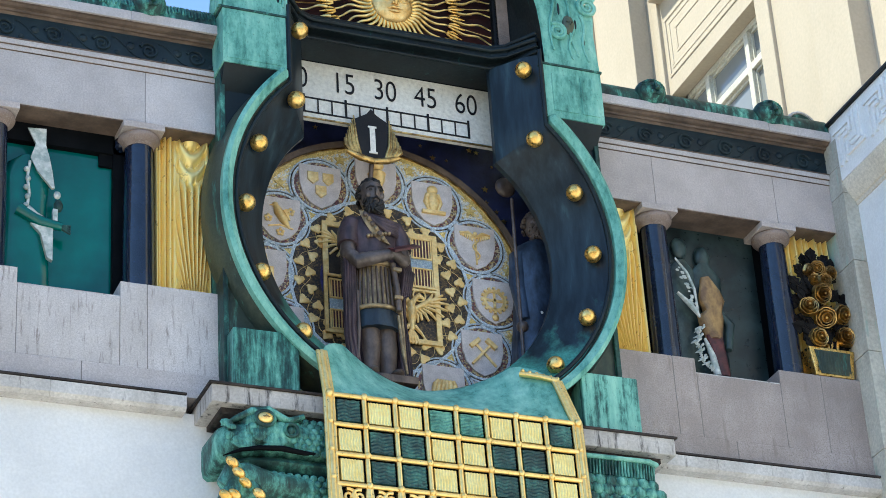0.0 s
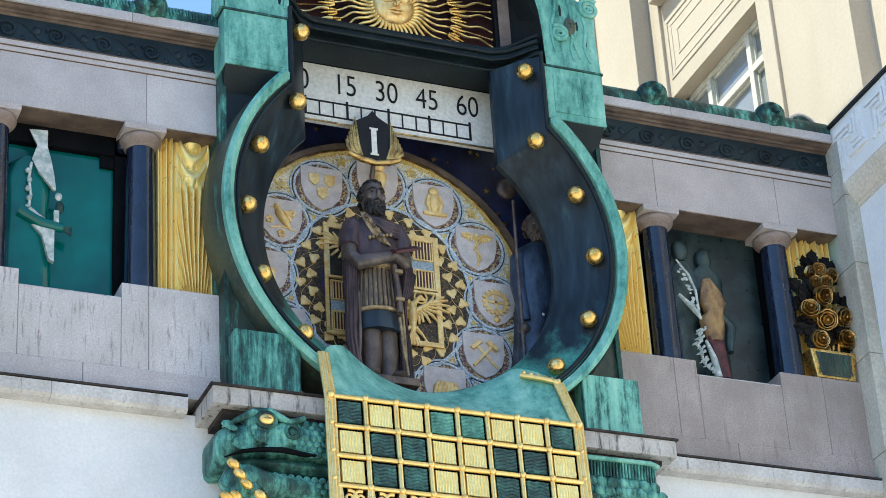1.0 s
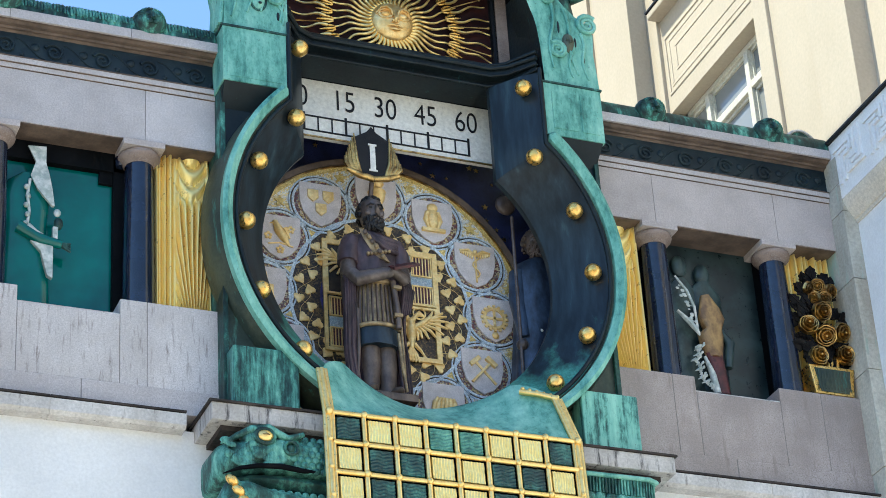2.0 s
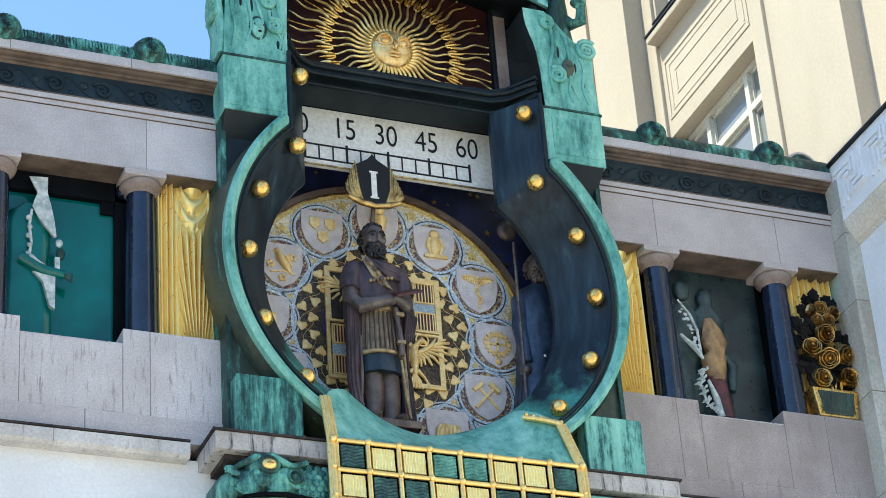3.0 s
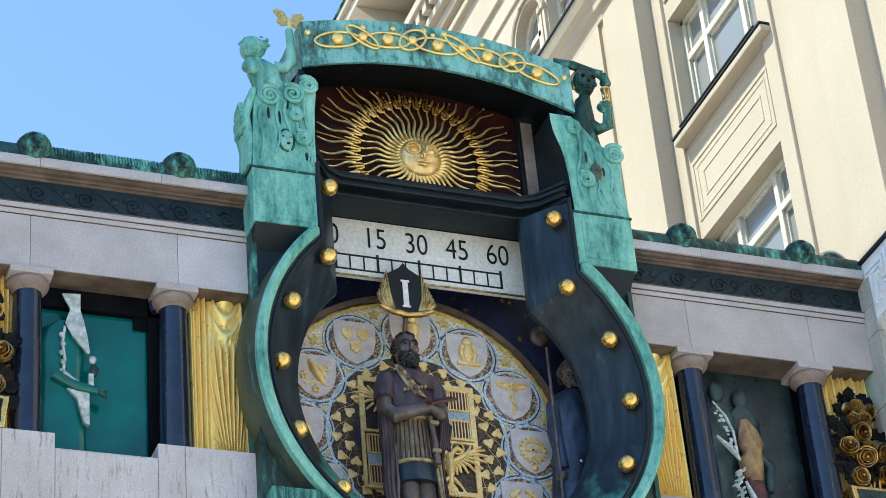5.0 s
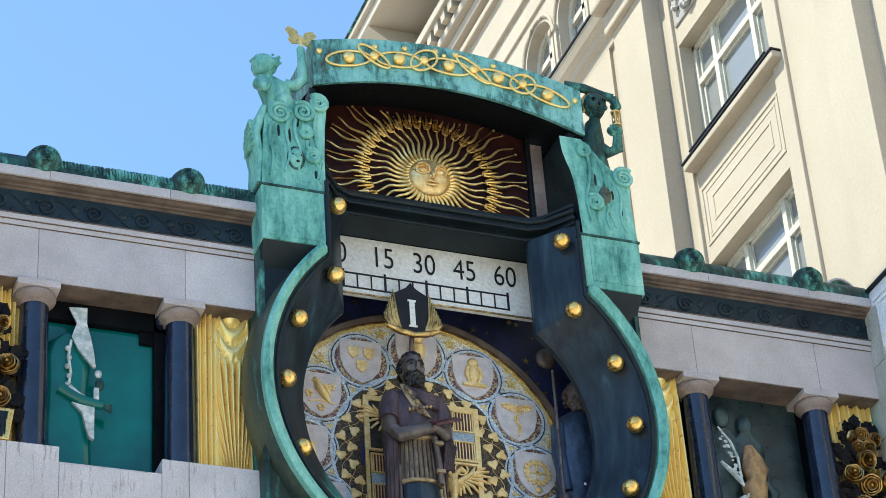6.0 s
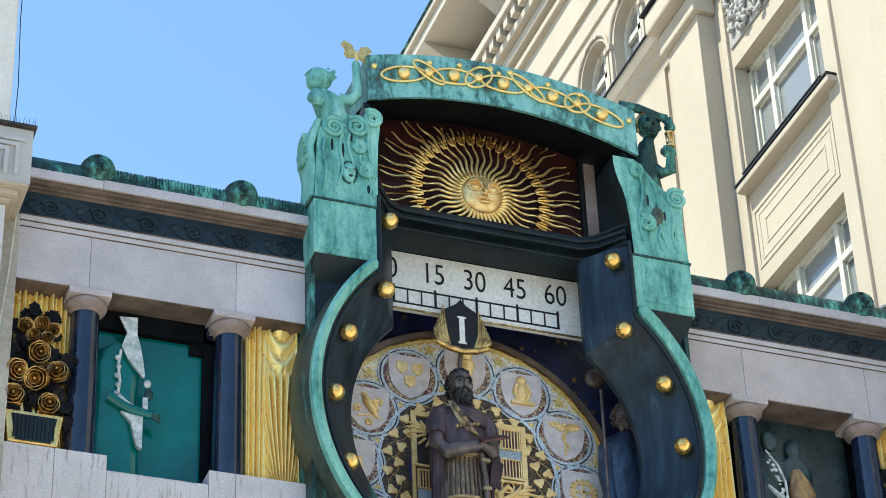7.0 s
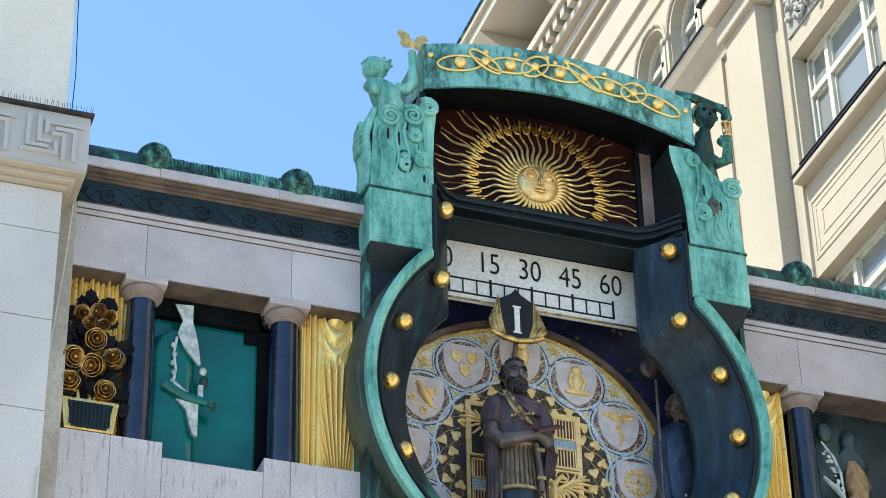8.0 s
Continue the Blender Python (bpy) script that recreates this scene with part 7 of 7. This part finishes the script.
part("statue", bm, [STATUE_TEAL, WHITE_CLOTH, OCHRE_CLOTH, RED_STONE], None, "dark paired statues with golden-brown cloth and white foliage", smooth=55, at=(X, Y, 14.9), category="statue")


# ---------------------------------------------------------------- rose bouquets
def rose(bm, c, r, seed):
    rq = random.Random(seed)
    x, y, z = c
    tx, tz = rq.uniform(-0.7, 0.5), rq.uniform(-0.1, 0.55)
    m = Matrix.Translation(c) @ Matrix.Rotation(tx, 4, "Z") @ Matrix.Rotation(tz, 4, "X")
    n0 = len(bm.verts)
    ball(bm, (0, 0.02, 0), r * 0.62, 12, (1, 0.8, 1))
    ball(bm, (0, -0.48 * r, 0), r * 0.22, 10, (1, 1.6, 1))
    for ring, (rr_, cnt, yo, w) in enumerate(((0.24, 3, -0.70, 0.30), (0.44, 4, -0.56, 0.36), (0.66, 5, -0.36, 0.44), (0.88, 6, -0.10, 0.52))):
        off = rq.uniform(0, 6.3)
        for k in range(cnt):
            a0 = off + 2 * math.pi * k / cnt
            span = 2 * math.pi / cnt * 1.25
            rows = []
            for j in range(6):
                a = a0 + span * (j / 5 - 0.5)
                cu = 1 + 0.10 * math.cos((j / 5 - 0.5) * math.pi)
                rows.append([(r * q * cu * math.cos(a) * rr_, r * (yo + h), r * q * cu * math.sin(a) * rr_) for q, h in ((0.70, 0.60), (1.10, 0.22), (0.98, -0.20), (0.90, -0.18), (1.02, 0.22), (0.60, 0.60))])
            loft(bm, rows)
    bm.verts.ensure_lookup_table()
    bmesh.ops.transform(bm, matrix=m, verts=bm.verts[n0:])
    return bm


def leaf(bm, c, ang, ln, seed):
    rq = random.Random(seed)
    m = Matrix.Translation(c) @ Matrix.Rotation(ang, 4, "Y") @ Matrix.Rotation(rq.uniform(-0.5, 0.5), 4, "Z")
    pts = [(0, 0)]
    n = 7
    for k in range(1, n):
        t = k / n
        w = 0.36 * ln * math.sin(math.pi * t) * (1.12 if k % 2 else 0.75)
        pts.append((w, ln * t))
    pts.append((0, ln))
    for k in range(n - 1, 0, -1):
        t = k / n
        w = 0.36 * ln * math.sin(math.pi * t) * (1.12 if k % 2 else 0.75)
        pts.append((-w, ln * t))
    n0 = len(bm.verts)
    prism(bm, pts, -0.012, 0.012)
    tube(bm, [(0, -0.014, 0), (0, -0.016, ln)], [0.012, 0.004], 5)
    bm.verts.ensure_lookup_table()
    bmesh.ops.transform(bm, matrix=m, verts=bm.verts[n0:])


ROSES = ((-0.16, 1.52, 0.085), (0.02, 1.57, 0.085), (0.16, 1.52, 0.075), (-0.07, 1.41, 0.075), (0.09, 1.40, 0.07), (0.01, 1.20, 0.115), (-0.23, 0.93, 0.115), (0.23, 0.98, 0.11), (0.0, 0.86, 0.12), (-0.25, 0.61, 0.11), (0.15, 0.55, 0.11))
for bi, (bx0, flip) in enumerate(((-5.60, 1), (5.58, -1))):
    t = thing("rose_bouquet", (bx0, 0.05, 15.06), "bouquet of gilt roses with black leaves in a gilded vase", "bouquet", "rose bouquets")
    for i, (dx, dz, r) in enumerate(ROSES):
        part("rose", rose(nb(), (bx0 + flip * dx, 0.02, 15.06 + dz), r * 1.20, i), GOLD_OLD, t, smooth=50)
    rq = random.Random(9)
    for i in range(84):
        dz = rq.uniform(0.42, 1.75)
        wd = 0.30 if dz < 1.3 else 0.30 * (1.95 - dz) / 0.65
        dx = rq.uniform(-wd, wd)
        bm = nb()
        leaf(bm, (bx0 + dx, 0.08 + rq.uniform(-0.05, 0.04), 15.06 + dz - 0.05), math.atan2(dx, 0.25) * 1.4 + rq.uniform(-0.5, 0.5), rq.uniform(0.16, 0.24), i)
        part("leaf", bm, BLACK_LEAF, t)
    bm = nb()
    for dx in (-0.12, 0.0, 0.12, 0.05):
        tube(bm, [(bx0 + dx, 0.08, 15.40), (bx0 + dx * 1.2, 0.08, 15.62)], [0.035, 0.025], 6)
    part("stem", bm, GOLD, t, smooth=50)
    vw = 0.32
    bm = nb()
    prism(bm, [(bx0 - vw * 1.02, 15.47), (bx0 + vw * 1.02, 15.47), (bx0 + vw * 0.86, 15.07), (bx0 - vw * 0.86, 15.07)], 0.00, 0.28, bevel=0.02)
    vase = part("vase", bm, GOLD, t, "gilded tapering vase")
    bm = nb()
    prism(bm, [(bx0 - vw * 0.80, 15.42), (bx0 + vw * 0.80, 15.42), (bx0 + vw * 0.62, 15.10), (bx0 - vw * 0.62, 15.10)], -0.012, 0.0)
    for k in range(11):
        x = bx0 - 0.22 + 0.044 * k
        tube(bm, [(x, -0.014, 15.13), (x + 0.006, -0.016, 15.39)], 0.010, 5)
    part("inset", bm, BRONZE_DARK if bi == 0 else BRONZE_OLIVE, vase, "dark ribbed inset panel", smooth=50)

# ---------------------------------------------------------------- statues on the pylons
bm = nb()
ball(bm, (-2.36, -0.24, 20.68), 0.165, 22, (0.95, 1.0, 1.0), 0)
ball(bm, (-2.24, -0.33, 20.70), 0.07, 12, (1, 1, 1), 0)
ball(bm, (-2.205, -0.385, 20.745), 0.030, 8, (1, 1, 0.9), 0)
ball(bm, (-2.19, -0.37, 20.675), 0.028, 8, (1.3, 0.8, 0.6), 0)
for e in (0.0, 0.085):
    ball(bm, (-2.275 + e, -0.375 + 0.25 * e, 20.785 - 0.1 * e), 0.022, 8, (1.2, 0.6, 0.7), 0)
for k in range(9):
    a = 0.5 + 0.35 * k
    tube(bm, [(-2.36 - 0.15 * math.cos(a), -0.30, 20.68 + 0.15 * math.sin(a)), (-2.37 - 0.165 * math.cos(a), -0.20, 20.68 + 0.165 * math.sin(a))], 0.018, 6, mi=0)
ball(bm, (-2.43, -0.30, 20.66), 0.04, 8, (0.7, 0.5, 1.4), 0)
tube(bm, [(-2.34, -0.22, 20.52), (-2.28, -0.22, 20.40)], [0.09, 0.11], 12, mi=0)
loft(bm, [oval(x, -0.22, z, rx, ry) for x, z, rx, ry in ((-2.12, 19.90, 0.24, 0.2), (-2.15, 20.05, 0.20, 0.17), (-2.19, 20.18, 0.19, 0.16), (-2.22, 20.32, 0.21, 0.16), (-2.23, 20.43, 0.20, 0.13), (-2.26, 20.50, 0.09, 0.09))], mi=0)
ball(bm, (-2.14, -0.34, 20.10), 0.13, 14, (1, 0.7, 1), 0)
tube(bm, [(-2.38, -0.26, 20.44), (-2.46, -0.36, 20.30), (-2.40, -0.50, 20.20), (-2.44, -0.54, 20.14)], [0.09, 0.085, 0.06, 0.06], 12, mi=0)
ball(bm, (-2.44, -0.54, 20.14), 0.065, 10, mi=0)
tube(bm, [(-2.08, -0.24, 20.44), (-1.96, -0.28, 20.42), (-1.87, -0.30, 20.52), (-1.87, -0.30, 20.80), (-1.88, -0.30, 20.98)], [0.085, 0.075, 0.075, 0.055, 0.05], 12, mi=0)
ball(bm, (-1.88, -0.30, 21.0), 0.055, 10, mi=0)
part("statue", bm, [TEAL], None, "green copper statue of a child with a raised arm", smooth=60, at=(-2.2, -0.22, 19.9), category="statue")
bf = thing("butterfly", (-1.88, -0.32, 21.02), "gilded butterfly on the raised hand of a statue", "ornament")
for e, ang in ((-1, 0.25), (1, -0.15)):
    bm = nb()
    pts = [(0.0, 0.0), (0.05, 0.16), (0.16, 0.20), (0.21, 0.13), (0.15, 0.05), (0.17, -0.02), (0.12, -0.07), (0.05, -0.04)]
    prism(bm, [(-1.88 + e * x * 1.0, 21.10 + z + (0.05 * (e < 0)) * x * 4) for x, z in pts], -0.34, -0.325)
    part("wing", bm, GOLD, bf)
bm = nb()
tube(bm, [(-1.88, -0.335, 21.02), (-1.885, -0.34, 21.12), (-1.89, -0.34, 21.2)], [0.02, 0.026, 0.014], 8)
part("body", bm, GOLD_PALE, bf, smooth=60)

bm = nb()   # skeleton-like figure with an hourglass
ball(bm, (2.22, -0.30, 20.93), 0.160, 20, (0.9, 1.0, 1.0), 0)
box(bm, 2.15, 2.29, -0.42, -0.26, 20.74, 20.84, bevel=0.03, mi=0)
for e in (-1, 1):
    ball(bm, (2.22 + e * 0.055, -0.425, 20.92), 0.036, 10, mi=1)
    tube(bm, [(2.22 + e * 0.02, -0.44, 20.96), (2.22 + e * 0.10, -0.42, 20.975)], 0.016, 6, mi=0)
    ball(bm, (2.22 + e * 0.09, -0.40, 20.85), 0.035, 8, mi=0)
for k in range(6):
    box(bm, 2.165 + 0.02 * k, 2.178 + 0.02 * k, -0.435, -0.42, 20.77, 20.80, mi=0)
tube(bm, [(2.10, -0.26, 20.84), (2.08, -0.28, 20.98), (2.16, -0.30, 21.09), (2.28, -0.30, 21.10), (2.36, -0.28, 21.02)], 0.035, 8, mi=2)
tube(bm, [(2.22, -0.26, 20.76), (2.22, -0.24, 20.40)], 0.07, 8, mi=1)
tube(bm, [(1.88, -0.24, 21.20), (2.10, -0.30, 21.17), (2.34, -0.32, 21.10), (2.45, -0.34, 21.06)], [0.07, 0.06, 0.05, 0.06], 10, mi=0)
tube(bm, [(2.45, -0.34, 21.06), (2.50, -0.34, 20.94), (2.42, -0.38, 20.90)], [0.06, 0.055, 0.04], 8, mi=0)
tube(bm, [(2.20, -0.22, 20.42), (2.34, -0.28, 20.26), (2.44, -0.34, 20.30), (2.42, -0.42, 20.48)], [0.07, 0.075, 0.075, 0.05], 8, mi=1)
ball(bm, (2.39, -0.42, 20.50), 0.085, 12, (1.2, 0.9, 0.8), 0)
for k in range(4):
    tube(bm, [(2.33 + 0.03 * k, -0.46, 20.55), (2.33 + 0.03 * k, -0.49, 20.47)], 0.017, 6, mi=0)
loft(bm, [oval(2.16, -0.18, z, rx, 0.16) for z, rx in ((20.0, 0.22), (20.25, 0.18), (20.42, 0.14), (20.55, 0.08))], mi=1)
loft(bm, [oval(x, -0.18, z, rx, 0.15, 20, 0.05, z * 3, 5) for x, z, rx in ((2.10, 20.0, 0.24), (2.14, 20.25, 0.20), (2.18, 20.45, 0.15), (2.21, 20.60, 0.10), (2.22, 20.74, 0.08))], mi=1)
# near-black balls in place of shaded eye sockets and nose hole
for e in (-1, 1):
    ball(bm, (2.22 + e * 0.060, -0.445, 20.925), 0.031, 10, (1.1, 0.5, 1.0), mi=3)
ball(bm, (2.22, -0.45, 20.865), 0.020, 8, (0.8, 0.5, 1.3), mi=3)
for v in bm.verts:
    v.co.x = 2.10 + (v.co.x - 2.16) * 1.12
    v.co.z = 20.75 + (v.co.z - 20.75) * 1.08
part("statue", bm, [TEAL_DARK, DARK_PATINA, GOLD_OLD, BLACK_IN], None, "dark green statue with a skull head and bent arms", smooth=55, at=(2.2, -0.3, 20.1), category="statue")
hg = thing("hourglass", (2.39, -0.43, 20.57), "small gilded hourglass in a statue's hand", "hourglass")
part("glass_bulb", lathe(nb(), [(0.05, 0), (0.045, 0.05), (0.012, 0.105), (0.045, 0.16), (0.05, 0.21)], (2.39, -0.43, 20.57), 14), GOLD_OLD, hg, smooth=60)
part("cap", lathe(nb(), [(0.06, 0.0), (0.06, 0.02)], (2.39, -0.43, 20.77), 14), GOLD_PALE, hg)
part("cap", lathe(nb(), [(0.06, 0.0), (0.06, 0.02)], (2.39, -0.43, 20.56), 14), GOLD_PALE, hg)
for k in range(3):
    a = 2.1 * k
    part("post", tube(nb(), [(2.39 + 0.052 * math.cos(a), -0.43 + 0.052 * math.sin(a), 20.57), (2.39 + 0.052 * math.cos(a), -0.43 + 0.052 * math.sin(a), 20.78)], 0.008, 6), GOLD_PALE, hg)

# trailing cloth of the child statue on the outer side of the pylon
bm = nb()
for k in range(7):
    y = -0.36 + 0.06 * k
    tube(bm, [(-2.40, y, 19.95), (-2.52 - 0.02 * (k % 2), y, 19.55), (-2.47, y, 19.2), (-2.50, y, 18.80)], [0.05, 0.055, 0.04, 0.03], 8)
for q in range(5):
    tube(bm, [(-2.52 - 0.015 * q, -0.38, 19.40 + 0.07 * q), (-2.57, -0.2, 19.38 + 0.07 * q), (-2.52, 0.0, 19.42 + 0.07 * q)], 0.045, 8)
part("cloth_folds", bm, TEAL, clock, "green copper cloth folds on the pylon's side", smooth=60)


# ---------------------------------------------------------------- bronze beasts under the slabs
def scale_rows(bm, P, x0, x1, rows, z_of, y_of, step, r):
    """Overlapping round scales in staggered rows."""
    for j in range(rows):
        n = int((x1 - x0) / step)
        for k in range(n + 1):
            x = x0 + (k + 0.5 * (j % 2)) * step
            if x > x1:
                continue
            z = z_of(j)
            ball(bm, P(x, y_of(x, z), z), r, 8, (1.0, 0.42, 0.95))


def crouching_beast():
    """The lizard-like beast with a wide mouth, a gilt eye and a clawed forefoot."""
    t = thing("bronze_beast", (-2.1, -0.3, 12.4), "dark green bronze lizard-like beast with gilt eye and claws", "sculpture", "bronze beasts")

    def P(x, y, z):
        return (-x, y, z)
    bm = nb()
    secs = []
    for x, zt, zb, yf in ((2.665, 13.08, 12.86, -0.30), (2.65, 13.15, 12.78, -0.42), (2.60, 13.22, 12.74, -0.52), (2.50, 13.265, 12.755, -0.60), (2.35, 13.29, 12.79, -0.66), (2.20, 13.31, 12.82, -0.69), (2.00, 13.32, 12.83, -0.70), (1.80, 13.325, 12.82, -0.70), (1.60, 13.33, 12.79, -0.69), (1.38, 13.33, 12.76, -0.68)):
        zm, h = (zt + zb) / 2, (zt - zb) / 2
        secs.append([P(x, yf * math.sin(math.pi * j / 13) ** 0.5 if 0 < j < 13 else 0.1, zm + h * math.cos(math.pi * j / 13)) for j in range(14)])
    loft(bm, secs)
    ball(bm, P(2.20, -0.54, 13.22), 0.17, 18, (1.25, 0.9, 0.75))
    tube(bm, [P(2.60, -0.46, 13.18), P(2.45, -0.57, 13.24), P(2.30, -0.64, 13.30), P(2.12, -0.66, 13.33), P(1.98, -0.66, 13.26), P(1.90, -0.68, 13.22), P(1.72, -0.66, 13.30)], [0.008, 0.040, 0.055, 0.05, 0.045, 0.04, 0.03], 8)
    rq = random.Random(11)
    for k in range(46):
        x = rq.uniform(1.95, 2.58)
        z = rq.uniform(12.86, 13.16)
        ball(bm, P(x, -0.60 - 0.09 * min(1.0, (2.66 - x) * 2.4) + 0.25 * max(0, z - 13.08), z), rq.uniform(0.03, 0.06), 8, (1.4, 0.22, 0.9))
    scale_rows(bm, P, 1.42, 1.86, 7, lambda j: 12.86 + 0.066 * j, lambda x, z: -0.685 + 0.9 * max(0, z - 13.06) ** 1.5, 0.085, 0.047)
    ball(bm, P(2.54, -0.575, 13.11), 0.03, 8, (1, 0.6, 1))
    part("head", bm, BEAST_GREEN, t, smooth=60)
    # black bar stands in for the shade inside the mouth's gap
    tube_pts = [P(2.60, -0.52, 12.80), P(2.44, -0.645, 12.83), P(2.25, -0.69, 12.855), P(2.0, -0.715, 12.865), P(1.75, -0.70, 12.845), P(1.55, -0.68, 12.86)]
    part("mouth_gap_shade", tube(nb(), tube_pts, [0.006, 0.024, 0.030, 0.034, 0.030, 0.010], 8), BLACK_IN, t, smooth=60)
    bm = nb()
    loft(bm, [[P(x, y, z0), P(x, y - 0.06, (z0 + z1) / 2), P(x, y, z1), P(x, 0.0, z1), P(x, 0.0, z0)] for x, y, z0, z1 in ((2.50, -0.46, 12.72, 12.78), (2.30, -0.56, 12.68, 12.80), (2.0, -0.60, 12.66, 12.81), (1.38, -0.60, 12.64, 12.80))])
    part("lower_jaw", bm, DARK_PATINA, t, smooth=50)
    part("eye", ball(nb(), P(2.17, -0.70, 13.215), 0.078, 18, (1.15, 0.6, 0.85)), GOLD_PALE, t, "gilt eye", smooth=60)
    part("pupil", ball(nb(), P(2.17, -0.742, 13.215), 0.04, 10, (1.2, 0.25, 0.3)), GOLD_OLD, t)
    part("eyelid", tube(nb(), [P(2.17 + 0.105 * math.cos(a), -0.69, 13.215 + 0.085 * math.sin(a)) for a in [2 * math.pi * k / 20 for k in range(20)]], 0.026, 8, closed=True), TEAL_DARK, t, smooth=60)
    bm = tube(nb(), [P(1.88 + 0.075 * math.cos(a), -0.705, 13.10 + 0.075 * math.sin(a)) for a in [2 * math.pi * k / 20 for k in range(20)]], 0.02, 8, closed=True)
    ball(bm, P(1.88, -0.69, 13.10), 0.05, 10, (1, 0.6, 1))
    part("ear_disc", bm, TEAL_DARK, t, smooth=60)
    bm = nb()
    tube(bm, [P(1.38, -0.55, 12.44), P(1.80, -0.62, 12.44), P(2.15, -0.66, 12.42), P(2.42, -0.70, 12.43), P(2.58, -0.72, 12.42), P(2.66, -0.70, 12.34)], [0.15, 0.15, 0.17, 0.21, 0.18, 0.10], 18)
    scale_rows(bm, P, 1.42, 2.2, 4, lambda j: 12.34 + 0.07 * j, lambda x, z: -0.745 - 0.04 * max(0, x - 1.8) + 1.2 * abs(z - 12.44) ** 1.6, 0.09, 0.044)
    for k in range(40):
        x, z = rq.uniform(2.22, 2.60), rq.uniform(12.32, 12.56)
        ball(bm, P(x, -0.85 + 1.5 * abs(z - 12.43) ** 1.5, z), rq.uniform(0.022, 0.042), 7, (1, 0.4, 1))
    for cx, cz in ((2.60, 12.56), (2.53, 12.46), (2.46, 12.36), (2.68, 12.20), (2.58, 12.22), (2.32, 12.26)):
        tube(bm, [P(2.48, -0.74, 12.42), P((2.48 + cx) / 2, -0.83, (12.45 + cz) / 2), P(cx, -0.86, cz)], [0.10, 0.07, 0.055], 10)
    part("forefoot", bm, BEAST_GREEN, t, "brighter green scaly forefoot", smooth=60)
    for cx, cz in ((2.62, 12.57), (2.55, 12.46), (2.48, 12.35), (2.70, 12.18), (2.60, 12.20), (2.33, 12.24)):
        part("claw", ball(nb(), P(cx, -0.90, cz - 0.02), 0.060, 14, (1.35, 0.9, 0.85), 0, Matrix.Rotation(radians(35), 4, "Y")), GOLD, t, "gilt claw", smooth=60)
    part("body", box(nb(), -2.52, -1.4, -0.5, 0.1, 11.6, 12.62, bevel=0.12), TEAL_DARK, t, smooth=50)


def scaled_beast():
    """The hind part of the second beast: a flaring rim over rows of round scales."""
    t = thing("bronze_beast", (2.1, -0.3, 12.4), "green bronze beast body with rows of round scales", "sculpture", "bronze beasts")
    prof = [(13.33, 2.66, -0.56), (13.28, 2.67, -0.60), (13.22, 2.62, -0.58), (13.12, 2.60, -0.56), (13.00, 2.66, -0.60), (12.86, 2.73, -0.65), (12.72, 2.75, -0.67), (12.58, 2.70, -0.64), (12.46, 2.64, -0.60), (12.38, 2.70, -0.62), (12.2, 2.72, -0.62), (11.8, 2.6, -0.55)]
    bm = nb()
    loft(bm, [[(1.38, 0.1, z), (1.38, y, z), (xo - 0.25, y, z), (xo - 0.09, y + 0.04, z), (xo - 0.02, y + 0.12, z), (xo, y + 0.26, z), (xo, 0.1, z)] for z, xo, y in prof])
    part("body", bm, STREAKED, t, smooth=50)

    def front(x, z):
        y = np.interp(-z, [-p[0] for p in prof], [p[2] for p in prof])
        xo = np.interp(-z, [-p[0] for p in prof], [p[1] for p in prof])
        return float(y) + 0.9 * max(0.0, x - (xo - 0.25)) ** 1.6
    for j in range(5):
        for k in range(9):
            x, z = 1.44 + (k + 0.5 * (j % 2)) * 0.135, 12.98 - 0.13 * j
            part("scale", ball(nb(), (x, front(x, z), z), 0.078, 10, (1.0, 0.42, 0.95)), BEAST_GREEN, t, smooth=60)
    for k in range(30):
        x = 1.42 + 0.04 * k
        part("rib", tube(nb(), [(x, front(x, 13.24) - 0.01, 13.25), (x, front(x, 13.08) - 0.012, 13.06)], [0.012, 0.018], 6), BEAST_GREEN, t, smooth=60)
    part("rim_bead", tube(nb(), [(1.40, -0.60, 13.27), (2.2, -0.605, 13.275), (2.5, -0.60, 13.28), (2.63, -0.52, 13.29), (2.67, -0.34, 13.30), (2.67, -0.1, 13.30)], 0.03, 8), TEAL, t, smooth=60)


crouching_beast()
scaled_beast()
